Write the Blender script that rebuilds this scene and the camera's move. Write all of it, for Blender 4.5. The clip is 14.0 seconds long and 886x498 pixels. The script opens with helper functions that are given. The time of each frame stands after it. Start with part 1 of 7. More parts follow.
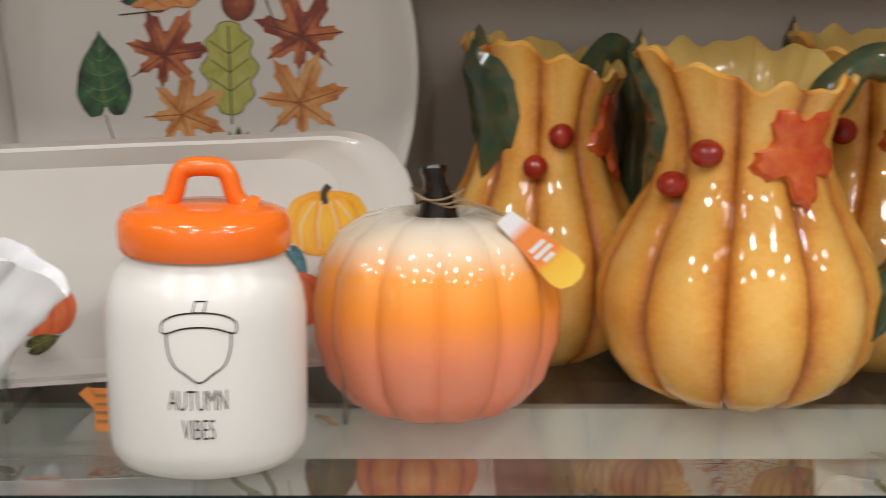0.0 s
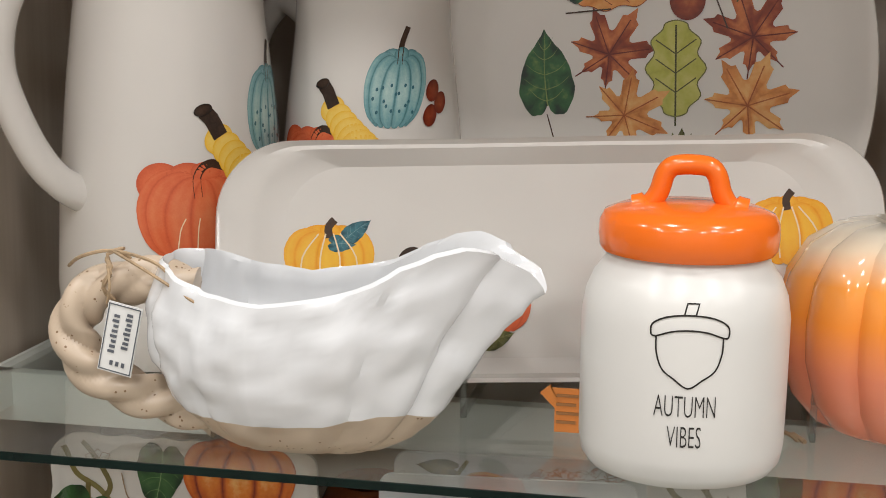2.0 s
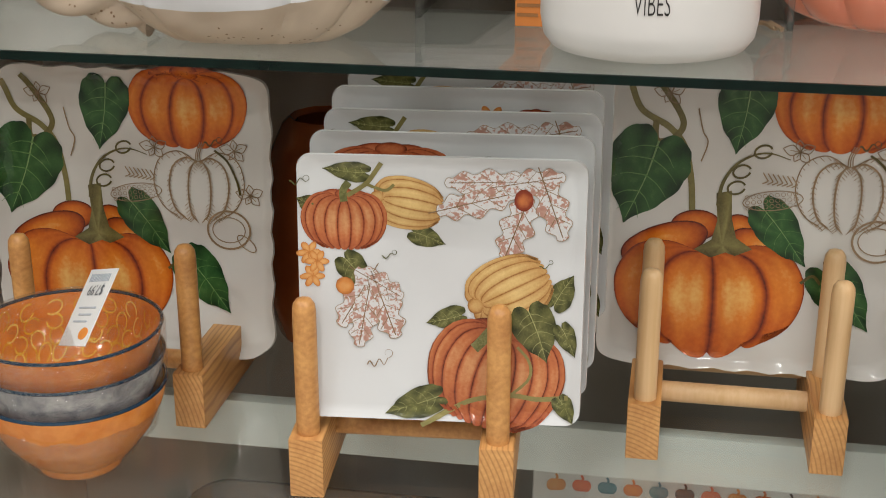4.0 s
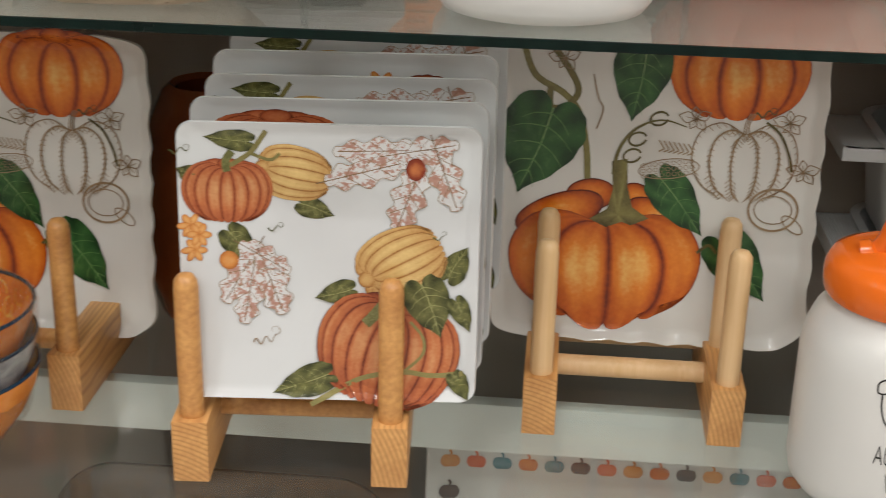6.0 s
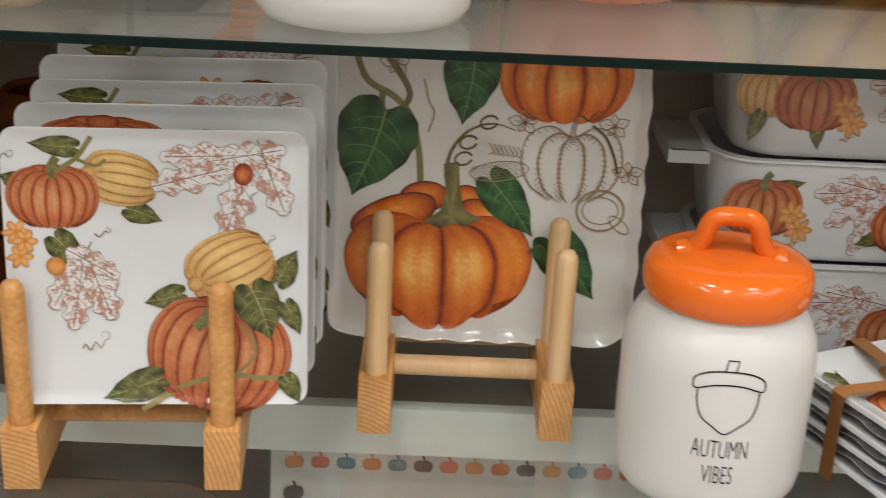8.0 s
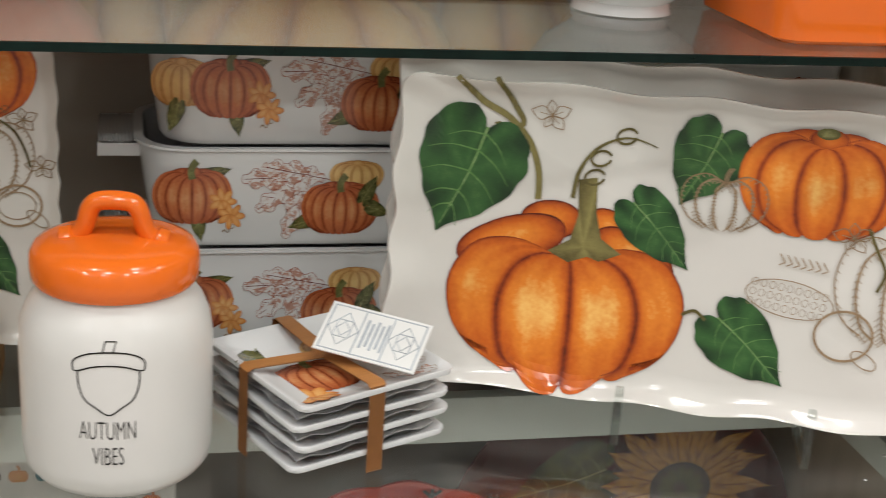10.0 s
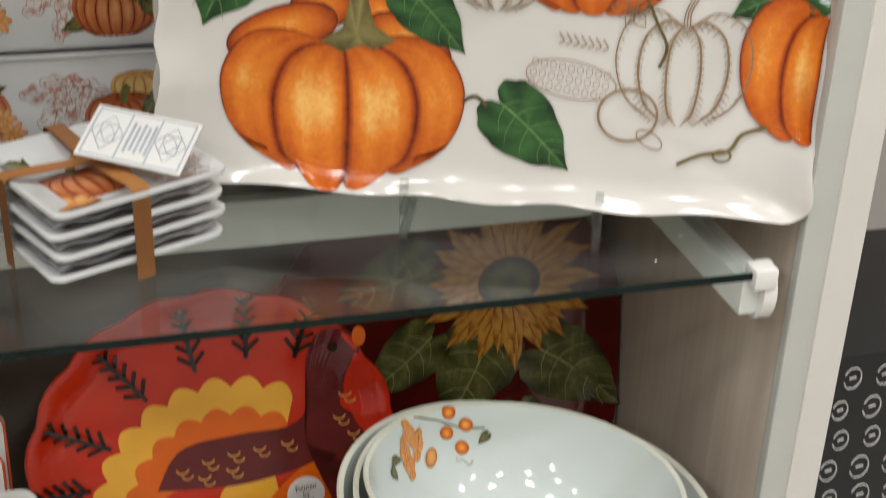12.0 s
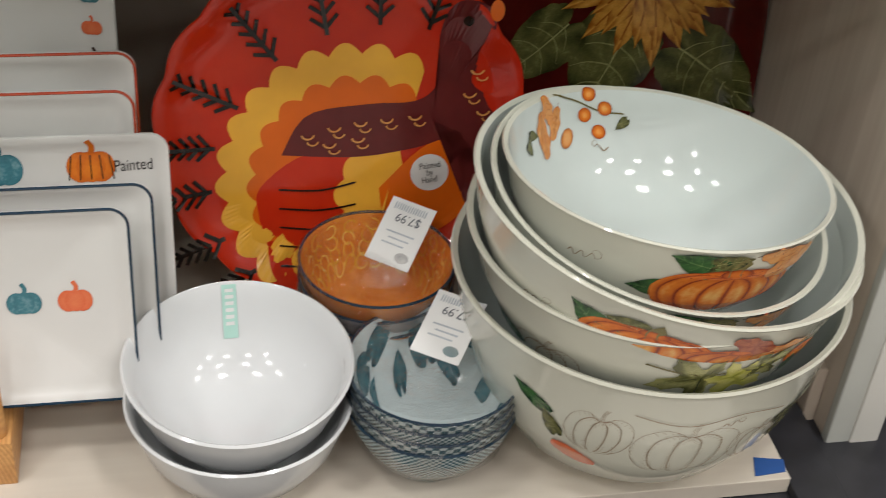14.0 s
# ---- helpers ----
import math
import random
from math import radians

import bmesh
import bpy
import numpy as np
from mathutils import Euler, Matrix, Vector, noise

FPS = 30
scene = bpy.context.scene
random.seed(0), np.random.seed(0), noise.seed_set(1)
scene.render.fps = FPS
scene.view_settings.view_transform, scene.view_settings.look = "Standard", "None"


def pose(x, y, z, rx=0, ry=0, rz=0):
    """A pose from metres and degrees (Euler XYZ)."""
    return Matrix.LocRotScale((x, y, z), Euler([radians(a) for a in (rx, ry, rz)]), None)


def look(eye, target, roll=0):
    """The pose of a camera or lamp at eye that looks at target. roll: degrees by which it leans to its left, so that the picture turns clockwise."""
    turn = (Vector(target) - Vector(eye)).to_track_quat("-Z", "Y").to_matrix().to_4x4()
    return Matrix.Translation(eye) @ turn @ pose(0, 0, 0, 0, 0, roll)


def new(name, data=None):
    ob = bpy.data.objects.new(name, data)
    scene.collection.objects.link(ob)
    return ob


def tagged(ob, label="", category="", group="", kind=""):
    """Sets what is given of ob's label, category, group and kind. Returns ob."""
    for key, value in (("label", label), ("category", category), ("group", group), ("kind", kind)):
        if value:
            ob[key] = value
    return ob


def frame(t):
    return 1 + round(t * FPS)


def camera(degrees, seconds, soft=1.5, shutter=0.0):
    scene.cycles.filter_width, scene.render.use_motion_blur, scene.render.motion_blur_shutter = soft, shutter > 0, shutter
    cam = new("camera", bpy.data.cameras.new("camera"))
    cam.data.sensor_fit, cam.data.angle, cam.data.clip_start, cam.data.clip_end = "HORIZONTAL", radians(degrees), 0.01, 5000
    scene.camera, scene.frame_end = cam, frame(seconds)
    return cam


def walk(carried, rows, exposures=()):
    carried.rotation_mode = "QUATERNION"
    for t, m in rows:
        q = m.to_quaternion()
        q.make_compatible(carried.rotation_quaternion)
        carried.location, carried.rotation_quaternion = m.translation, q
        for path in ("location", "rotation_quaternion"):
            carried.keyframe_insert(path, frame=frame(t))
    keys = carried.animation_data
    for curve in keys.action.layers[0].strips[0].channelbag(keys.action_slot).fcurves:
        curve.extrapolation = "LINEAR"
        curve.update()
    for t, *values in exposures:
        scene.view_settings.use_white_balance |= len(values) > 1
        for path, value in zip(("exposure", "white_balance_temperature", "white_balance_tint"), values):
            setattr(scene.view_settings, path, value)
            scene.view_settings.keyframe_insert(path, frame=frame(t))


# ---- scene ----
cam = camera(35.91, 14.0, soft=0.6, shutter=0.35)
PATH = [
    (0, look((0.1208, -0.7642, 1.4916), (0.1483, 0.2183, 1.3070), 0.59)),
    (0.5, look((0.0783, -0.7643, 1.4892), (0.0126, 0.2160, 1.3031), 0.31)),
    (1, look((0.0327, -0.7661, 1.4901), (-0.1043, 0.2066, 1.3024), 0.90)),
    (1.5, look((0.0064, -0.7536, 1.4801), (-0.1695, 0.2137, 1.2971), 0.81)),
    (2, look((0.0052, -0.7462, 1.4763), (-0.1818, 0.2203, 1.3006), 0.72)),
    (2.5, look((0.0156, -0.7390, 1.4566), (-0.1829, 0.2228, 1.2681), 0.56)),
    (3, look((0.0249, -0.7151, 1.4188), (-0.1564, 0.2314, 1.1519), 0.72)),
    (3.5, look((0.0175, -0.7106, 1.3796), (-0.1476, 0.2182, 1.0478), 0.26)),
    (3.7, look((0.0160, -0.7137, 1.3738), (-0.1465, 0.2116, 1.0310), 0.15)),
    (5.8, look((-0.0039, -0.6935, 1.3582), (-0.1076, 0.2296, 0.9878), 0.93)),
    (6, look((0.0078, -0.6820, 1.3569), (-0.0704, 0.2431, 0.9854), 1.37)),
    (6.5, look((0.0063, -0.6452, 1.3421), (-0.0226, 0.2848, 0.9759), 2.23)),
    (7, look((0.0012, -0.6338, 1.3429), (-0.0158, 0.2982, 0.9809), 2.38)),
    (7.5, look((0.0074, -0.6564, 1.3508), (-0.0008, 0.2756, 0.9885), 2.41)),
    (8, look((0.0406, -0.6923, 1.3644), (0.0494, 0.2373, 0.9958), 2.68)),
    (8.5, look((0.0955, -0.7173, 1.3612), (0.1505, 0.2116, 0.9951), 3.43)),
    (9, look((0.1396, -0.7202, 1.3567), (0.2741, 0.2052, 1.0023), 4.75)),
    (9.2, look((0.1546, -0.7215, 1.3541), (0.3222, 0.2015, 1.0076), 5.29)),
    (11.3, look((0.3680, -0.7570, 1.3550), (0.6252, 0.1477, 1.0153), 2.09)),
    (11.5, look((0.3710, -0.7500, 1.3520), (0.6271, 0.1453, 0.9875), 1.89)),
    (12, look((0.3690, -0.7410, 1.3300), (0.6146, 0.1134, 0.8720), 2.04)),
    (12.5, look((0.3550, -0.7340, 1.3020), (0.5893, 0.0736, 0.7608), 4.00)),
    (13, look((0.3380, -0.7340, 1.2820), (0.5669, 0.0535, 0.7098), 5.60)),
    (13.5, look((0.3280, -0.7340, 1.2640), (0.5518, 0.0389, 0.6702), 6.40)),
    (14, look((0.3200, -0.7320, 1.2520), (0.5038, 0.0395, 0.6429), 5.21)),
]
walk(cam, PATH, [(0, 0.0), (3.5, 0.04), (9.2, 0.0), (12.0, -0.03), (13.0, -0.04), (14.0, -0.12)])

# ---- light: even store lighting from rows of ceiling panels ----
CEILING_Z = 3.6
world = bpy.data.worlds.new("world")
scene.world = world
world.use_nodes = True
world.node_tree.nodes["Background"].inputs[0].default_value = (1.0, 0.93, 0.85, 1)
world.node_tree.nodes["Background"].inputs[1].default_value = 0.05
scene.view_settings.exposure = 0.0
PANEL_POWER = 19.6
for ix in range(4):
    for iy in range(3):
        lamp_data = bpy.data.lights.new("ceiling_panel", "AREA")
        lamp_data.shape, lamp_data.size, lamp_data.size_y = "RECTANGLE", 0.30, 0.30
        lamp_data.energy, lamp_data.color = PANEL_POWER, (0.97, 0.955, 0.95)
        lamp = new("ceiling_panel_light", lamp_data)
        lamp.matrix_world = pose(-2.3 + 1.7 * ix + 0.4 * (iy % 2), -0.6 - 1.15 * iy, CEILING_Z - 0.06)


# ---- materials ----
def material(name, color, rough=0.5, vary=0.12, scale=30.0, bump=0.0, metal=0.0, stretch=(1, 1, 1), second=None, coat=0.0):
    m = bpy.data.materials.new(name)
    m.use_nodes = True
    nt = m.node_tree
    bsdf = nt.nodes["Principled BSDF"]
    bsdf.inputs["Roughness"].default_value = rough
    bsdf.inputs["Metallic"].default_value = metal
    bsdf.inputs["Coat Weight"].default_value = coat
    bsdf.inputs["Coat Roughness"].default_value = 0.05
    tc = nt.nodes.new("ShaderNodeTexCoord")
    mp = nt.nodes.new("ShaderNodeMapping")
    mp.inputs["Scale"].default_value = stretch
    nt.links.new(tc.outputs["Object"], mp.inputs[0])
    n1 = nt.nodes.new("ShaderNodeTexNoise")
    n1.inputs["Scale"].default_value = scale
    n1.inputs["Detail"].default_value = 5
    nt.links.new(mp.outputs[0], n1.inputs["Vector"])
    n2 = nt.nodes.new("ShaderNodeTexNoise")
    n2.inputs["Scale"].default_value = scale * 0.13
    n2.inputs["Detail"].default_value = 2
    nt.links.new(mp.outputs[0], n2.inputs["Vector"])
    add = nt.nodes.new("ShaderNodeMath")
    add.operation = "ADD"
    nt.links.new(n1.outputs["Fac"], add.inputs[0])
    nt.links.new(n2.outputs["Fac"], add.inputs[1])
    ramp = nt.nodes.new("ShaderNodeValToRGB")
    other = second or tuple(max(0.0, c * (1 - vary)) for c in color)
    ramp.color_ramp.elements[0].position, ramp.color_ramp.elements[1].position = 0.38, 0.62
    ramp.color_ramp.elements[0].color = (*other, 1)
    ramp.color_ramp.elements[1].color = (*color, 1)
    half = nt.nodes.new("ShaderNodeMath")
    half.operation = "MULTIPLY"
    half.inputs[1].default_value = 0.5
    nt.links.new(add.outputs[0], half.inputs[0])
    nt.links.new(half.outputs[0], ramp.inputs[0])
    nt.links.new(ramp.outputs[0], bsdf.inputs["Base Color"])
    if bump:
        b = nt.nodes.new("ShaderNodeBump")
        b.inputs["Strength"].default_value = min(1.0, bump)
        b.inputs["Distance"].default_value = 0.001
        nt.links.new(n1.outputs["Fac"], b.inputs["Height"])
        nt.links.new(b.outputs[0], bsdf.inputs["Normal"])
    return m


def print_material(name, stops, rough=0.14, grain=0.18, scale=180.0):
    """Printed or hand-painted colour: the tone of each brush area picks from a ramp, with a watercolour grain."""
    m = bpy.data.materials.new(name)
    m.use_nodes = True
    nt = m.node_tree
    bsdf = nt.nodes["Principled BSDF"]
    bsdf.inputs["Roughness"].default_value = rough
    at = nt.nodes.new("ShaderNodeAttribute")
    at.attribute_name = "tone"
    tc = nt.nodes.new("ShaderNodeTexCoord")
    n1 = nt.nodes.new("ShaderNodeTexNoise")
    n1.inputs["Scale"].default_value = scale
    n1.inputs["Detail"].default_value = 4
    nt.links.new(tc.outputs["Object"], n1.inputs["Vector"])
    sub = nt.nodes.new("ShaderNodeMath")
    sub.operation = "SUBTRACT"
    sub.inputs[1].default_value = 0.5
    n2 = nt.nodes.new("ShaderNodeTexNoise")
    n2.inputs["Scale"].default_value = scale * 4.5
    n2.inputs["Detail"].default_value = 2
    nt.links.new(tc.outputs["Object"], n2.inputs["Vector"])
    blend = nt.nodes.new("ShaderNodeMath")
    blend.operation = "MULTIPLY_ADD"
    blend.inputs[1].default_value = 0.45
    half = nt.nodes.new("ShaderNodeMath")
    half.operation = "MULTIPLY"
    half.inputs[1].default_value = 0.55
    nt.links.new(n1.outputs["Fac"], half.inputs[0])
    nt.links.new(n2.outputs["Fac"], blend.inputs[0])
    nt.links.new(half.outputs[0], blend.inputs[2])
    nt.links.new(blend.outputs[0], sub.inputs[0])
    mul = nt.nodes.new("ShaderNodeMath")
    mul.operation = "MULTIPLY_ADD"
    mul.inputs[1].default_value = grain * 4
    nt.links.new(sub.outputs[0], mul.inputs[0])
    nt.links.new(at.outputs["Fac"], mul.inputs[2])
    ramp = nt.nodes.new("ShaderNodeValToRGB")
    els = ramp.color_ramp.elements
    while len(els) < len(stops):
        els.new(0.5)
    for e, (p, c) in zip(els, stops):
        e.position, e.color = p, (*c, 1)
    nt.links.new(mul.outputs[0], ramp.inputs[0])
    nt.links.new(ramp.outputs[0], bsdf.inputs["Base Color"])
    return m


def clear_material(name, tint, gloss_rough=0.0, wrinkle=0.0, ior=1.5):
    """A thin clear sheet: what lies behind shows through, with a mirror gloss on top."""
    m = bpy.data.materials.new(name)
    m.use_nodes = True
    nt = m.node_tree
    nt.nodes.remove(nt.nodes["Principled BSDF"])
    tr = nt.nodes.new("ShaderNodeBsdfTransparent")
    tr.inputs[0].default_value = (*tint, 1)
    gl = nt.nodes.new("ShaderNodeBsdfGlossy")
    gl.inputs["Roughness"].default_value = gloss_rough
    lw = nt.nodes.new("ShaderNodeLayerWeight")
    lw.inputs["Blend"].default_value = 0.5
    pw = nt.nodes.new("ShaderNodeMath")
    pw.operation = "POWER"
    pw.inputs[1].default_value = 5.0
    nt.links.new(lw.outputs["Facing"], pw.inputs[0])
    f0 = ((ior - 1) / (ior + 1)) ** 2
    fr = nt.nodes.new("ShaderNodeMath")
    fr.operation = "MULTIPLY_ADD"
    fr.inputs[1].default_value, fr.inputs[2].default_value = 1 - f0, f0
    nt.links.new(pw.outputs[0], fr.inputs[0])
    mix = nt.nodes.new("ShaderNodeMixShader")
    nt.links.new(fr.outputs[0], mix.inputs[0])
    nt.links.new(tr.outputs[0], mix.inputs[1])
    nt.links.new(gl.outputs[0], mix.inputs[2])
    nt.links.new(mix.outputs[0], nt.nodes["Material Output"].inputs[0])
    if wrinkle:
        n1 = nt.nodes.new("ShaderNodeTexNoise")
        n1.inputs["Scale"].default_value = 60
        n1.inputs["Detail"].default_value = 3
        n1.inputs["Distortion"].default_value = 1.5
        b = nt.nodes.new("ShaderNodeBump")
        b.inputs["Strength"].default_value = wrinkle
        b.inputs["Distance"].default_value = 0.004
        nt.links.new(n1.outputs["Fac"], b.inputs["Height"])
        nt.links.new(b.outputs[0], gl.inputs["Normal"])
        nt.links.new(b.outputs[0], lw.inputs["Normal"])
    return m


def dusty_hazed(m, amount):
    """Dusty, wiped smears on a clear sheet, plus a painted haze lifting the darks behind."""
    nt = m.node_tree
    out = nt.nodes["Material Output"]
    src = out.inputs[0].links[0].from_socket
    tc = nt.nodes.new("ShaderNodeTexCoord")
    mp = nt.nodes.new("ShaderNodeMapping")
    mp.inputs["Scale"].default_value = (1, 3, 1)
    nt.links.new(tc.outputs["Object"], mp.inputs[0])
    smear = nt.nodes.new("ShaderNodeTexNoise")
    smear.inputs["Scale"].default_value, smear.inputs["Detail"].default_value = 9, 6
    nt.links.new(mp.outputs[0], smear.inputs["Vector"])
    ramp = nt.nodes.new("ShaderNodeMapRange")
    ramp.inputs["From Min"].default_value, ramp.inputs["From Max"].default_value = 0.25, 0.8
    ramp.inputs["To Max"].default_value = amount * 2
    nt.links.new(smear.outputs["Fac"], ramp.inputs["Value"])
    dust_haze = nt.nodes.new("ShaderNodeBsdfDiffuse")
    dust_haze.inputs[0].default_value = (0.7, 0.68, 0.65, 1)
    mix = nt.nodes.new("ShaderNodeMixShader")
    nt.links.new(ramp.outputs[0], mix.inputs[0])
    nt.links.new(src, mix.inputs[1])
    nt.links.new(dust_haze.outputs[0], mix.inputs[2])
    nt.links.new(mix.outputs[0], out.inputs[0])
    return m


def speckled(name, base, dot, rough=0.35, scale=260.0, amount=0.22):
    m = material(name, base, rough, 0.12, 40)
    nt = m.node_tree
    bsdf = nt.nodes["Principled BSDF"]
    src = bsdf.inputs["Base Color"].links[0].from_socket
    tc = nt.nodes.new("ShaderNodeTexCoord")
    v = nt.nodes.new("ShaderNodeTexVoronoi")
    v.inputs["Scale"].default_value = scale
    nt.links.new(tc.outputs["Object"], v.inputs["Vector"])
    lt = nt.nodes.new("ShaderNodeMath")
    lt.operation = "LESS_THAN"
    lt.inputs[1].default_value = amount
    nt.links.new(v.outputs["Distance"], lt.inputs[0])
    n = nt.nodes.new("ShaderNodeTexNoise")
    n.inputs["Scale"].default_value = 70
    nt.links.new(tc.outputs["Object"], n.inputs["Vector"])
    gt = nt.nodes.new("ShaderNodeMath")
    gt.operation = "GREATER_THAN"
    gt.inputs[1].default_value = 0.56
    nt.links.new(n.outputs["Fac"], gt.inputs[0])
    mu = nt.nodes.new("ShaderNodeMath")
    mu.operation = "MULTIPLY"
    nt.links.new(lt.outputs[0], mu.inputs[0])
    nt.links.new(gt.outputs[0], mu.inputs[1])
    mix = nt.nodes.new("ShaderNodeMix")
    mix.data_type = "RGBA"
    nt.links.new(mu.outputs[0], mix.inputs["Factor"])
    nt.links.new(src, mix.inputs["A"])
    mix.inputs["B"].default_value = (*dot, 1)
    nt.links.new(mix.outputs["Result"], bsdf.inputs["Base Color"])
    return m


def height_glaze(name, stops, rough=0.08, z0=0.0, z1=0.14, blotch=0.1):
    """A glaze sprayed in bands from the foot to the top of a pot."""
    m = bpy.data.materials.new(name)
    m.use_nodes = True
    nt = m.node_tree
    bsdf = nt.nodes["Principled BSDF"]
    bsdf.inputs["Roughness"].default_value = rough
    tc = nt.nodes.new("ShaderNodeTexCoord")
    sep = nt.nodes.new("ShaderNodeSeparateXYZ")
    nt.links.new(tc.outputs["Object"], sep.inputs[0])
    mr = nt.nodes.new("ShaderNodeMapRange")
    mr.inputs["From Min"].default_value, mr.inputs["From Max"].default_value = z0, z1
    nt.links.new(sep.outputs["Z"], mr.inputs["Value"])
    n = nt.nodes.new("ShaderNodeTexNoise")
    n.inputs["Scale"].default_value = 26
    nt.links.new(tc.outputs["Object"], n.inputs["Vector"])
    ad = nt.nodes.new("ShaderNodeMath")
    ad.operation = "MULTIPLY_ADD"
    ad.inputs[1].default_value = blotch
    nt.links.new(n.outputs["Fac"], ad.inputs[0])
    nt.links.new(mr.outputs[0], ad.inputs[2])
    ramp = nt.nodes.new("ShaderNodeValToRGB")
    els = ramp.color_ramp.elements
    while len(els) < len(stops):
        els.new(0.5)
    for e, (p, c) in zip(els, stops):
        e.position, e.color = p, (*c, 1)
    nt.links.new(ad.outputs[0], ramp.inputs[0])
    nt.links.new(ramp.outputs[0], bsdf.inputs["Base Color"])
    return m


M_WALL = material("taupe_wall_paint", (0.36, 0.315, 0.27), 0.7, 0.08, 12, 0.05)
M_WOODGRAIN = material("ash_laminate", (0.62, 0.54, 0.45), 0.45, 0.2, 70, 0.05, stretch=(1, 1, 0.03), second=(0.50, 0.42, 0.34))
M_DECK = material("pale_wood_laminate", (0.64, 0.58, 0.49), 0.4, 0.1, 60, 0.05, stretch=(0.04, 1, 1), second=(0.57, 0.50, 0.42))
M_FRAME = material("white_enamel_frame", (0.66, 0.65, 0.60), 0.35, 0.05, 20)
M_FRAME_GREY = material("grey_frame_bevel", (0.50, 0.51, 0.47), 0.4, 0.06, 20)
M_RAIL = material("pale_green_white_rail", (0.74, 0.77, 0.73), 0.35, 0.06, 25)
M_BLACK = material("scuffed_black_trim", (0.03, 0.03, 0.035), 0.35, 0.5, 40, 0.1)
# Besides dirt, the pale mix paints in reflection haze over the glass.
M_GLASS = dusty_hazed(clear_material("shelf_glass", (0.93, 0.955, 0.945)), 0.022)
M_GLASS_EDGE = material("dark_green_glass_edge", (0.004, 0.014, 0.011), 0.22, 0.5, 60)
M_GLASS_EDGE.node_tree.nodes["Principled BSDF"].inputs["Specular IOR Level"].default_value = 0.2
M_ACRYLIC = clear_material("clear_acrylic", (0.86, 0.88, 0.87), 0.02, 0, 1.7)
M_FILM = clear_material("shrink_film", (0.985, 0.985, 0.985), 0.03, 0.8, 1.45)
M_PLASTIC = material("white_plastic_clip", (0.80, 0.79, 0.75), 0.4, 0.05, 60)
M_WHITE = material("cream_white_glaze", (0.68, 0.65, 0.61), 0.12, 0.04, 14, 0.02)
M_COOL = material("cool_white_glaze", (0.67, 0.68, 0.68), 0.10, 0.03, 14)
M_STONE = material("satin_white_stoneware", (0.68, 0.67, 0.64), 0.28, 0.04, 18, 0.02)
M_MELAMINE = material("ivory_melamine", (0.67, 0.65, 0.61), 0.12, 0.04, 16)
M_BOWLGLAZE = material("ivory_green_glaze", (0.65, 0.65, 0.55), 0.08, 0.04, 14)
M_BOWLIN = material("pale_celadon_glaze", (0.60, 0.65, 0.62), 0.06, 0.03, 14)
M_ORANGE_LID = material("orange_glaze", (0.83, 0.16, 0.015), 0.13, 0.06, 18)
M_INK = material("black_ink", (0.02, 0.018, 0.016), 0.4, 0.2, 80)
M_BOAT = material("white_dimpled_glaze", (0.70, 0.71, 0.72), 0.10, 0.03, 12)
M_CLAY = speckled("speckled_bare_clay", (0.54, 0.43, 0.32), (0.20, 0.12, 0.06))
M_TWINE = material("jute_twine", (0.42, 0.30, 0.18), 0.85, 0.4, 300, 0.4)
M_CARD = material("white_card", (0.72, 0.72, 0.70), 0.6, 0.04, 40)
M_CARD_INK = material("card_print_ink", (0.10, 0.11, 0.13), 0.6, 0.2, 90)
M_CARD_GREY = material("card_grey_print", (0.42, 0.46, 0.50), 0.6, 0.2, 200)
M_ORANGE_CARD = material("orange_card", (0.78, 0.26, 0.05), 0.6, 0.1, 40)
M_PEG = material("pale_beech_dowel", (0.74, 0.50, 0.27), 0.45, 0.12, 60, 0.05, stretch=(6, 6, 0.25), second=(0.66, 0.42, 0.20))
M_PINE = material("varnished_pine", (0.66, 0.34, 0.11), 0.4, 0.3, 55, 0.1, stretch=(5, 0.35, 5), second=(0.46, 0.20, 0.06))
def ringed(m, dark):
    """Growth rings of a sawn block, seen on its end grain."""
    nt = m.node_tree
    bsdf = nt.nodes["Principled BSDF"]
    src = bsdf.inputs["Base Color"].links[0].from_socket
    tc = nt.nodes.new("ShaderNodeTexCoord")
    mp = nt.nodes.new("ShaderNodeMapping")
    mp.inputs["Location"].default_value = (0.02, 0.0, 0.03)
    nt.links.new(tc.outputs["Object"], mp.inputs[0])
    wv = nt.nodes.new("ShaderNodeTexWave")
    wv.wave_type, wv.rings_direction = "RINGS", "Y"
    wv.inputs["Scale"].default_value, wv.inputs["Distortion"].default_value = 95, 2.5
    wv.inputs["Detail"].default_value, wv.inputs["Detail Scale"].default_value = 2, 0.3
    nt.links.new(mp.outputs[0], wv.inputs["Vector"])
    pw = nt.nodes.new("ShaderNodeMath")
    pw.operation = "POWER"
    pw.inputs[1].default_value = 3.0
    nt.links.new(wv.outputs["Fac"], pw.inputs[0])
    mu = nt.nodes.new("ShaderNodeMath")
    mu.operation = "MULTIPLY"
    mu.inputs[1].default_value = 0.55
    nt.links.new(pw.outputs[0], mu.inputs[0])
    mix = nt.nodes.new("ShaderNodeMix")
    mix.data_type = "RGBA"
    nt.links.new(mu.outputs[0], mix.inputs["Factor"])
    nt.links.new(src, mix.inputs["A"])
    mix.inputs["B"].default_value = (*dark, 1)
    nt.links.new(mix.outputs["Result"], bsdf.inputs["Base Color"])
    return m


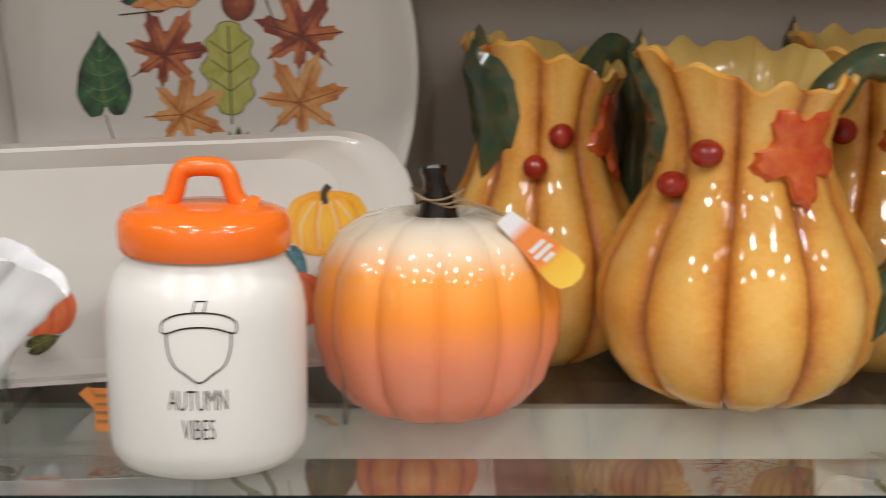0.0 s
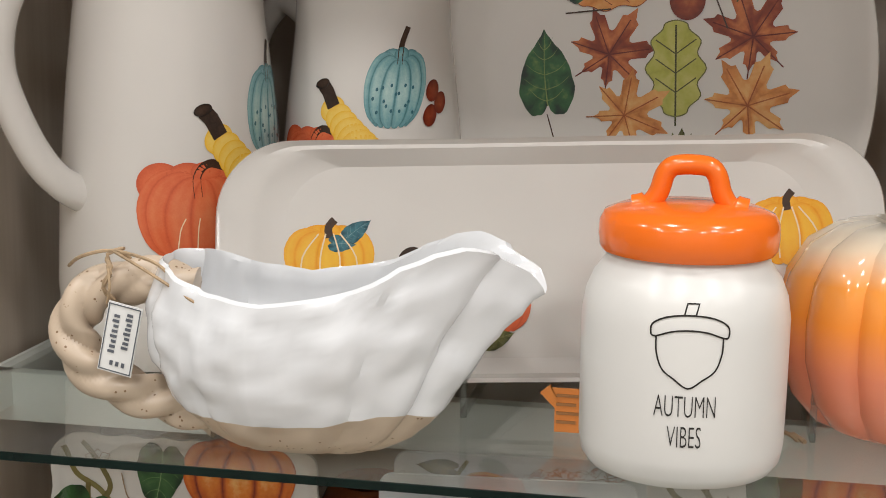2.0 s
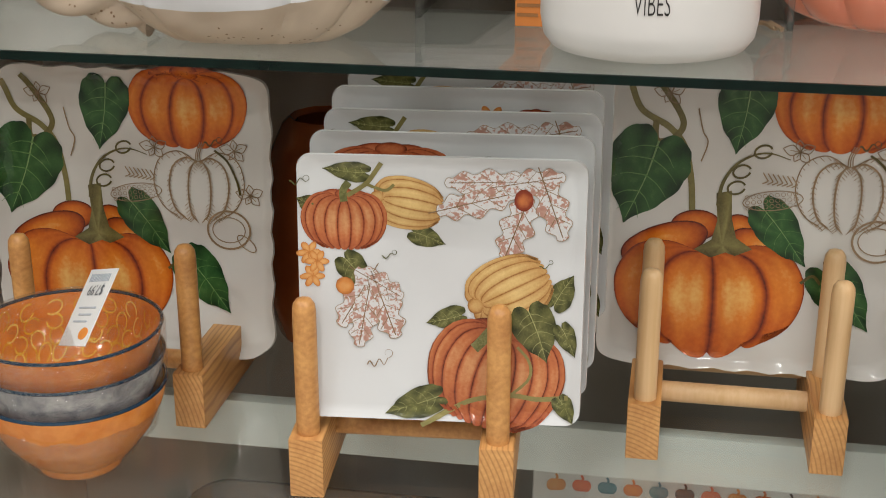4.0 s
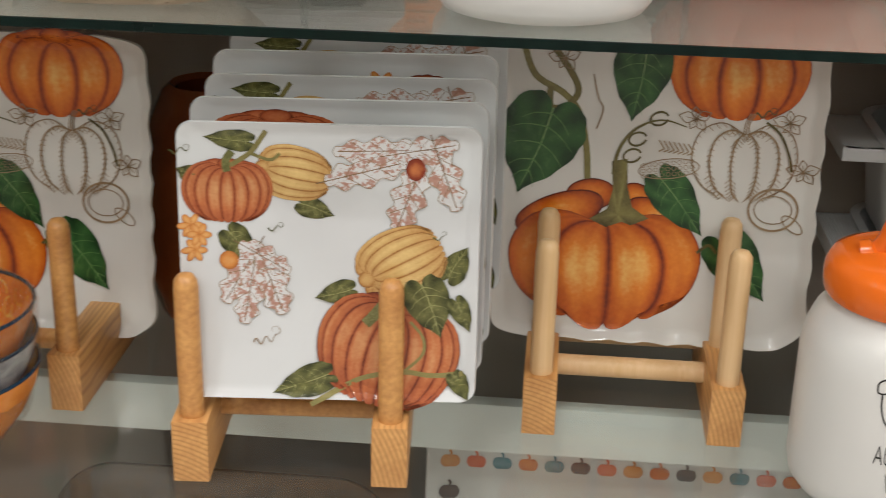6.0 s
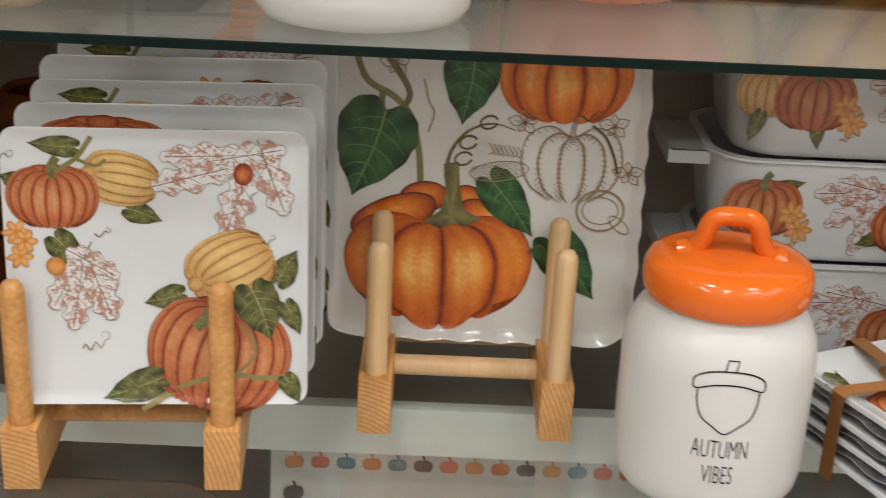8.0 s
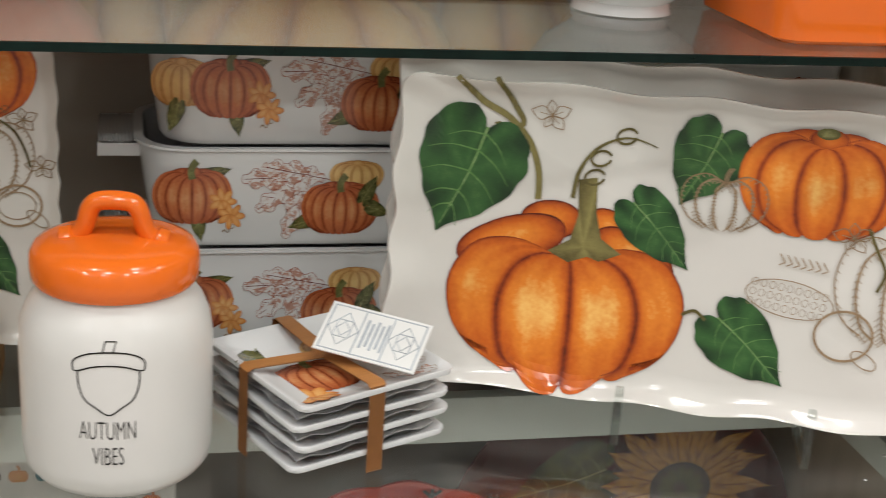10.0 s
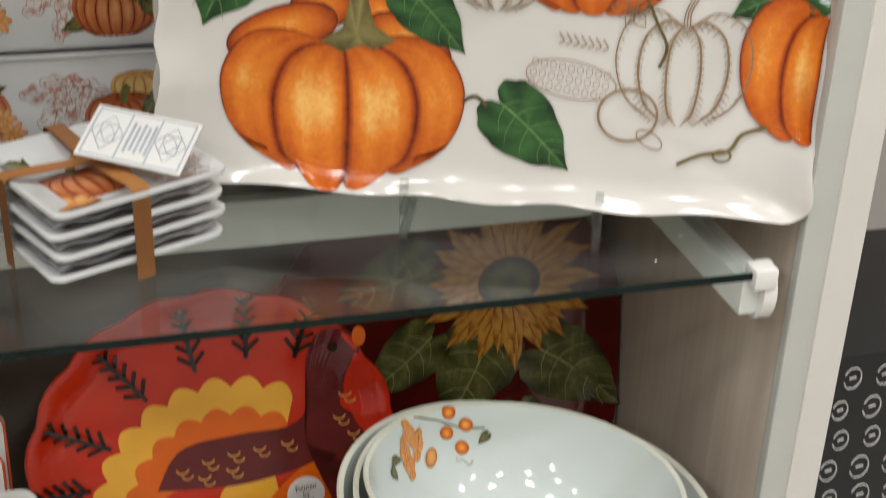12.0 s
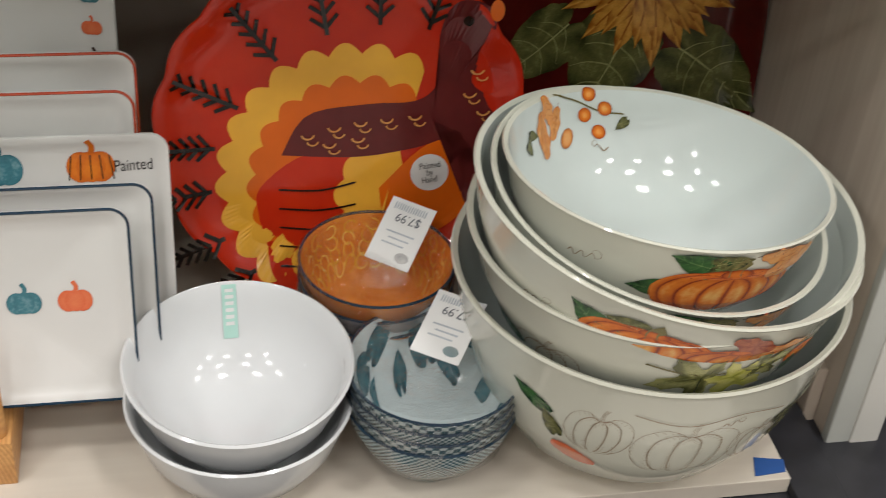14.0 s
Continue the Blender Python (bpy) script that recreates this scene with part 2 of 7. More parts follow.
M_PINEBLOCK = ringed(material("sawn_pine", (0.68, 0.37, 0.13), 0.42, 0.25, 55, 0.1, stretch=(5, 0.35, 5), second=(0.52, 0.25, 0.08)), (0.30, 0.11, 0.03))
M_RIBBON = material("tan_satin_ribbon", (0.40, 0.17, 0.05), 0.45, 0.15, 90, 0.1, stretch=(1, 8, 1))
M_GOURD_IN = material("ochre_inner_glaze", (0.62, 0.42, 0.13), 0.1, 0.12, 30)
M_GREEN = material("dark_green_glaze", (0.035, 0.075, 0.045), 0.09, 0.5, 70, 0.2, second=(0.13, 0.10, 0.03))
M_BERRY = material("red_berry_glaze", (0.42, 0.03, 0.015), 0.07, 0.4, 60)
M_REDLEAF = material("red_leaf_glaze", (0.50, 0.045, 0.018), 0.09, 0.4, 110, 0.3, second=(0.62, 0.14, 0.03))
M_OMBRE = height_glaze("ombre_pumpkin_glaze", [(0.0, (0.78, 0.28, 0.19)), (0.38, (0.80, 0.25, 0.13)), (0.60, (0.88, 0.28, 0.035)), (0.76, (0.88, 0.34, 0.07)), (0.90, (0.82, 0.66, 0.48)), (1.0, (0.80, 0.74, 0.62))], 0.08, 0, 0.148, 0.06)
M_STEM = material("dark_brown_stem_glaze", (0.02, 0.013, 0.01), 0.08, 0.5, 60)
M_TURKEY_RED = material("red_platter_glaze", (0.56, 0.030, 0.006), 0.10, 0.12, 30, second=(0.48, 0.018, 0.005))
M_TURKEY_ORANGE = material("orange_platter_paint", (0.72, 0.13, 0.006), 0.12, 0.1, 40)
M_TURKEY_YELLOW = material("yellow_platter_paint", (0.84, 0.43, 0.045), 0.12, 0.1, 40)
M_TURKEY_BROWN = material("maroon_platter_paint", (0.13, 0.018, 0.018), 0.12, 0.2, 40)
M_MAROON = material("maroon_embossed_glaze", (0.11, 0.008, 0.006), 0.09, 0.4, 45, 0.3)
M_BROWNPOT = material("russet_glaze", (0.30, 0.075, 0.02), 0.12, 0.3, 30)
M_BRONZE = material("bronze_scroll_glaze", (0.11, 0.07, 0.035), 0.25, 0.5, 60, 0.3)
M_DOODLE = material("black_wrap_paper", (0.012, 0.012, 0.012), 0.5, 0.3, 60)
M_DOODLE_INK = material("white_doodle_ink", (0.60, 0.60, 0.58), 0.5, 0.1, 60)
M_GREY_METAL = material("painted_grey_metal", (0.75, 0.75, 0.78), 0.35, 0.05, 30)
M_PURPLE = material("purple_ribbon", (0.14, 0.02, 0.38), 0.35, 0.2, 50)
M_TAPE = material("blue_masking_tape", (0.02, 0.09, 0.32), 0.6, 0.15, 80)
M_FLOOR = material("store_floor_tile", (0.52, 0.49, 0.45), 0.3, 0.12, 3)
M_STOREWALL = material("store_wall_paint", (0.50, 0.47, 0.43), 0.7, 0.15, 1.2)
M_CEILING = material("ceiling_tile", (0.70, 0.68, 0.64), 0.8, 0.06, 8)
M_MINT = material("mint_paper_band", (0.42, 0.66, 0.58), 0.5, 0.08, 60)
M_ORANGEBOWL = material("orange_block_print_glaze", (0.80, 0.30, 0.06), 0.1, 0.2, 110, second=(0.66, 0.19, 0.03))
M_GREYBOWL = material("grey_scribble_glaze", (0.55, 0.54, 0.52), 0.12, 0.5, 120, second=(0.20, 0.20, 0.22))
M_NAVYLINE = material("navy_rim_line", (0.015, 0.04, 0.07), 0.12, 0.2, 60)
M_REDLINE = material("red_rim_line", (0.50, 0.07, 0.03), 0.12, 0.2, 60)

P_PUMPKIN = print_material("painted_orange_pumpkin", [(0.0, (0.07, 0.010, 0.003)), (0.18, (0.26, 0.035, 0.005)), (0.5, (0.56, 0.115, 0.009)), (0.78, (0.74, 0.22, 0.022)), (1.0, (0.88, 0.50, 0.14))], rough=0.2, grain=0.12, scale=70)
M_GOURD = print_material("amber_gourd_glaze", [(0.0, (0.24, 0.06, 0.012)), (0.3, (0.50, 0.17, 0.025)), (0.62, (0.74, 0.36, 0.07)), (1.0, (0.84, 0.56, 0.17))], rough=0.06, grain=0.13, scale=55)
P_TERRA = print_material("painted_terracotta_pumpkin", [(0.0, (0.09, 0.018, 0.008)), (0.3, (0.32, 0.07, 0.025)), (0.65, (0.50, 0.155, 0.055)), (1.0, (0.66, 0.33, 0.14))], grain=0.16, scale=120)
P_CREAMPK = print_material("painted_cream_gourd", [(0.0, (0.20, 0.07, 0.015)), (0.35, (0.48, 0.25, 0.08)), (1.0, (0.76, 0.54, 0.22))], grain=0.16)
P_YELLOW = print_material("painted_yellow_pumpkin", [(0.0, (0.62, 0.20, 0.01)), (0.4, (0.80, 0.34, 0.015)), (1.0, (0.86, 0.52, 0.05))], grain=0.12)
P_CORAL = print_material("painted_coral_pumpkin", [(0.0, (0.44, 0.06, 0.02)), (0.5, (0.66, 0.13, 0.05)), (1.0, (0.76, 0.24, 0.10))], grain=0.12)
P_GOLD = print_material("painted_gold_gourd", [(0.0, (0.55, 0.22, 0.02)), (0.5, (0.80, 0.46, 0.04)), (1.0, (0.85, 0.60, 0.14))], grain=0.16)
P_BLUE = print_material("painted_blue_pumpkin", [(0.0, (0.05, 0.15, 0.17)), (0.5, (0.16, 0.34, 0.36)), (1.0, (0.42, 0.58, 0.55))], grain=0.15)
P_LEAF = print_material("painted_green_leaf", [(0.0, (0.01, 0.035, 0.012)), (0.5, (0.035, 0.11, 0.03)), (0.8, (0.10, 0.22, 0.06)), (1.0, (0.30, 0.42, 0.18))], grain=0.12)
P_OLIVE = print_material("painted_olive_leaf", [(0.0, (0.03, 0.035, 0.01)), (0.5, (0.13, 0.13, 0.04)), (1.0, (0.45, 0.44, 0.18))], grain=0.2)
P_VINE = print_material("painted_vine", [(0.0, (0.06, 0.045, 0.012)), (1.0, (0.30, 0.26, 0.09))], grain=0.2)
P_STALK = print_material("painted_dark_stalk", [(0.0, (0.008, 0.006, 0.005)), (1.0, (0.10, 0.05, 0.03))], grain=0.2)
P_SEPIA = print_material("sepia_line_print", [(0.0, (0.20, 0.12, 0.06)), (1.0, (0.44, 0.33, 0.21))], grain=0.3)
P_LACE = print_material("rose_brown_lace_print", [(0.0, (0.40, 0.20, 0.15)), (0.50, (0.48, 0.28, 0.22)), (0.56, (0.65, 0.63, 0.62)), (1.0, (0.67, 0.67, 0.67))], grain=0.6, scale=130)
P_MAPLE = print_material("painted_maple_leaf", [(0.0, (0.10, 0.012, 0.008)), (0.5, (0.26, 0.045, 0.018)), (1.0, (0.62, 0.20, 0.06))], grain=0.25, scale=50)
P_AMBER = print_material("painted_amber_leaf", [(0.0, (0.28, 0.07, 0.015)), (0.5, (0.62, 0.24, 0.06)), (1.0, (0.74, 0.42, 0.15))], grain=0.25, scale=60)
P_LIME = print_material("painted_lime_leaf", [(0.0, (0.12, 0.14, 0.02)), (0.5, (0.42, 0.42, 0.08)), (1.0, (0.60, 0.56, 0.20))], grain=0.2, scale=50)
P_DEEP = print_material("painted_deep_leaf", [(0.0, (0.01, 0.03, 0.02)), (0.5, (0.03, 0.12, 0.04)), (1.0, (0.22, 0.30, 0.08))], grain=0.3, scale=50)
P_PETAL = print_material("painted_sunflower_petal", [(0.0, (0.30, 0.09, 0.01)), (0.5, (0.66, 0.32, 0.05)), (1.0, (0.78, 0.52, 0.16))], grain=0.2)
P_INK = print_material("fine_black_line", [(0.0, (0.015, 0.014, 0.013)), (1.0, (0.05, 0.045, 0.04))], grain=0.1)
P_TEALLEAF = print_material("painted_teal_leaf", [(0.0, (0.015, 0.06, 0.08)), (0.6, (0.05, 0.18, 0.22)), (1.0, (0.30, 0.45, 0.46))], grain=0.25, scale=90)
P_WHITELINE = print_material("pale_rib_line", [(0.0, (0.80, 0.62, 0.36)), (1.0, (0.84, 0.72, 0.52))], grain=0.1)


# ---- building helpers ----
def link_mesh(name, bm, mat, parent=None, label="", smooth=True):
    me = bpy.data.meshes.new(name)
    bmesh.ops.recalc_face_normals(bm, faces=bm.faces)
    bm.to_mesh(me)
    bm.free()
    for m in mat if isinstance(mat, (list, tuple)) else [mat]:
        me.materials.append(m)
    if smooth:
        me.polygons.foreach_set("use_smooth", [True] * len(me.polygons))
        me.set_sharp_from_angle(angle=radians(40))
    ob = new(name, me)
    if parent is not None:
        ob.parent = parent
    if label:
        ob["label"] = label
    return ob


def part(name, bm, mat, parent, label="", smooth=True):
    return link_mesh(name, bm, mat, parent, label, smooth)


def thing(name, label, category, m=None, group="", kind=""):
    ob = new(name)
    ob.empty_display_size = 0.02
    if m is not None:
        ob.matrix_world = m
    return tagged(ob, label, category, group, kind)


def ring_surface(bm, rings, close_start=False, close_end=False, mat=0):
    """Skin rings of points, each ring closed on itself."""
    rows = [[bm.verts.new(p) for p in ring] for ring in rings]
    n = len(rows[0])
    for a, b in zip(rows, rows[1:]):
        for i in range(n):
            bm.faces.new((a[i], a[(i + 1) % n], b[(i + 1) % n], b[i])).material_index = mat
    for flag, row in ((close_start, rows[0]), (close_end, rows[-1])):
        if flag:
            c = bm.verts.new(sum((v.co for v in row), Vector()) / n)
            for i in range(n):
                bm.faces.new((row[i], row[(i + 1) % n], c)).material_index = mat
    return rows


def lathe(profile, seg=64, lobes=0, amp=0.0, squash=1.0, inner_from=None, mats=(0, 0)):
    """Turn a profile of (radius, height); lobes press vertical grooves into it."""
    bm = bmesh.new()
    rings = []
    for r, z in profile:
        ring = []
        for i in range(seg):
            a = 2 * math.pi * i / seg
            k = 1.0 - amp * (1 - abs(math.sin(lobes * a / 2)) ** 0.7) if lobes else 1.0
            ring.append(Vector((r * k * math.cos(a), r * k * math.sin(a) * squash, z)))
        rings.append(ring)
    if inner_from is None:
        ring_surface(bm, rings, True, True)
    else:
        ring_surface(bm, rings, True, True)
        faces_per = seg
        for i, f in enumerate(bm.faces):
            if i < faces_per * (len(rings) - 1):
                f.material_index = mats[1] if i // faces_per >= inner_from else mats[0]
        for f in list(bm.faces)[-seg:]:
            f.material_index = mats[1]
    return bm


def tube(points, radius, seg=12, caps=True, bm=None, twist=0.0, lobes=0, lobe_amp=0.0):
    bm = bm or bmesh.new()
    pts = [Vector(p) for p in points]
    rings, ref = [], None
    for i, p in enumerate(pts):
        d = (pts[min(i + 1, len(pts) - 1)] - pts[max(i - 1, 0)]).normalized()
        if ref is None:
            ref = d.orthogonal().normalized()
        ref = (ref - d * ref.dot(d)).normalized()
        side = d.cross(ref)
        r = radius[i] if isinstance(radius, (list, tuple)) else radius
        ring = []
        for k in range(seg):
            a = 2 * math.pi * k / seg
            rr = r * (1 + lobe_amp * abs(math.cos(lobes * (a + twist * i) / 2))) if lobes else r
            ring.append(p + (ref * math.cos(a) + side * math.sin(a)) * rr)
        rings.append(ring)
    ring_surface(bm, rings, caps, caps)
    return bm


def curve_points(keys, n=40):
    """A smooth curve through key points."""
    keys = [Vector(k) for k in keys]
    out = []
    m = len(keys) - 1
    for j in range(n + 1):
        t = j / n * m
        i = min(int(t), m - 1)
        f = t - i
        p0, p1, p2, p3 = keys[max(i - 1, 0)], keys[i], keys[i + 1], keys[min(i + 2, m)]
        out.append(0.5 * ((2 * p1) + (p2 - p0) * f + (2 * p0 - 5 * p1 + 4 * p2 - p3) * f * f + (3 * p1 - p0 - 3 * p2 + p3) * f ** 3))
    return out


def box_bm(x0, x1, y0, y1, z0, z1, bevel=0.0, bm=None):
    bm = bm or bmesh.new()
    made = bmesh.ops.create_cube(bm, size=1, matrix=Matrix.LocRotScale(((x0 + x1) / 2, (y0 + y1) / 2, (z0 + z1) / 2), None, (x1 - x0, y1 - y0, z1 - z0)))
    if bevel:
        edges = {e for v in made["verts"] for e in v.link_edges}
        bmesh.ops.bevel(bm, geom=list(edges), offset=bevel, segments=2, affect="EDGES", profile=0.6)
    return bm


def rounded_rect(w, h, r, n=12):
    pts = []
    for cx, cy, a0 in ((w / 2 - r, h / 2 - r, 0), (-w / 2 + r, h / 2 - r, 90), (-w / 2 + r, -h / 2 + r, 180), (w / 2 - r, -h / 2 + r, 270)):
        for i in range(n + 1):
            a = radians(a0 + 90 * i / n)
            pts.append((cx + r * math.cos(a), cy + r * math.sin(a)))
    dense = []
    for i, p in enumerate(pts):
        q = pts[(i + 1) % len(pts)]
        d = math.hypot(q[0] - p[0], q[1] - p[1])
        k = max(1, int(d / 0.008))
        for j in range(k):
            dense.append((p[0] + (q[0] - p[0]) * j / k, p[1] + (q[1] - p[1]) * j / k))
    return dense


def ellipse(a, b, n=96):
    return [(a * math.cos(2 * math.pi * i / n), b * math.sin(2 * math.pi * i / n)) for i in range(n)]


class Dish:
    """A plate in its own plane: x along, y up the face, z out of the face."""

    def __init__(self, outline, profile, thick=0.006, wave=None):
        if wave:
            profile = sorted(profile + [(0.8, float(np.interp(0.8, [q[0] for q in profile], [q[1] for q in profile])))])
        self.outline, self.profile, self.thick, self.wave = outline, profile, thick, wave
        self.table = sorted((math.atan2(y, x), math.hypot(x, y)) for x, y in outline)
        self.angles = [a for a, _ in self.table]
        self.radii = [r for _, r in self.table]
        if wave:
            order = sorted(range(len(outline)), key=lambda i: math.atan2(outline[i][1], outline[i][0]))
            self.waves = [wave(i / len(outline)) for i in order]

    def height(self, u, v):
        r = np.interp(math.atan2(v, u), self.angles, self.radii, period=2 * math.pi)
        s = min(1.0, math.hypot(u, v) / r)
        lift = 0.0
        if self.wave and s > 0.8:
            lift = float(np.interp(math.atan2(v, u), self.angles, self.waves, period=2 * math.pi)) * (s - 0.8) / 0.2
        return float(np.interp(s, [p[0] for p in self.profile], [p[1] for p in self.profile])) + lift

    def mesh(self):
        bm = bmesh.new()
        rings = []
        n = len(self.outline)
        w = [self.wave(i / n) if self.wave else 0.0 for i in range(n)]
        for s, z in self.profile[1:]:
            rings.append([Vector((x * s, y * s, z + w[i] * max(0.0, (s - 0.8) / 0.2))) for i, (x, y) in enumerate(self.outline)])
        s, z = self.profile[-1]
        rings.append([Vector((x * 1.006, y * 1.006, z - self.thick * 0.4 + w[i])) for i, (x, y) in enumerate(self.outline)])
        for s, z in reversed(self.profile[1:]):
            k = min(s, 0.992)
            rings.append([Vector((x * k, y * k, z - self.thick + w[i] * max(0.0, (s - 0.8) / 0.2))) for i, (x, y) in enumerate(self.outline)])
        ring_surface(bm, rings, True, True)
        return bm

    def at(self, u, v, h=0.0):
        return Vector((u, v, self.height(u, v) + 0.0004 + h))


class Print:
    """Brush areas laid on a surface, each a hair above the one before; the tone of each point picks its colour."""

    def __init__(self, at):
        self.at, self.layers, self.depth, self.piece, self.count = at, {}, 0, 0, 0

    def begin(self):
        self.count += 1
        self.piece = self.count

    def end(self):
        self.piece = 0

    def _bm(self, mat, thin=False):
        if not self.piece:
            self.count += 1
        key = (mat, self.piece or self.count)
        if key not in self.layers:
            bm = bmesh.new()
            self.layers[key] = (bm, bm.verts.layers.float.new("tone"))
        self.depth += 0 if thin else 1
        return self.layers[key], 0.000012 * (self.depth + thin)

    def blob(self, mat, cx, cy, outline, tone, rings=(0.0, 0.35, 0.62, 0.82, 0.93, 1.0)):
        """Outline points about (cx, cy); tone(s, i) runs from the middle (s 0) to the edge (s 1)."""
        (bm, lay), h = self._bm(mat)
        rows = []
        for s in rings[1:]:
            row = []
            for i, (x, y) in enumerate(outline):
                v = bm.verts.new(self.at(cx + x * s, cy + y * s, h))
                v[lay] = tone(s, i / len(outline))
                row.append(v)
            rows.append(row)
        c = bm.verts.new(self.at(cx, cy, h))
        c[lay] = tone(0.0, 0.0)
        n = len(outline)
        for i in range(n):
            bm.faces.new((c, rows[0][i], rows[0][(i + 1) % n]))
        for a, b in zip(rows, rows[1:]):
            for i in range(n):
                bm.faces.new((a[i], a[(i + 1) % n], b[(i + 1) % n], b[i]))

    def stroke(self, mat, pts, width, tone=0.5, n=0, taper=False):
        pts = [Vector((*p, 0)) for p in pts]
        if n:
            pts = curve_points(pts, n)
        (bm, lay), h = self._bm(mat, width < 0.00085)
        rows = []
        for i, p in enumerate(pts):
            d = (pts[min(i + 1, len(pts) - 1)] - pts[max(i - 1, 0)])
            d = d.normalized() if d.length else Vector((1, 0, 0))
            k = width / 2 * ((1 - 0.8 * i / (len(pts) - 1)) if taper else 1)
            sx, sy = -d.y * k, d.x * k
            a, b = bm.verts.new(self.at(p.x + sx, p.y + sy, h)), bm.verts.new(self.at(p.x - sx, p.y - sy, h))
            a[lay] = b[lay] = tone
            rows.append((a, b))
        for (a, b), (c, d) in zip(rows, rows[1:]):
            bm.faces.new((a, b, d, c))

    def oval(self, mat, cx, cy, a, b, rot=0, low=0.05, high=0.9, power=2.0, n=36, light=(0.0, 0.0), blunt=1.0):
        r = radians(rot)
        def cs(t):
            c, s = math.cos(t), math.sin(t)
            return math.copysign(abs(c) ** blunt, c), math.copysign(abs(s) ** blunt, s)
        out = [(a * c * math.cos(r) - b * s * math.sin(r), a * c * math.sin(r) + b * s * math.cos(r)) for c, s in (cs(2 * math.pi * i / n) for i in range(n))]
        self.blob(mat, cx, cy, out, lambda s, f: low + (high - low) * (1 - s ** power) * (1 + light[0] * math.cos(2 * math.pi * f - light[1])))

    def ribbed(self, mat, cx, cy, w, h, cuts, low, high, across, middle, flank, bulge=0.03, cols=8, rows=18):
        """Lobes that run from the dimple at the stalk to the foot: cuts are the grooves between them, from -1 to 1;
        across, middle and flank are the sideways and upright runs of a groove, from dimple to foot."""
        (bm, lay), lift = self._bm(mat)
        knots = np.linspace(0, 1, len(across))
        curve = lambda run, t: curve_points([(k, v, 0) for k, v in zip(knots, run)], rows)[t].y
        xs, ms, fs = ([curve(run, t) for t in range(rows + 1)] for run in (across, middle, flank))
        for k, (p0, p1) in enumerate(zip(cuts, cuts[1:])):
            grid = []
            for c in range(cols + 1):
                q = c / cols
                p, dome = p0 + (p1 - p0) * q, 4 * q * (1 - q)
                col = []
                for t in range(rows + 1):
                    f = t / rows
                    swell = 1 + (0.05 * dome if abs(p) > 0.6 else 0.0)
                    x = p * w / 2 * xs[t] * swell
                    y = h * (ms[t] + (fs[t] - ms[t]) * abs(p) ** 1.5) - bulge * h * dome ** 0.6 * f ** 3
                    v = bm.verts.new(self.at(cx + x, cy + y, lift))
                    lit = (0.46 + 0.54 * math.exp(-((f - 0.50) / 0.24) ** 2)) * (1 - 0.34 * p * p)
                    v[lay] = low + (high - low) * dome ** 0.36 * lit + 0.06 * math.sin(11 * c + 5 * k + 4 * f) * dome
                    col.append(v)
                grid.append(col)
            for a, b in zip(grid, grid[1:]):
                for t in range(rows):
                    bm.faces.new((a[t], a[t + 1], b[t + 1], b[t]))

    def pumpkin(self, mat, cx, cy, w, h, ribs=7, low=0.05, high=0.95, stalk=None, stalk_h=0.2, turn=0.0):
        self.begin()
        flat, c, sn = self.at, math.cos(radians(turn)), math.sin(radians(turn))
        self.at = lambda u, v, lift=0.0: flat(cx + (u - cx) * c - (v - cy) * sn, cy + (u - cx) * sn + (v - cy) * c, lift)
        for dx, dy, a in ((-0.15, 0.40, 0.15), (0.17, 0.39, 0.14), (0.01, 0.42, 0.12)):
            self.oval(mat, cx + dx * w, cy + dy * h, a * w, 0.10 * h, -60 * dx, low, low + 0.6 * (high - low), 2.5, 24)
        cuts = [math.sin(radians(-82 + 164 * k / ribs)) / math.sin(radians(82)) for k in range(ribs + 1)]
        self.ribbed(mat, cx, cy, w, h, cuts, low, high, (0.06, 0.42, 0.80, 1.0, 0.97, 0.80, 0.50), (0.34, 0.29, 0.16, -0.04, -0.24, -0.40, -0.47), (0.34, 0.46, 0.38, 0.14, -0.12, -0.32, -0.44))
        if stalk:
            self.stroke(stalk, [(cx, cy + h * 0.30), (cx - 0.01 * w, cy + h * (0.38 + stalk_h / 2)), (cx + 0.06 * w, cy + h * (0.42 + stalk_h))], w * 0.09, 0.5, 8)
        self.at = flat
        self.end()

    def leaf(self, mat, cx, cy, length, width, rot=0, notch=7, veins=True, heart=0.35):
        """A toothed leaf about its middle, its tip along rot (0: to the right)."""
        self.begin()
        r = radians(rot)
        out = []
        half = [(0.54, 0.0), (0.42, 0.09), (0.24, 0.28), (0.0, 0.43), (-0.22, 0.47), (-0.40, 0.39), (-0.50, 0.23), (-0.48, 0.08), (-0.37, 0.0)]
        side = curve_points([(x, y, 0) for x, y in half], 32)
        both = [(q.x, q.y) for q in side[:-1]] + [(q.x, -q.y) for q in reversed(side[1:])]
        n = len(both)
        for i, (hx, hy) in enumerate(both):
            x, y = hx * length, hy * width
            k = 1 + 0.042 * abs(math.sin(notch * 2 * math.pi * i / n)) * min(1.0, abs(hy) * 4) + 0.010 * math.sin(i * 1.7)
            out.append((x * k * math.cos(r) - y * k * math.sin(r), x * k * math.sin(r) + y * k * math.cos(r)))
        self.blob(mat, cx, cy, out, lambda s, f: 0.50 - 0.30 * s ** 2 + 0.26 * math.sin(f * 44 + 3 * s) * s)
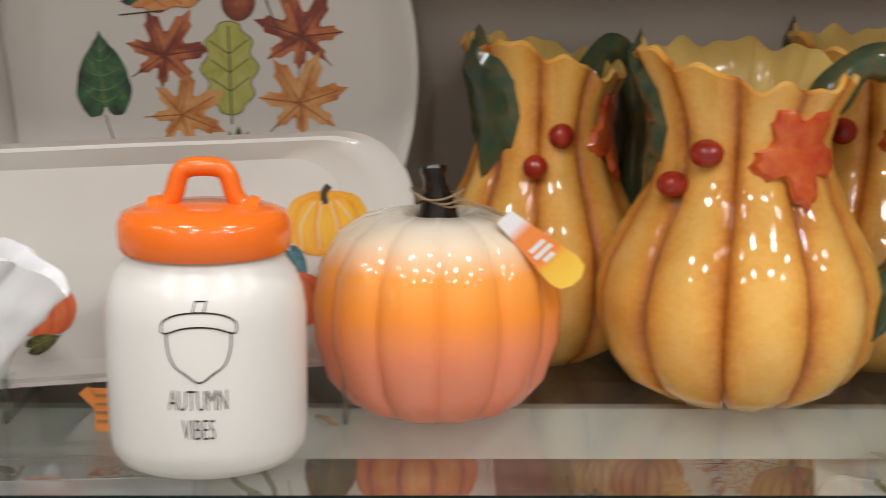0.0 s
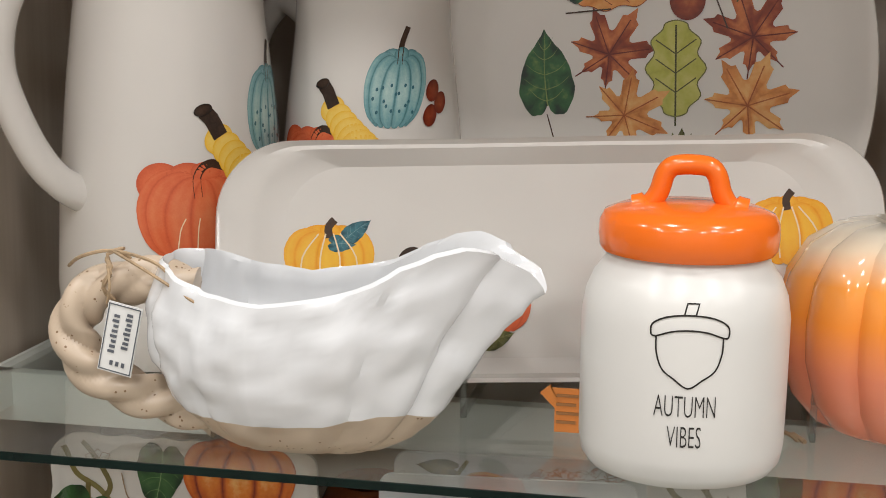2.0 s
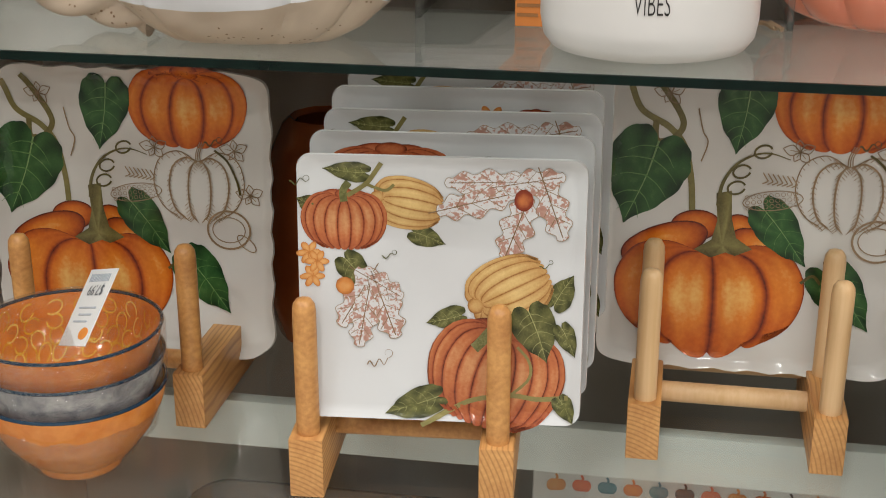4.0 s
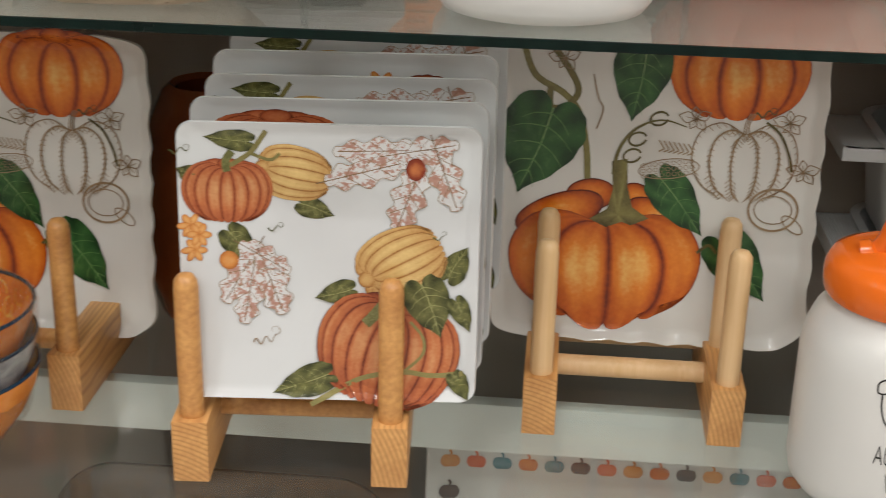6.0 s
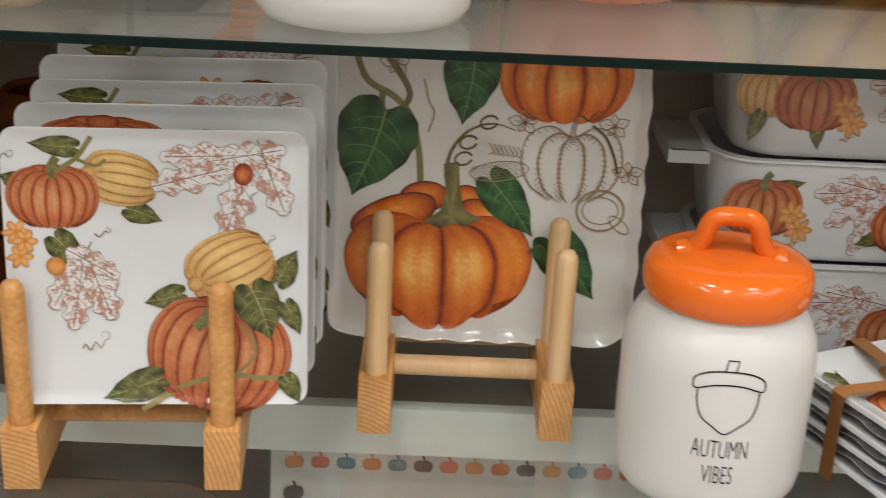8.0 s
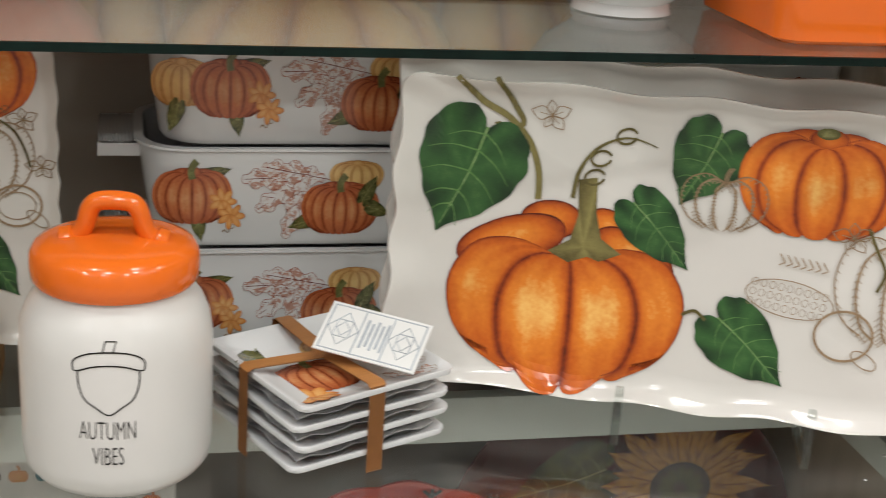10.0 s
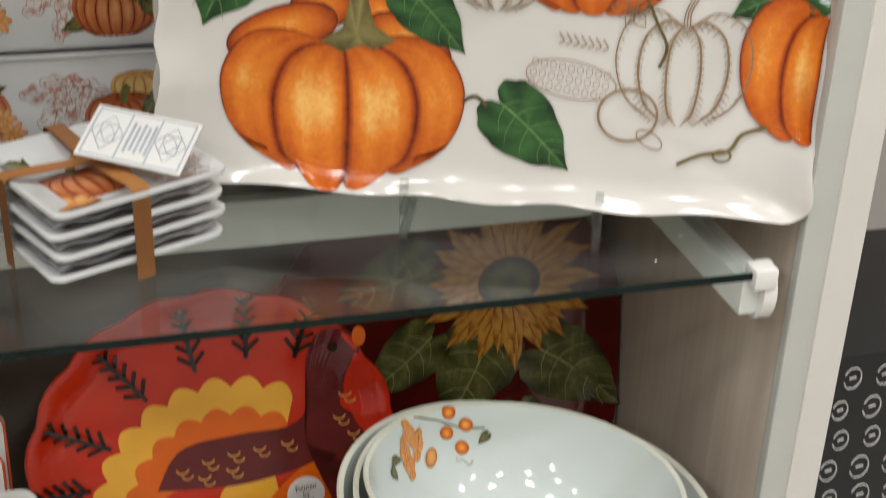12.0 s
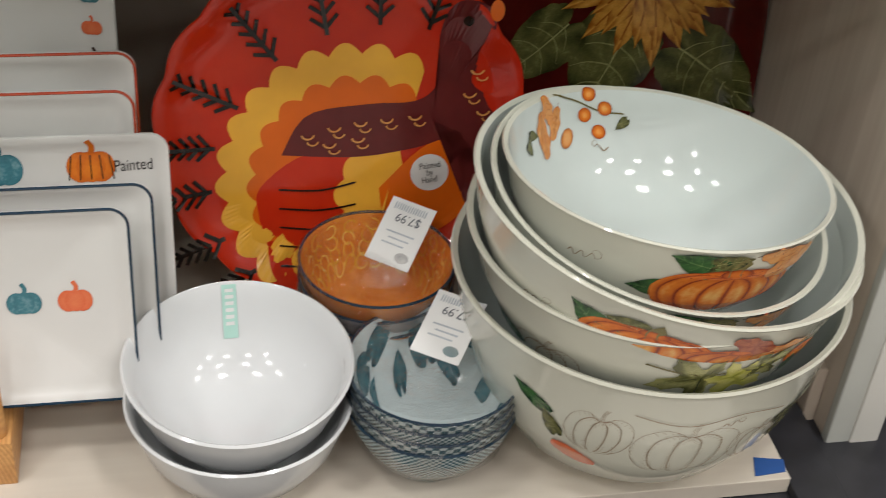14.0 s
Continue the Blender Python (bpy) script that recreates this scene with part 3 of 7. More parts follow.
        if veins:
            def at(x, y):
                return (cx + x * math.cos(r) - y * math.sin(r), cy + x * math.sin(r) + y * math.cos(r))
            self.stroke(mat, [at(-length * 0.40, 0), at(0, width * 0.03), at(length * 0.47, 0)], width * 0.026, 0.88, 14, True)
            for s, ln in ((-0.34, 0.30), (-0.20, 0.40), (-0.02, 0.36), (0.16, 0.24), (0.28, 0.14)):
                for sg in (-1, 1):
                    self.stroke(mat, [at(length * s, width * 0.02), at(length * (s + 0.05), sg * width * ln * 0.55), at(length * (s + 0.15), sg * width * ln)], width * 0.017, 0.80, 8, True)
        self.end()

    def star(self, mat, cx, cy, size, rot=0, points=5, depth=0.55):
        self.begin()
        out = []
        n = points * 8
        for i in range(n):
            a = 2 * math.pi * i / n
            lobe = abs(math.cos(points * a / 2))
            k = size * ((1 - depth) + depth * lobe ** 1.6) * (1 + 0.08 * math.cos(points * 4 * a)) * (0.8 + 0.2 * math.cos(a))
            out.append((k * math.cos(a + radians(rot)), k * math.sin(a + radians(rot))))
        self.blob(mat, cx, cy, out, lambda s, f: 0.25 + 0.6 * abs(math.sin(f * 9 + s * 2)))
        for j in range(points):
            a = 2 * math.pi * j / points + radians(rot)
            self.stroke(mat, [(cx, cy), (cx + size * 0.8 * math.cos(a), cy + size * 0.8 * math.sin(a))], size * 0.025, 0.05)
        self.end()

    def oak(self, mat, cx, cy, length, width, rot=0, lobes=5, edge=None):
        self.begin()
        r = radians(rot)
        out = []
        n = 72
        for i in range(n):
            a = 2 * math.pi * i / n
            k = 1 - (0.42 if mat is P_LACE else 0.26) * (0.5 + 0.5 * math.cos(lobes * 2 * a))
            x, y = length / 2 * math.cos(a), width / 2 * math.sin(a) * k
            out.append((x * math.cos(r) - y * math.sin(r), x * math.sin(r) + y * math.cos(r)))
        self.blob(mat, cx, cy, out, lambda s, f: 0.58 + 0.1 * math.sin(f * 40))
        c, s = math.cos(r), math.sin(r)
        vein = edge or mat
        self.stroke(vein, [(cx - length * 0.6 * c, cy - length * 0.6 * s), (cx + length * 0.45 * c, cy + length * 0.45 * s)], width * 0.03, 0.1)
        for t in (-0.25, -0.05, 0.15):
            for sg in (-1, 1):
                x, y = length * t, 0
                x2, y2 = length * (t + 0.15), sg * width * 0.33
                self.stroke(vein, [(cx + x * c, cy + x * s), (cx + x2 * c - y2 * s, cy + x2 * s + y2 * c)], width * 0.02, 0.2)
        if edge:
            self.stroke(edge, [(cx + x, cy + y) for x, y in out + out[:1]], width * 0.020, 0.5)
        self.end()

    def outline_oval(self, mat, cx, cy, a, b, width, rot=0, a0=0, a1=360, tone=0.4):
        r = radians(rot)
        pts = []
        for i in range(29):
            t = radians(a0 + (a1 - a0) * i / 28)
            x, y = a * math.cos(t), b * math.sin(t)
            pts.append((cx + x * math.cos(r) - y * math.sin(r), cy + x * math.sin(r) + y * math.cos(r)))
        self.stroke(mat, pts, width, tone)

    def sketch_pumpkin(self, mat, cx, cy, w, h, width=0.0007):
        self.begin()
        for p in (-1.0, -0.66, -0.24, 0.26, 0.66, 1.0):
            flank = abs(p) ** 1.5
            run = [(cx + p * w / 2 * x, cy + h * (m + (f - m) * flank)) for x, m, f in zip((0.06, 0.45, 0.85, 1.0, 0.95, 0.78, 0.5), (0.34, 0.28, 0.15, -0.04, -0.24, -0.40, -0.48), (0.34, 0.47, 0.36, 0.10, -0.14, -0.33, -0.44))]
            self.stroke(mat, run, width * (1.9 if abs(p) < 1 else 1.2), 0.25, 30)
            line = curve_points([(*q, 0) for q in run], 40)
            for k in range(3, 40, 2):
                near = 1 if k > 26 or k < 12 else 0.55
                for sg in (-1, 1):
                    if abs(p) == 1 and sg == (1 if p > 0 else -1):
                        continue
                    q = line[k]
                    self.stroke(mat, [(q.x, q.y), (q.x + sg * w * 0.05 * near, q.y - h * 0.06 * near)], width * 0.7, 0.5)
        for sg in (-1, 0, 1):
            self.stroke(mat, [(cx + sg * w * 0.025, cy + h * 0.33), (cx + sg * w * 0.02, cy + h * 0.46), (cx + w * (0.05 + sg * 0.025), cy + h * 0.60)], width * 1.1, 0.3, 8)
        self.end()

    def curl(self, mat, x, y, size, width, turns=1.6, rot=0.0, tone=0.3):
        """A tendril: a wavy line that ends in a small loop."""
        pts = []
        for i in range(40):
            t = i / 39
            sway = size * 0.16 * math.sin(turns * 2 * math.pi * t + rot)
            pts.append((x - size * (1 - t), y + sway + size * 0.25 * t))
        ex, ey = pts[-1]
        for i in range(1, 22):
            a = -math.pi / 2 + i / 21 * 1.7 * math.pi
            r = size * 0.22 * (1 - 0.3 * i / 21)
            pts.append((ex + r * math.cos(a), ey + size * 0.22 + r * math.sin(a)))
        self.stroke(mat, pts, width, tone, 0, True)

    def finish(self, parent, names):
        for (m, piece), (bm, lay) in self.layers.items():
            ob = link_mesh(names.get(m.name, "painted_print"), bm, m, parent, "", False)


PRINT_NAMES = {}
for mat_, nm_ in ((P_PUMPKIN, "pumpkin_print"), (P_TERRA, "pumpkin_print"), (P_CREAMPK, "gourd_print"), (P_YELLOW, "pumpkin_print"), (P_CORAL, "pumpkin_print"), (P_GOLD, "gourd_print"), (P_BLUE, "pumpkin_print"), (P_LEAF, "leaf_print"), (P_OLIVE, "leaf_print"), (P_VINE, "vine_print"), (P_STALK, "stalk_print"), (P_SEPIA, "sketch_print"), (P_LACE, "oak_leaf_print"), (P_MAPLE, "maple_leaf_print"), (P_AMBER, "maple_leaf_print"), (P_LIME, "oak_leaf_print"), (P_DEEP, "leaf_print"), (P_PETAL, "petal_print"), (P_INK, "line_print"), (P_TEALLEAF, "leaf_print"), (P_WHITELINE, "rib_line_print")):
    PRINT_NAMES[mat_.name] = nm_


def lettering(text, size, at, mat, parent, name="lettering", narrow=1.0, bold=0.0, spin=0.0):
    """Words set in the built-in face and laid on a surface by at(u, v, h)."""
    cu = bpy.data.curves.new(name, "FONT")
    cu.body, cu.size, cu.align_x, cu.align_y, cu.offset = text, size, "CENTER", "CENTER", bold
    cu.resolution_u = 3
    ob = bpy.data.objects.new(name, cu)
    scene.collection.objects.link(ob)
    me = bpy.data.meshes.new_from_object(ob.evaluated_get(bpy.context.evaluated_depsgraph_get()))
    bpy.data.objects.remove(ob)
    c, s = math.cos(radians(spin)), math.sin(radians(spin))
    for v in me.vertices:
        x, y = v.co.x * narrow, v.co.y
        v.co = at(x * c - y * s, x * s + y * c, 0.0002)
    me.materials.clear()
    me.materials.append(mat)
    out = new(name, me)
    out.parent = parent
    return out


def wrap(profile_r, facing=-90.0, eps=0.0004, inner=False):
    """Lays (u, v) round an upright pot: u along the girth from the facing side, v its height."""
    def at(u, v, h=0.0):
        r = profile_r(v)
        a = radians(facing) + u / max(r, 0.01) * (-1 if inner else 1)
        r = r - eps - h if inner else r + eps + h
        return Vector((r * math.cos(a), r * math.sin(a), v))
    return at


def wrap_arc(profile, facing=-90.0, eps=0.0007, inner=False):
    """As wrap, but v runs along the curved side from the foot; returns the layer and the side's length."""
    s = [0.0]
    for (r0, z0), (r1, z1) in zip(profile, profile[1:]):
        s.append(s[-1] + math.hypot(r1 - r0, z1 - z0))
    rs, zs = [p[0] for p in profile], [p[1] for p in profile]

    def at(u, v, h=0.0):
        r, z = float(np.interp(v, s, rs)), float(np.interp(v, s, zs))
        r1, z1 = float(np.interp(v + 0.002, s, rs)), float(np.interp(v + 0.002, s, zs))
        d = math.hypot(r1 - r, z1 - z) or 1.0
        nr, nz = (z1 - z) / d, -(r1 - r) / d
        k = (-1 if inner else 1) * (eps + h)
        a = radians(facing) + u / max(r, 0.02) * (-1 if inner else 1)
        return Vector(((r + nr * k) * math.cos(a), (r + nr * k) * math.sin(a), z + nz * k))
    return at, s[-1]


def profile_reader(profile):
    zs, rs = [p[1] for p in profile], [p[0] for p in profile]
    return lambda z: float(np.interp(z, zs, rs))


def stand(x, y, z, yaw=0.0, lean=0.0):
    """The pose of a dish that stands on its edge, its face to the aisle, leaning back."""
    return pose(x, y, z, 0, 0, yaw) @ pose(0, 0, 0, 90 - lean)


# ---- the fixture ----
def structure(name, bm, mat, label, category, smooth=False):
    return tagged(link_mesh(name, bm, mat, None, label, smooth), label, category, "", "structure")


GLASS_UP, GLASS_LOW, DECK = 1.2, 0.891, 0.459
WALL_Y, PANEL_X, LEFT_X = 0.42, 0.842, -0.55
structure("wall_back", box_bm(LEFT_X - 0.03, 0.90, WALL_Y, WALL_Y + 0.03, 0.0, 2.3), M_WALL, "taupe painted back wall of the display fixture", "wall")
side = structure("wall_side", box_bm(PANEL_X, PANEL_X + 0.03, 0.012, WALL_Y, 0.41, 2.3), M_WOODGRAIN, "pale ash laminate side wall of the display fixture", "wall")
structure("wall_left", box_bm(LEFT_X - 0.03, LEFT_X, 0.012, WALL_Y, 0.0, 2.3), M_WOODGRAIN, "pale ash laminate left end of the fixture", "wall")
structure("trim", box_bm(PANEL_X - 0.001, PANEL_X + 0.022, 0.002, 0.012, 0.41, 2.3, 0.002), M_FRAME_GREY, "grey bevelled edging on the side wall", "trim")
structure("trim_post", box_bm(PANEL_X + 0.020, PANEL_X + 0.046, 0.0, 0.06, 0.41, 2.3, 0.002), M_FRAME, "white enamelled upright post beside the shelves", "post")
structure("baseboard", box_bm(PANEL_X - 0.012, PANEL_X, 0.03, WALL_Y, 0.432, 0.50, 0.002), M_WOODGRAIN, "pale laminate baseboard along the side wall", "baseboard")


def glass_shelf(z, label):
    s = thing("glass_shelf", label, "shelf", pose(0, 0, z))
    x0, x1, y1 = LEFT_X + 0.03, 0.806, 0.36
    bm = bmesh.new()
    for h in (0.0, -0.005):
        f = bm.faces.new([bm.verts.new(p) for p in ((x0, 0, h), (x1, 0, h), (x1, y1, h), (x0, y1, h))])
    pane = part("pane", bm, M_GLASS, s, "clear glass pane with fine scratches", False)
    part("front_edge", box_bm(x0, x1, -0.0012, 0.0008, -0.0052, 0.0002, 0.0006), M_GLASS_EDGE, s, "dark green polished glass edge", False)
    part("back_edge", box_bm(x0, x1, y1, y1 + 0.001, -0.005, 0.0), M_GLASS_EDGE, s, "", False)
    part("rail", box_bm(x0 - 0.02, x1 + 0.03, 0.20, 0.214, -0.048, -0.0085, 0.002), M_RAIL, s, "pale green-white metal cross rail")
    for sx, xx in ((1, 0.812), (-1, LEFT_X + 0.02)):
        arm = part("bracket", box_bm(xx - 0.012, xx + 0.012, 0.004, WALL_Y - 0.002, -0.036, -0.0085, 0.003), M_RAIL, s, "white shelf bracket")
        b = box_bm(xx - 0.008, xx + 0.010, -0.006, 0.012, -0.012, 0.004, 0.003)
        part("clip", b, M_PLASTIC, arm, "white plastic end clip")
        b = bmesh.new()
        prof = [(0.016 * math.cos(t), -0.020 + 0.022 * math.sin(t)) for t in (2 * math.pi * i / 28 for i in range(28))]
        ring_surface(b, [[Vector((xx + 0.002, 0.012 + p[0], p[1])) for p in prof], [Vector((xx + 0.012, 0.012 + p[0], p[1])) for p in prof]], True, True)
        part("end_plate", b, M_PLASTIC, arm, "rounded white end plate")
    return s


glass_shelf(GLASS_UP, "clear glass upper shelf with a dark green edge")
glass_shelf(GLASS_LOW, "clear glass middle shelf with a dark green edge")
structure("deck", box_bm(LEFT_X, 0.786, -0.048, WALL_Y, DECK - 0.016, DECK, 0.001), M_DECK, "pale wood laminate bottom deck", "shelf")
structure("trim_base", box_bm(LEFT_X, 0.93, -0.12, WALL_Y, 0.30, DECK - 0.017, 0.002), M_BLACK, "scuffed black base trim under the deck", "trim")
structure("trim_base_side", box_bm(0.787, PANEL_X - 0.013, -0.10, WALL_Y, DECK - 0.0165, DECK - 0.006, 0.001), M_BLACK, "black strip beside the deck", "trim")
# Unseen top, added to keep the panel light off the upper back wall.
structure("shade_top", box_bm(LEFT_X - 0.03, 0.90, -0.02, WALL_Y, 1.75, 1.80), M_WALL, "unseen plain taupe top added to shade the upper back wall", "ceiling")
structure("floor", box_bm(-6, 6, -7, 0.5, -0.05, 0.0), M_FLOOR, "polished beige store floor", "floor")
structure("ceiling", box_bm(-6, 6, -7, 0.5, CEILING_Z, CEILING_Z + 0.05), M_CEILING, "white tiled store ceiling", "ceiling")
structure("wall_far", box_bm(-6, 6, -3.65, -3.6, 0, CEILING_Z), M_STOREWALL, "plain store wall across the aisle", "wall")
structure("wall_store_left", box_bm(-6.05, -6, -7, 0.5, 0, CEILING_Z), M_STOREWALL, "plain store wall", "wall")
structure("wall_store_right", box_bm(6, 6.05, -7, 0.5, 0, CEILING_Z), M_STOREWALL, "plain store wall", "wall")
structure("wall_store_back", box_bm(-6, 6, 0.5, 0.55, 0, CEILING_Z), M_STOREWALL, "plain store wall behind the fixtures", "wall")


# ---- lidded jars ----
def jar(m, label):
    j = thing("lidded_jar", label, "jar", m, "acorn jars")
    out = [(0.0, 0.0), (0.048, 0.0), (0.056, 0.002), (0.0605, 0.008), (0.0622, 0.018), (0.0625, 0.05), (0.0625, 0.095), (0.0605, 0.108), (0.0560, 0.119), (0.0500, 0.127), (0.0480, 0.134)]
    bm = lathe(out[1:] + [(0.044, 0.134), (0.044, 0.12), (0.054, 0.1), (0.055, 0.02), (0.02, 0.008)], 72)
    part("body", bm, M_STONE, j, "satin white stoneware body")
    lid = part("lid", lathe([(0.046, 0.1330), (0.0515, 0.1332), (0.0533, 0.136), (0.0540, 0.143), (0.0535, 0.151), (0.0505, 0.1565), (0.0430, 0.1595), (0.0300, 0.1615), (0.0150, 0.1622)], 72), M_ORANGE_LID, j, "glossy orange lid")
    keys = [(-0.033, 0, 0.157), (-0.024, 0, 0.160), (-0.0185, 0, 0.168), (-0.0150, 0, 0.179), (-0.0085, 0, 0.1840), (0.0085, 0, 0.1840), (0.0150, 0, 0.179), (0.0185, 0, 0.168), (0.024, 0, 0.160), (0.033, 0, 0.157)]
    pts = curve_points(keys, 40)
    bm = tube(pts, [0.0085 if i in range(0, 5) or i > 35 else 0.0062 for i in range(41)], 14)
    bmesh.ops.scale(bm, vec=(1, 1.15, 1), verts=bm.verts)
    part("handle", bm, M_ORANGE_LID, lid, "orange loop handle")
    rd = profile_reader([p for p in out if p[1] >= 0.004])
    at0 = wrap(rd)
    at = lambda u, v, h=0.0: at0(u + 0.004, v, h)
    p = Print(at)
    w = 0.0010
    p.stroke(P_INK, [(-0.022, 0.094), (-0.0215, 0.100), (-0.013, 0.1045), (0, 0.106), (0.013, 0.1045), (0.0215, 0.100), (0.022, 0.094), (0.019, 0.0935), (0.010, 0.0965), (0, 0.0975), (-0.010, 0.0965), (-0.019, 0.0935), (-0.022, 0.094)], w, 0.2, 60)
    p.stroke(P_INK, [(-0.019, 0.0935), (-0.0185, 0.084), (-0.0150, 0.0745), (-0.008, 0.0690), (0.0, 0.0640), (0.008, 0.0690), (0.0150, 0.0745), (0.0185, 0.084), (0.019, 0.0935)], w, 0.2, 50)
    p.stroke(P_INK, [(-0.0035, 0.106), (-0.0020, 0.1125), (0.0045, 0.1125), (0.0030, 0.1063)], w, 0.2)
    p.finish(j, {P_INK.name: "acorn_drawing"})
    lettering("AUTUMN", 0.0185, lambda u, v, h: at(u - 0.001, v + 0.0525, h), M_INK, j, "lettering", 0.455, -0.00022)
    lettering("VIBES", 0.0185, lambda u, v, h: at(u - 0.001, v + 0.0345, h), M_INK, j, "lettering", 0.45, -0.00022)
    return j


jar(pose(-0.004, 0.078, GLASS_UP), "white lidded jar with orange lid and drawn acorn")
jar(pose(0.2305, 0.113, GLASS_LOW, 0, 0, -8), "white acorn jar with orange lid beside plate racks")


# ---- gravy boat ----
def gravy_boat(m):
    b = thing("gravy_boat", "white dimpled gravy boat with bare clay foot and rope handle", "gravy boat", m)
    n, nt = 96, 22

    def plan(a, t, shrink=0.0):
        """a: 0 at the spout; t: 0 foot to 1 rim."""
        ca, sa = math.cos(a), math.sin(a)
        back = float(np.interp(t, (0, 0.08, 0.25, 0.45, 0.7, 1), (0.036, 0.052, 0.074, 0.087, 0.092, 0.082)))
        fore = float(np.interp(t, (0, 0.08, 0.25, 0.5, 0.8, 1), (0.066, 0.084, 0.104, 0.120, 0.142, 0.165)))
        side = float(np.interp(t, (0, 0.08, 0.25, 0.5, 0.8, 1), (0.030, 0.042, 0.054, 0.063, 0.064, 0.060)))
        x = (fore if ca > 0 else back) * abs(ca) ** 0.92 * (1 if ca > 0 else -1)
        pinch = 1 - 0.90 * max(0, ca) ** 3 * max(0.0, t - 0.2) ** 0.8
        y = side * abs(sa) ** 0.85 * (1 if sa > 0 else -1) * pinch
        groove = 1 - 0.065 * (1 - abs(math.sin(6 * a)) ** 0.5) * (1 - 0.45 * t)
        k = groove * (1 - shrink)
        zr = float(np.interp(ca, (-1, -0.8, -0.4, 0, 0.3, 0.5, 0.62, 0.72, 0.85, 0.95, 1), (0.116, 0.113, 0.102, 0.098, 0.107, 0.122, 0.131, 0.134, 0.129, 0.117, 0.103)))
        return Vector((x * k, y * k, zr * t))
    rings = []
    for i in range(nt + 1):
        t = i / nt
        rings.append([plan(2 * math.pi * j / n, t) + Vector((0, 0, 0)) for j in range(n)])
    for ring in rings[3:]:
        for v in ring:
            d = noise.noise(v * 46) * 0.0032 + noise.noise(v * 85) * 0.0022
            v.x *= 1 + d * 8
            v.y *= 1 + d * 22
    bm = bmesh.new()
    ring_surface(bm, rings[:6], True, False)
    part("foot", bm, M_CLAY, b, "speckled bare clay foot")
    inner = [[v * 1.0 for v in rings[-1]]]
    inner[0] = [Vector((v.x * 0.975, v.y * 0.95, v.z + 0.0018)) for v in rings[-1]]
    for i in range(nt - 1, 2, -2):
        inner.append([Vector((v.x * 0.95, v.y * 0.91, v.z + 0.003)) for v in rings[i]])
    bm = bmesh.new()
    ring_surface(bm, rings[5:] + inner, False, True)
    part("body", bm, M_BOAT, b, "white dimpled glazed body")
    keys = [(-0.080, 0, 0.094), (-0.112, -0.004, 0.100), (-0.146, -0.008, 0.090), (-0.160, -0.010, 0.068), (-0.150, -0.010, 0.042), (-0.122, -0.006, 0.026), (-0.094, 0, 0.018), (-0.066, 0, 0.012)]
    pts = [q + Vector((0.018, 0, 0)) for q in curve_points(keys, 90)]
    bm = tube(pts, [0.0108 for i in range(91)], 36, True, None, 0.16, 3, 0.50)
    part("handle", bm, M_CLAY, b, "speckled twisted clay rope handle")
    tw = bmesh.new()
    for ph in (0, 0.6):
        loop = [Vector((-0.128 + 0.003 * math.sin(5 * a + ph), 0.018 * math.cos(a) - 0.006, 0.102 + 0.018 * math.sin(a))) for a in (2 * math.pi * i / 24 for i in range(25))]
        tube(loop, 0.0011, 6, True, tw)
    tube(curve_points([(-0.160, -0.010, 0.108), (-0.145, -0.022, 0.117), (-0.125, -0.020, 0.121), (-0.095, -0.026, 0.116), (-0.072, -0.044, 0.108), (-0.048, -0.052, 0.098)], 30), 0.0012, 6, True, tw)
    tube(curve_points([(-0.125, -0.020, 0.121), (-0.100, -0.030, 0.112), (-0.070, -0.048, 0.103), (-0.050, -0.054, 0.094)], 30), 0.0011, 6, True, tw)
    tube(curve_points([(-0.128, -0.022, 0.112), (-0.124, -0.028, 0.100), (-0.128, -0.024, 0.088)], 14), 0.0009, 6, True, tw)
    bmesh.ops.translate(tw, vec=(0.016, 0, 0), verts=tw.verts)
    tie = part("twine", tw, M_TWINE, b, "jute twine bow")
    tag = part("tag", box_bm(-0.0115, 0.0115, -0.0004, 0.0004, -0.046, 0.0, 0.0), M_CARD, b, "white card tag with dark border")
    tag.matrix_basis = pose(-0.098, -0.0265, 0.088, 0, 12, 0)
    fr = bmesh.new()
    for x0, x1, z0, z1 in ((-0.0108, -0.0102, -0.045, -0.001), (0.0102, 0.0108, -0.045, -0.001), (-0.0108, 0.0108, -0.0016, -0.001), (-0.0108, 0.0108, -0.045, -0.0444)):
        box_bm(x0, x1, -0.0009, -0.0005, z0, z1, 0, fr)
    for x, z0, z1 in ((-0.0045, -0.033, -0.006), (0.0040, -0.029, -0.004)):
        for k in range(8):
            z = z0 + (z1 - z0) * k / 8
            box_bm(x - 0.0022 + 0.0006 * (k % 3), x + 0.0022, -0.0009, -0.0005, z, z + 0.0018, 0, fr)
    for k in range(3):
        box_bm(-0.004 + 0.004 * k, -0.002 + 0.004 * k, -0.0009, -0.0005, -0.041, -0.038, 0, fr)
    part("tag_print", fr, M_CARD_INK, tag, "dark print bars", False)
    return b


gravy_boat(pose(-0.252, 0.068, GLASS_UP, 0, 0, 0))


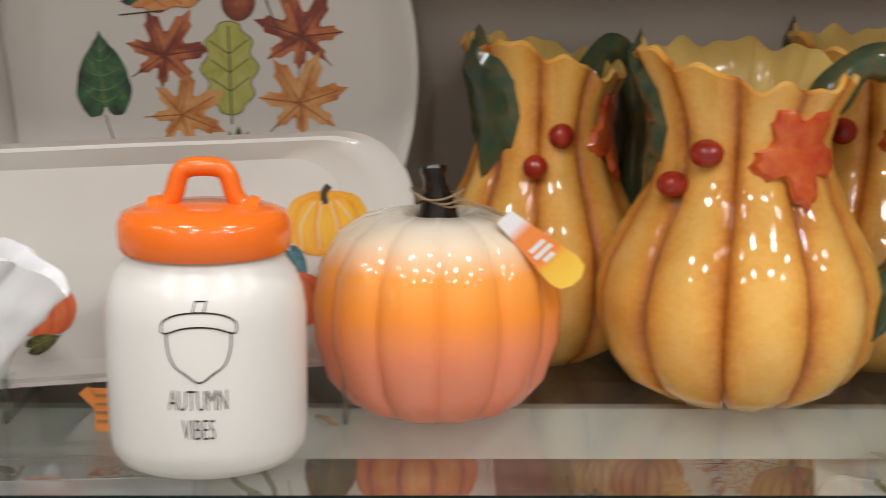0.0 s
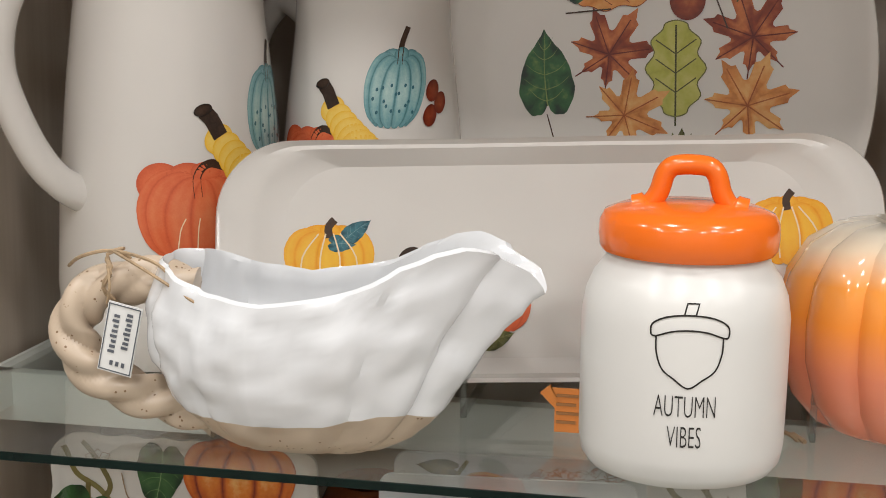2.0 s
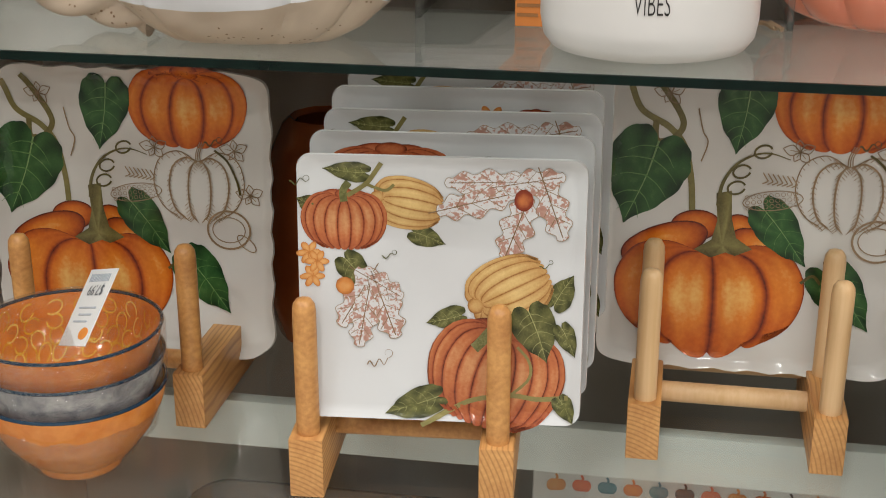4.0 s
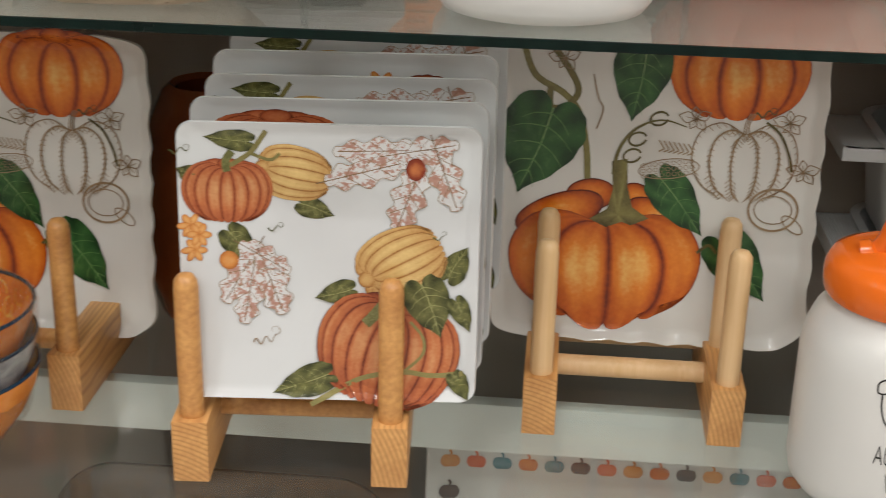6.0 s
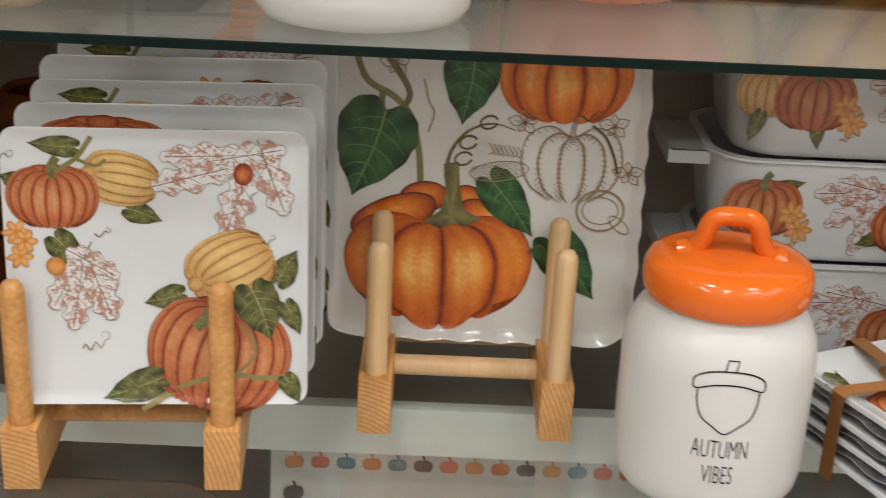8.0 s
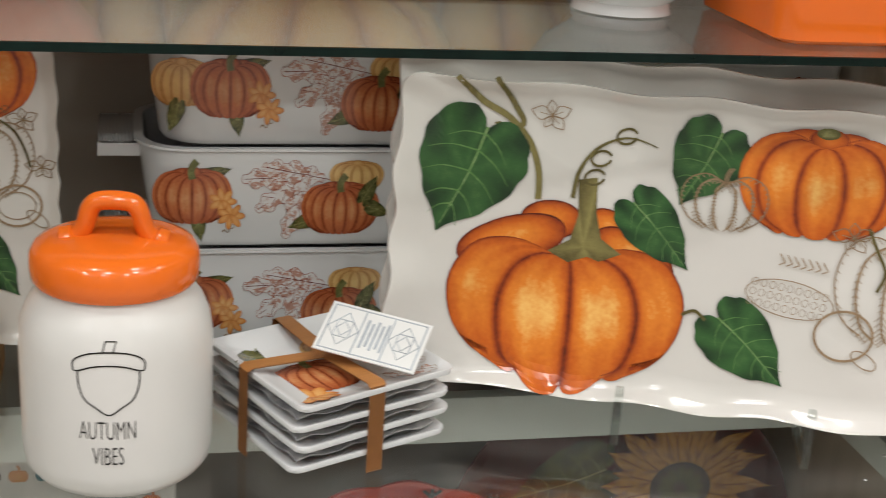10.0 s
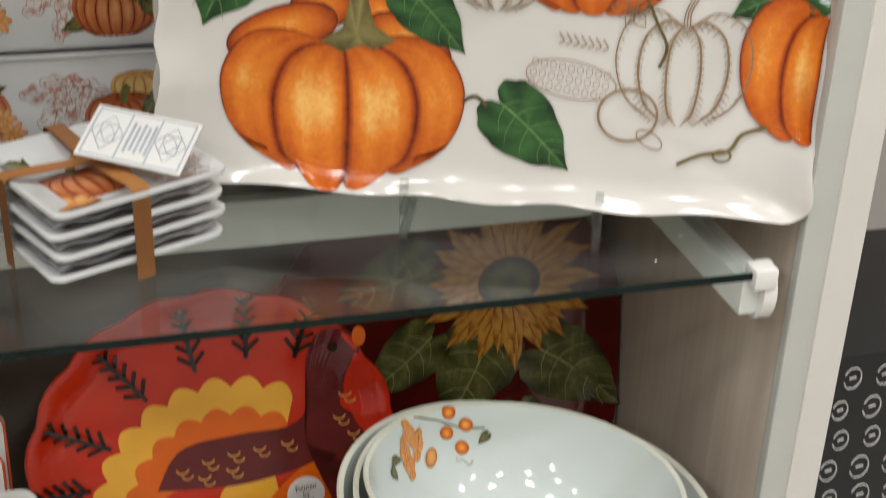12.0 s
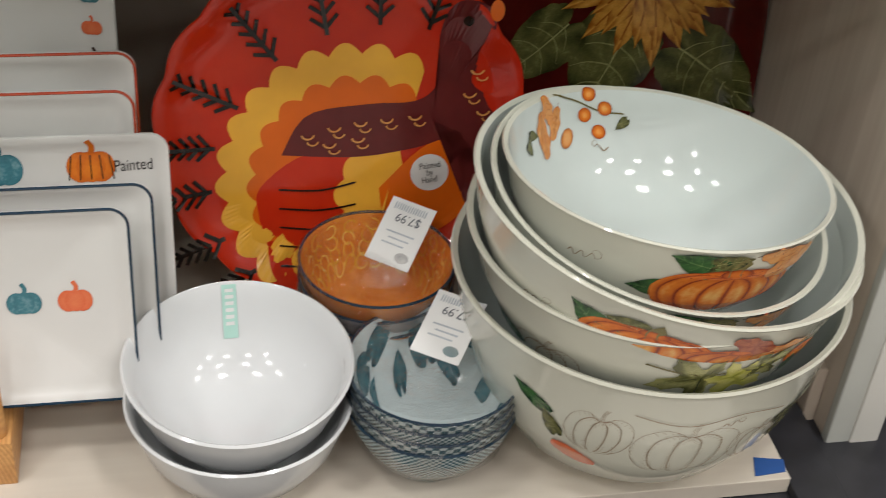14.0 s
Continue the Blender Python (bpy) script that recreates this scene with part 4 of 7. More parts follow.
# ---- ombre pumpkin ----
def ombre_pumpkin(m):
    o = thing("ceramic_pumpkin", "glossy ceramic pumpkin fading from cream to coral", "pumpkin", m)
    prof = [(0.030, 0.0), (0.044, 0.001), (0.058, 0.008), (0.072, 0.026), (0.0805, 0.055), (0.0815, 0.080), (0.0770, 0.105), (0.0650, 0.127), (0.0480, 0.139), (0.0300, 0.143), (0.0160, 0.138), (0.0080, 0.133)]
    part("body", lathe(prof, 144, 12, 0.075), M_OMBRE, o, "ribbed cream, orange and coral glaze")
    stem = part("stem", tube(curve_points([(0, 0, 0.130), (0.0, -0.001, 0.150), (-0.002, -0.003, 0.166), (-0.003, -0.001, 0.174)], 16), [0.0155 - 0.0085 * min(1, i / 9) + (0.0012 if i > 12 else 0) for i in range(17)], 16, True, None, 0, 6, 0.1), M_STEM, o, "shiny dark brown stem")
    tw = bmesh.new()
    for k in range(3):
        tube([Vector(((0.013 + 0.002 * k) * math.cos(a), (0.013 + 0.002 * k) * math.sin(a), 0.150 + 0.003 * k + 0.003 * math.sin(2 * a + k))) for a in (2 * math.pi * i / 24 for i in range(25))], 0.0008, 6, True, tw)
    for k in range(2):
        tube(curve_points([(0.010, -0.008, 0.152 + 0.003 * k), (0.028, -0.018, 0.150 - 0.002 * k), (0.042, -0.034, 0.145)], 16), 0.0008, 6, True, tw)
    part("twine", tw, M_TWINE, o, "jute twine round the stem")
    tag = bmesh.new()
    outl = [(-0.006, 0.0), (0.006, 0.0), (0.0125, -0.050), (0.011, -0.058), (0.004, -0.062), (-0.004, -0.062), (-0.011, -0.058), (-0.0125, -0.050)]
    ring_surface(tag, [[Vector((x, 0.0005, z)) for x, z in outl], [Vector((x, -0.0005, z)) for x, z in outl]], True, True)
    tg = part("tag", tag, height_glaze("candy_card", [(0.0, (0.82, 0.55, 0.06)), (0.30, (0.80, 0.45, 0.04)), (0.42, (0.80, 0.22, 0.03)), (0.74, (0.80, 0.24, 0.04)), (0.86, (0.80, 0.79, 0.82)), (1.0, (0.80, 0.80, 0.84))], 0.5, -0.062, 0.0, 0.02), o, "yellow, orange and white card tag")
    tg.matrix_basis = pose(0.040, -0.040, 0.146, -14, -47, 0)
    pr = bmesh.new()
    for k, w in enumerate((0.006, 0.007, 0.004)):
        box_bm(-w, w, -0.0011, -0.0006, -0.030 - 0.005 * k, -0.0268 - 0.005 * k, 0, pr)
    part("tag_print", pr, M_CARD, tg, "pale print bars", False)
    return o


ombre_pumpkin(pose(0.1430, 0.179, GLASS_UP) @ Matrix.Diagonal((1.09, 1.07, 0.99, 1)))


# ---- gourd pitchers ----
def gourd_pitcher(m, label):
    g = thing("gourd_pitcher", label, "pitcher", m, "gourd pitchers")
    prof = [(0.034, 0.0), (0.057, 0.002), (0.079, 0.016), (0.0925, 0.036), (0.0985, 0.060), (0.0985, 0.082), (0.0925, 0.106), (0.0805, 0.130), (0.0675, 0.154), (0.0595, 0.178), (0.0575, 0.200), (0.0625, 0.224), (0.073, 0.248)]
    n = 120
    rings = []
    for r, z in prof + [(0.070, 0.251)] + [(p[0] - 0.006, p[1]) for p in reversed(prof[1:])]:
        ring = []
        for i in range(n):
            a = 2 * math.pi * i / n
            lob = 1 - 0.11 * (1 - abs(math.sin(5 * a)) ** 0.5) * (1 - 0.6 * (z / 0.25) ** 2)
            top = max(0.0, (z - 0.17) / 0.08)
            rr = r * lob * (1 + 0.10 * top * max(0, math.cos(a - radians(200))) ** 3)
            zz = z + top * (0.0035 * math.cos(9 * a) + 0.0025 * math.sin(16 * a) + 0.014 * math.sin(a) + 0.016 * max(0, math.cos(a - radians(200))) ** 2)
            neck = max(0.0, 1 - abs(z - 0.185) / 0.055)
            q = Vector((rr * math.cos(a), rr * math.sin(a), zz))
            rr += 0.0030 * neck * noise.noise(Vector((14 * math.cos(a + z * 9), 14 * math.sin(a + z * 9), z * 22))) + 0.0008 * noise.noise(q * 90)
            ring.append(Vector((rr * math.cos(a), rr * math.sin(a), zz)))
        rings.append(ring)
    k = len(prof)
    bm = bmesh.new()
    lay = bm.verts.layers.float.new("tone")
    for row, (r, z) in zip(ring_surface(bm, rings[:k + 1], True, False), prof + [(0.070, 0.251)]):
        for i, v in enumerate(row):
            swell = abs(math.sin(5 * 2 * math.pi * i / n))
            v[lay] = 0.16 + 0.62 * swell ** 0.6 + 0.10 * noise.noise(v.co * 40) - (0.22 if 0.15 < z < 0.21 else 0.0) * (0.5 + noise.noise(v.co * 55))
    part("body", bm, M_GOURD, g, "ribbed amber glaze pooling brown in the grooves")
    bm = bmesh.new()
    ring_surface(bm, rings[k:], False, True)
    part("lining", bm, M_GOURD_IN, g, "ochre glazed inside")
    keys = [(0.052, -0.005, 0.222), (0.076, -0.010, 0.252), (0.106, -0.014, 0.244), (0.122, -0.016, 0.196), (0.119, -0.016, 0.130), (0.102, -0.014, 0.084), (0.084, -0.010, 0.070)]
    pts = curve_points(keys, 46)
    part("handle", tube(pts, [0.0125 + 0.0015 * math.sin(i * 0.7) for i in range(47)], 16, True, None, 0.05, 5, 0.12), M_GREEN, g, "dark green vine handle")
    bm = bmesh.new()
    for dx, dz in ((0, 0), (0.010, 0.012), (-0.004, 0.024)):
        tube(curve_points([(0.104 + dx * 0.3, -0.018, 0.075 + dz), (0.094, -0.036 - dx, 0.070 + dz * 0.6), (0.082, -0.046, 0.052)], 10), [0.004, 0.007, 0.009, 0.010, 0.010, 0.009, 0.008, 0.006, 0.004, 0.002, 0.001], 10, True, bm)
    part("leaf", bm, M_GREEN, g, "dark green moulded leaf")
    rd = profile_reader(prof)
    for a, z, r in ((-126, 0.190, 0.0115), (-146, 0.166, 0.0110)):
        bm = bmesh.new()
        rr = rd(z) + 0.003
        bmesh.ops.create_icosphere(bm, subdivisions=3, radius=r, matrix=Matrix.LocRotScale((rr * math.cos(radians(a)), rr * math.sin(radians(a)), z), None, (1, 1, 0.9)))
        part("berry", bm, M_BERRY, g, "glossy red berry")
    bm = bmesh.new()
    at = wrap(rd, -66, 0.0035)
    out = []
    for i in range(48):
        a = 2 * math.pi * i / 48
        k2 = (0.55 + 0.45 * abs(math.cos(2.5 * a)) ** 1.3) * (1 + 0.07 * math.cos(20 * a))
        out.append((0.036 * k2 * math.sin(a), 0.192 - 0.040 * k2 * math.cos(a)))
    ring_surface(bm, [[at(u * s, 0.192 + (v - 0.192) * s, h) for u, v in out] for s, h in ((0.2, 0.002), (0.55, 0.0025), (0.85, 0.001), (1.0, -0.004))], True, False)
    part("maple_leaf", bm, M_REDLEAF, g, "raised red maple leaf")
    at2 = wrap(rd, 168, 0.002)
    bm = bmesh.new()
    ring_surface(bm, [[at2(0.038 * s * math.sin(t), 0.215 + 0.054 * s * math.cos(t) * (1 + 0.15 * math.cos(6 * t)), h) for t in (2 * math.pi * i / 36 for i in range(36))] for s, h in ((0.3, 0.006), (0.7, 0.005), (1.0, -0.003))], True, False)
    part("spout_leaf", bm, M_GREEN, g, "dark green leaf under the spout")
    return g


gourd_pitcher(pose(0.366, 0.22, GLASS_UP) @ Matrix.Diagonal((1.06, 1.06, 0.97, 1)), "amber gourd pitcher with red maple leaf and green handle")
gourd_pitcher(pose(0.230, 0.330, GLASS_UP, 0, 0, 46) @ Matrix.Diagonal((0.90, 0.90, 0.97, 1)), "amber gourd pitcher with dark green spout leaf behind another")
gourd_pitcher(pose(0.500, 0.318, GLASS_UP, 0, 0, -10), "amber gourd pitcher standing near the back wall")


# ---- white pitchers with painted gourds ----
def white_pitcher(m, label, lift=0.014):
    w = thing("white_pitcher", label, "pitcher", m, "white pitchers")
    prof = [(0.060, 0.0), (0.074, 0.004), (0.082, 0.020), (0.0835, 0.06), (0.081, 0.12), (0.074, 0.20), (0.066, 0.27), (0.064, 0.32), (0.070, 0.345)]
    part("body", lathe(prof + [(0.066, 0.346)] + [(p[0] - 0.006, p[1]) for p in reversed(prof[1:])], 72), M_WHITE, w, "cream white glazed body")
    keys = [(-0.040, -0.048, 0.285), (-0.058, -0.066, 0.292), (-0.080, -0.084, 0.262), (-0.086, -0.090, 0.215), (-0.070, -0.085, 0.165), (-0.052, -0.074, 0.135), (-0.030, -0.048, 0.118)]
    part("handle", tube(curve_points(keys, 46), [0.0115 + (0.004 * max(0, (i - 38) / 8)) + (0.004 * max(0, (8 - i) / 8)) for i in range(47)], 18), M_WHITE, w, "cream white loop handle")
    rd = profile_reader(prof)
    at0 = wrap(rd, -90)
    p = Print(lambda u, v, h=0.0: at0(u + 0.034, v + lift, h))
    p.pumpkin(P_BLUE, 0.078, 0.180, 0.052, 0.064, 6, stalk=P_STALK, stalk_h=0.35)
    for k in range(16):
        p.oval(P_TEALLEAF, 0.060 + 0.0023 * k, 0.172 + 0.011 * math.sin(k * 2.4), 0.0011, 0.0016, 0, 0.2, 0.4, n=8)
    for q in (-0.030, -0.012, 0.010, 0.030):
        p.oval(P_CORAL, 0.018 + q, 0.134, 0.016, 0.014, 0, 0.25, 0.7)
    p.pumpkin(P_CORAL, 0.018, 0.113, 0.090, 0.068, 7, 0.30, 0.8)
    p.stroke(P_STALK, [(0.014, 0.124), (0.013, 0.139), (0.022, 0.147), (0.040, 0.141)], 0.0058, 0.4, 16)
    for q in (-0.018, -0.006, 0.008, 0.020):
        p.stroke(P_WHITELINE, [(0.020 + q * 0.8, 0.110), (0.020 + q, 0.102), (0.020 + q * 1.1, 0.088)], 0.0008, 0.5, 10)
    p.begin()
    for t in range(9):
        f = t / 8
        p.oval(P_GOLD, 0.028 + 0.040 * f ** 0.9, 0.163 - 0.050 * f, 0.0100 + 0.0125 * f ** 1.6, 0.011 + 0.011 * f ** 1.6, -50, 0.42, 0.92, 6.0, 28)
    p.end()
    for k in range(14):
        p.oval(P_LEAF, 0.058 + 0.0024 * k, 0.126 - 0.0022 * k + 0.006 * math.sin(2.1 * k), 0.0016, 0.0030, 25, 0.2, 0.6, n=10)
    p.stroke(P_STALK, [(0.029, 0.165), (0.022, 0.177), (0.017, 0.182)], 0.011, 0.3)
    p.oval(P_STALK, 0.016, 0.183, 0.0066, 0.004, 20, 0.1, 0.5)
    for k in range(3):
        p.oval(P_MAPLE, 0.112 + 0.010 * (k % 2), 0.158 + 0.010 * k, 0.007, 0.009, 0, 0.1, 0.5)
    p.finish(w, PRINT_NAMES)
    return w


white_pitcher(pose(-0.406, 0.260, GLASS_UP) @ Matrix.Scale(1.07, 4), "tall cream white pitcher painted with gourds and pumpkins", 0.003)
white_pitcher(pose(-0.264, 0.338, GLASS_UP, 0, 0, -61) @ Matrix.Scale(0.95, 4), "tall cream white pitcher with painted gourds behind a tray", 0.044)


# ---- tray and round platter on the upper shelf ----
def tray():
    d = Dish(rounded_rect(0.440, 0.162, 0.05), [(0, 0), (0.05, 0), (0.70, 0.0), (0.80, 0.003), (0.88, 0.009), (0.93, 0.0125), (0.965, 0.0115), (1.0, 0.015)], 0.006, lambda f: 0.0012 * math.sin(40 * f))
    t = thing("serving_tray", "long cream white tray with painted pumpkins, propped upright", "tray", stand(-0.102, 0.197, 1.300, 9, 17) @ pose(0, 0, 0, 0, 0, 1.8) @ Matrix.Scale(1.053, 4))
    part("dish", d.mesh(), M_WHITE, t)
    p = Print(d.at)
    p.pumpkin(P_YELLOW, -0.1465, 0.004, 0.060, 0.044, 5, 0.3, 0.9, P_STALK, stalk_h=0.16)
    p.leaf(P_TEALLEAF, -0.128, 0.022, 0.022, 0.013, 35)
    p.leaf(P_TEALLEAF, -0.138, 0.013, 0.018, 0.012, -5)
    p.pumpkin(P_BLUE, -0.095, -0.026, 0.060, 0.040, 5, 0.2, 0.9)
    p.stroke(P_STALK, [(-0.099, -0.008), (-0.097, 0.004), (-0.090, 0.008), (-0.083, 0.004)], 0.005, 0.3, 12)
    p.pumpkin(P_YELLOW, 0.160, 0.018, 0.056, 0.046, 5, 0.3, 0.9, P_STALK, stalk_h=0.16)
    p.leaf(P_TEALLEAF, 0.138, -0.008, 0.024, 0.014, -60)
    p.pumpkin(P_CORAL, -0.034, -0.031, 0.044, 0.034, 5, 0.2, 0.8)
    p.leaf(P_OLIVE, -0.034, -0.052, 0.022, 0.013, 20)
    p.pumpkin(P_CORAL, 0.130, -0.034, 0.050, 0.040, 5, 0.2, 0.8)
    for q in (-0.018, -0.006, 0.007, 0.018):
        for cx, cy in ((-0.1465, 0.004), (0.160, 0.018)):
            p.stroke(P_WHITELINE, [(cx + q * 0.4, cy + 0.016), (cx + q, cy), (cx + q, cy - 0.018)], 0.001, 0.4, 8)
    p.finish(t, PRINT_NAMES)
    e = thing("plate_easel", "clear acrylic easel holding the tray", "easel", pose(-0.04, 0.138, GLASS_UP), "acrylic easels")
    for x in (-0.11, 0.0225, 0.12):
        part("prong", box_bm(x - 0.002, x + 0.002, -0.004, 0.002, 0.0, 0.050, 0.0008), M_ACRYLIC, e)
        part("arm", box_bm(x - 0.002, x + 0.002, -0.004, 0.10, 0.0, 0.006, 0.0008), M_ACRYLIC, e)
        part("ledge", box_bm(x - 0.002, x + 0.002, 0.0, 0.04, 0.024, 0.030, 0.0008), M_ACRYLIC, e)


tray()


def leaf_platter():
    d = Dish(ellipse(0.170, 0.214), [(0, 0), (0.05, 0), (0.80, 0.0), (0.88, 0.004), (0.95, 0.011), (0.98, 0.0125), (1.0, 0.013)], 0.006)
    t = thing("leaf_platter", "large cream oval platter with a ring of autumn leaves", "platter", stand(-0.040, 0.362, 1.425, 0, 6))
    part("dish", d.mesh(), M_WHITE, t)
    p = Print(d.at)
    p.leaf(P_DEEP, -0.086, -0.002, 0.066, 0.046, 95, 5)
    p.stroke(P_STALK, [(-0.084, -0.035), (-0.078, -0.054)], 0.001, 0.6)
    p.star(P_MAPLE, -0.036, 0.014, 0.040, 60, 7)
    p.star(P_MAPLE, 0.076, 0.030, 0.042, 110, 7)
    p.oak(P_LIME, 0.017, 0.004, 0.076, 0.048, 92, 5, P_OLIVE)
    p.star(P_AMBER, -0.022, -0.034, 0.038, 30, 7)
    p.star(P_AMBER, 0.074, -0.024, 0.042, 70, 7)
    p.oak(P_AMBER, -0.030, 0.064, 0.070, 0.030, 10, 4, P_MAPLE)
    p.oval(P_MAPLE, 0.024, 0.058, 0.014, 0.016, 0, 0.1, 0.6)
    p.stroke(P_STALK, [(0.045, 0.062), (0.056, 0.036)], 0.0012, 0.4)
    p.stroke(P_STALK, [(-0.036, 0.050), (-0.072, 0.046)], 0.0012, 0.4)
    for k in range(9):
        p.leaf(P_OLIVE, 0.000 + 0.006 * k, -0.052 - 0.004 * abs(k - 4), 0.018, 0.008, 90 + 9 * (4 - k), 3, False)
    p.leaf(P_DEEP, -0.060, 0.080, 0.05, 0.032, 60, 5)
    p.star(P_MAPLE, 0.02, 0.10, 0.04, 100, 7)
    p.oak(P_LIME, 0.08, 0.088, 0.06, 0.04, 60, 5, P_OLIVE)
    p.finish(t, PRINT_NAMES)


leaf_platter()
b = bmesh.new()
outl = [(0, 0), (0.007, 0.006), (0.007, 0.004), (0.034, 0.004), (0.034, -0.026), (0.010, -0.026), (0.010, -0.010), (0.006, -0.006)]
ring_surface(b, [[Vector((x, 0, z)) for x, z in outl], [Vector((x, 0.0006, z)) for x, z in outl]], True, True)
tg = thing("paper_tag", "orange card arrow tag standing on the glass shelf", "tag", pose(-0.096, 0.118, GLASS_UP + 0.0265))
part("card", b, M_ORANGE_CARD, tg, "", False)
b = bmesh.new()
for k in range(4):
    box_bm(0.011, 0.028 - 0.004 * (k % 2), -0.0006, -0.0002, -0.002 - 0.006 * k, 0.0 - 0.006 * k, 0, b)
part("tag_print", b, M_RIBBON, tg, "faint print bars", False)
cord = bmesh.new()
tube(curve_points([(0.060, 0.150, 0.0015), (0.066, 0.140, 0.003), (0.071, 0.132, 0.0015), (0.068, 0.138, 0.004), (0.075, 0.128, 0.002)], 20), 0.0016, 6, True, cord)
tagged(link_mesh("twine_scrap", cord, M_TWINE), "scrap of brown twine lying on the glass shelf", "twine").matrix_world = pose(0, 0, GLASS_UP)


# ---- square pumpkin platters in racks on the middle shelf ----
def square_platter(m, label, slide=0.0):
    d = Dish([(x * (1 + 0.010 * math.sin(26 * math.atan2(y, x))), y * (1 + 0.010 * math.sin(26 * math.atan2(y, x) + 1))) for x, y in rounded_rect(0.224, 0.224, 0.022)], [(0, 0), (0.05, 0), (0.91, 0.0), (0.95, 0.002), (0.985, 0.006), (1.0, 0.007)], 0.005)
    t = thing("square_platter", label, "platter", m, "square pumpkin platters")
    part("dish", d.mesh(), M_MELAMINE, t, "ivory wavy-edged dish")
    p = Print(lambda u, v, h=0.0: d.at(u + slide, v, h))
    big_pumpkin(p, -0.039, -0.050, 0.134, 0.112)
    p.pumpkin(P_PUMPKIN, 0.045, 0.084, 0.094, 0.064, 5, 0.1, 0.95)
    p.stroke(P_VINE, [(-0.103, 0.100), (-0.094, 0.078), (-0.074, 0.066), (-0.062, 0.052), (-0.056, 0.028), (-0.054, 0.006)], 0.0045, 0.6, 30)
    p.stroke(P_VINE, [(-0.088, 0.104), (-0.076, 0.090), (-0.064, 0.070), (-0.070, 0.058), (-0.082, 0.056), (-0.083, 0.070)], 0.0045, 0.4, 30)
    vine_curl(p, -0.036, 0.014, 1.0)
    p.leaf(P_LEAF, -0.090, 0.029, 0.070, 0.060, 250, 7)
    p.leaf(P_LEAF, 0.010, -0.008, 0.056, 0.032, -52, 6)
    p.leaf(P_LEAF, 0.056, -0.052, 0.060, 0.038, -52, 6)
    p.stroke(P_VINE, [(0.026, -0.044), (0.034, -0.038), (0.040, -0.044)], 0.0022, 0.2, 10)
    p.leaf(P_LEAF, -0.022, 0.078, 0.056, 0.042, 262, 6)
    p.sketch_pumpkin(P_SEPIA, 0.053, 0.024, 0.072, 0.056)
    p.outline_oval(P_SEPIA, 0.076, -0.010, 0.017, 0.015, 0.0016)
    p.outline_oval(P_SEPIA, 0.076, -0.010, 0.013, 0.010, 0.0008)
    p.outline_oval(P_SEPIA, 0.090, -0.020, 0.009, 0.004, 0.0008, -40)
    corn_sketch(p, 0.002, 0.016, 0.042, 0.014, 8)
    for cx, cy in ((0.094, 0.018), (-0.074, 0.090), (0.018, 0.052), (0.082, 0.052)):
        flower_sketch(p, cx, cy, 0.011)
    p.curl(P_VINE, 0.070, 0.056, 0.012, 0.0014, 1.5, 1.0, 0.1)
    p.stroke(P_VINE, [(0.066, 0.052), (0.076, 0.044), (0.083, 0.030), (0.086, 0.018)], 0.0018, 0.1, 14)
    p.stroke(P_SEPIA, [(-0.054, 0.080), (-0.050, 0.064), (-0.046, 0.056), (-0.050, 0.042)], 0.0010, 0.4, 14)
    p.finish(t, PRINT_NAMES)
    return t


def big_pumpkin(p, cx, cy, w, h):
    p.begin()
    for dx, dy, a, b, rot, hi in ((0.15, 0.38, 0.10, 0.10, -30, 0.8), (-0.09, 0.40, 0.13, 0.10, 6, 0.7), (0.27, 0.25, 0.19, 0.12, -26, 0.85), (-0.25, 0.27, 0.24, 0.125, 20, 0.8), (-0.32, 0.12, 0.17, 0.13, 24, 0.7)):
        p.oval(P_PUMPKIN, cx + dx * w, cy + dy * h, a * w, b * h, rot, 0.10, hi, 2.4, 40, (0.12, 1.6), 0.9)
        p.outline_oval(P_PUMPKIN, cx + dx * w, cy + dy * h, a * w, b * h, 0.0009, rot, 0, 360, 0.04)
    p.ribbed(P_PUMPKIN, cx, cy, w, h, (-1.0, -0.56, 0.06, 0.62, 1.0), 0.06, 1.0, (0.10, 0.45, 0.80, 1.0, 1.0, 0.88, 0.62), (0.22, 0.17, 0.06, -0.09, -0.25, -0.40, -0.46), (0.22, 0.29, 0.25, 0.08, -0.10, -0.24, -0.31), 0.05, 10, 22)
    out = [(-0.15, -0.04), (-0.06, 0.03), (-0.035, 0.16), (-0.05, 0.34), (0.03, 0.36), (0.04, 0.18), (0.07, 0.05), (0.16, -0.02), (0.07, -0.07), (0.02, -0.05), (-0.06, -0.09)]
    p.blob(P_VINE, cx + 0.06 * w, cy + 0.28 * h, [(x * w, y * h) for x, y in out], lambda s, f: 0.75 - 0.4 * s + 0.3 * math.sin(f * 40))
    p.end()


def vine_curl(p, x, y, k):
    p.begin()
    p.stroke(P_VINE, [(x, y - 0.004 * k), (x + 0.002 * k, y + 0.012 * k), (x + 0.010 * k, y + 0.026 * k), (x + 0.022 * k, y + 0.034 * k), (x + 0.034 * k, y + 0.036 * k), (x + 0.048 * k, y + 0.032 * k)], 0.0030 * k, 0.3, 26, True)
    for cx, cy in ((x + 0.012 * k, y + 0.010 * k), (x + 0.015 * k, y + 0.022 * k), (x + 0.029 * k, y + 0.037 * k)):
        p.outline_oval(P_VINE, cx, cy, 0.0062 * k, 0.0045 * k, 0.0015 * k, 20, 0, 330, 0.2)
    p.end()


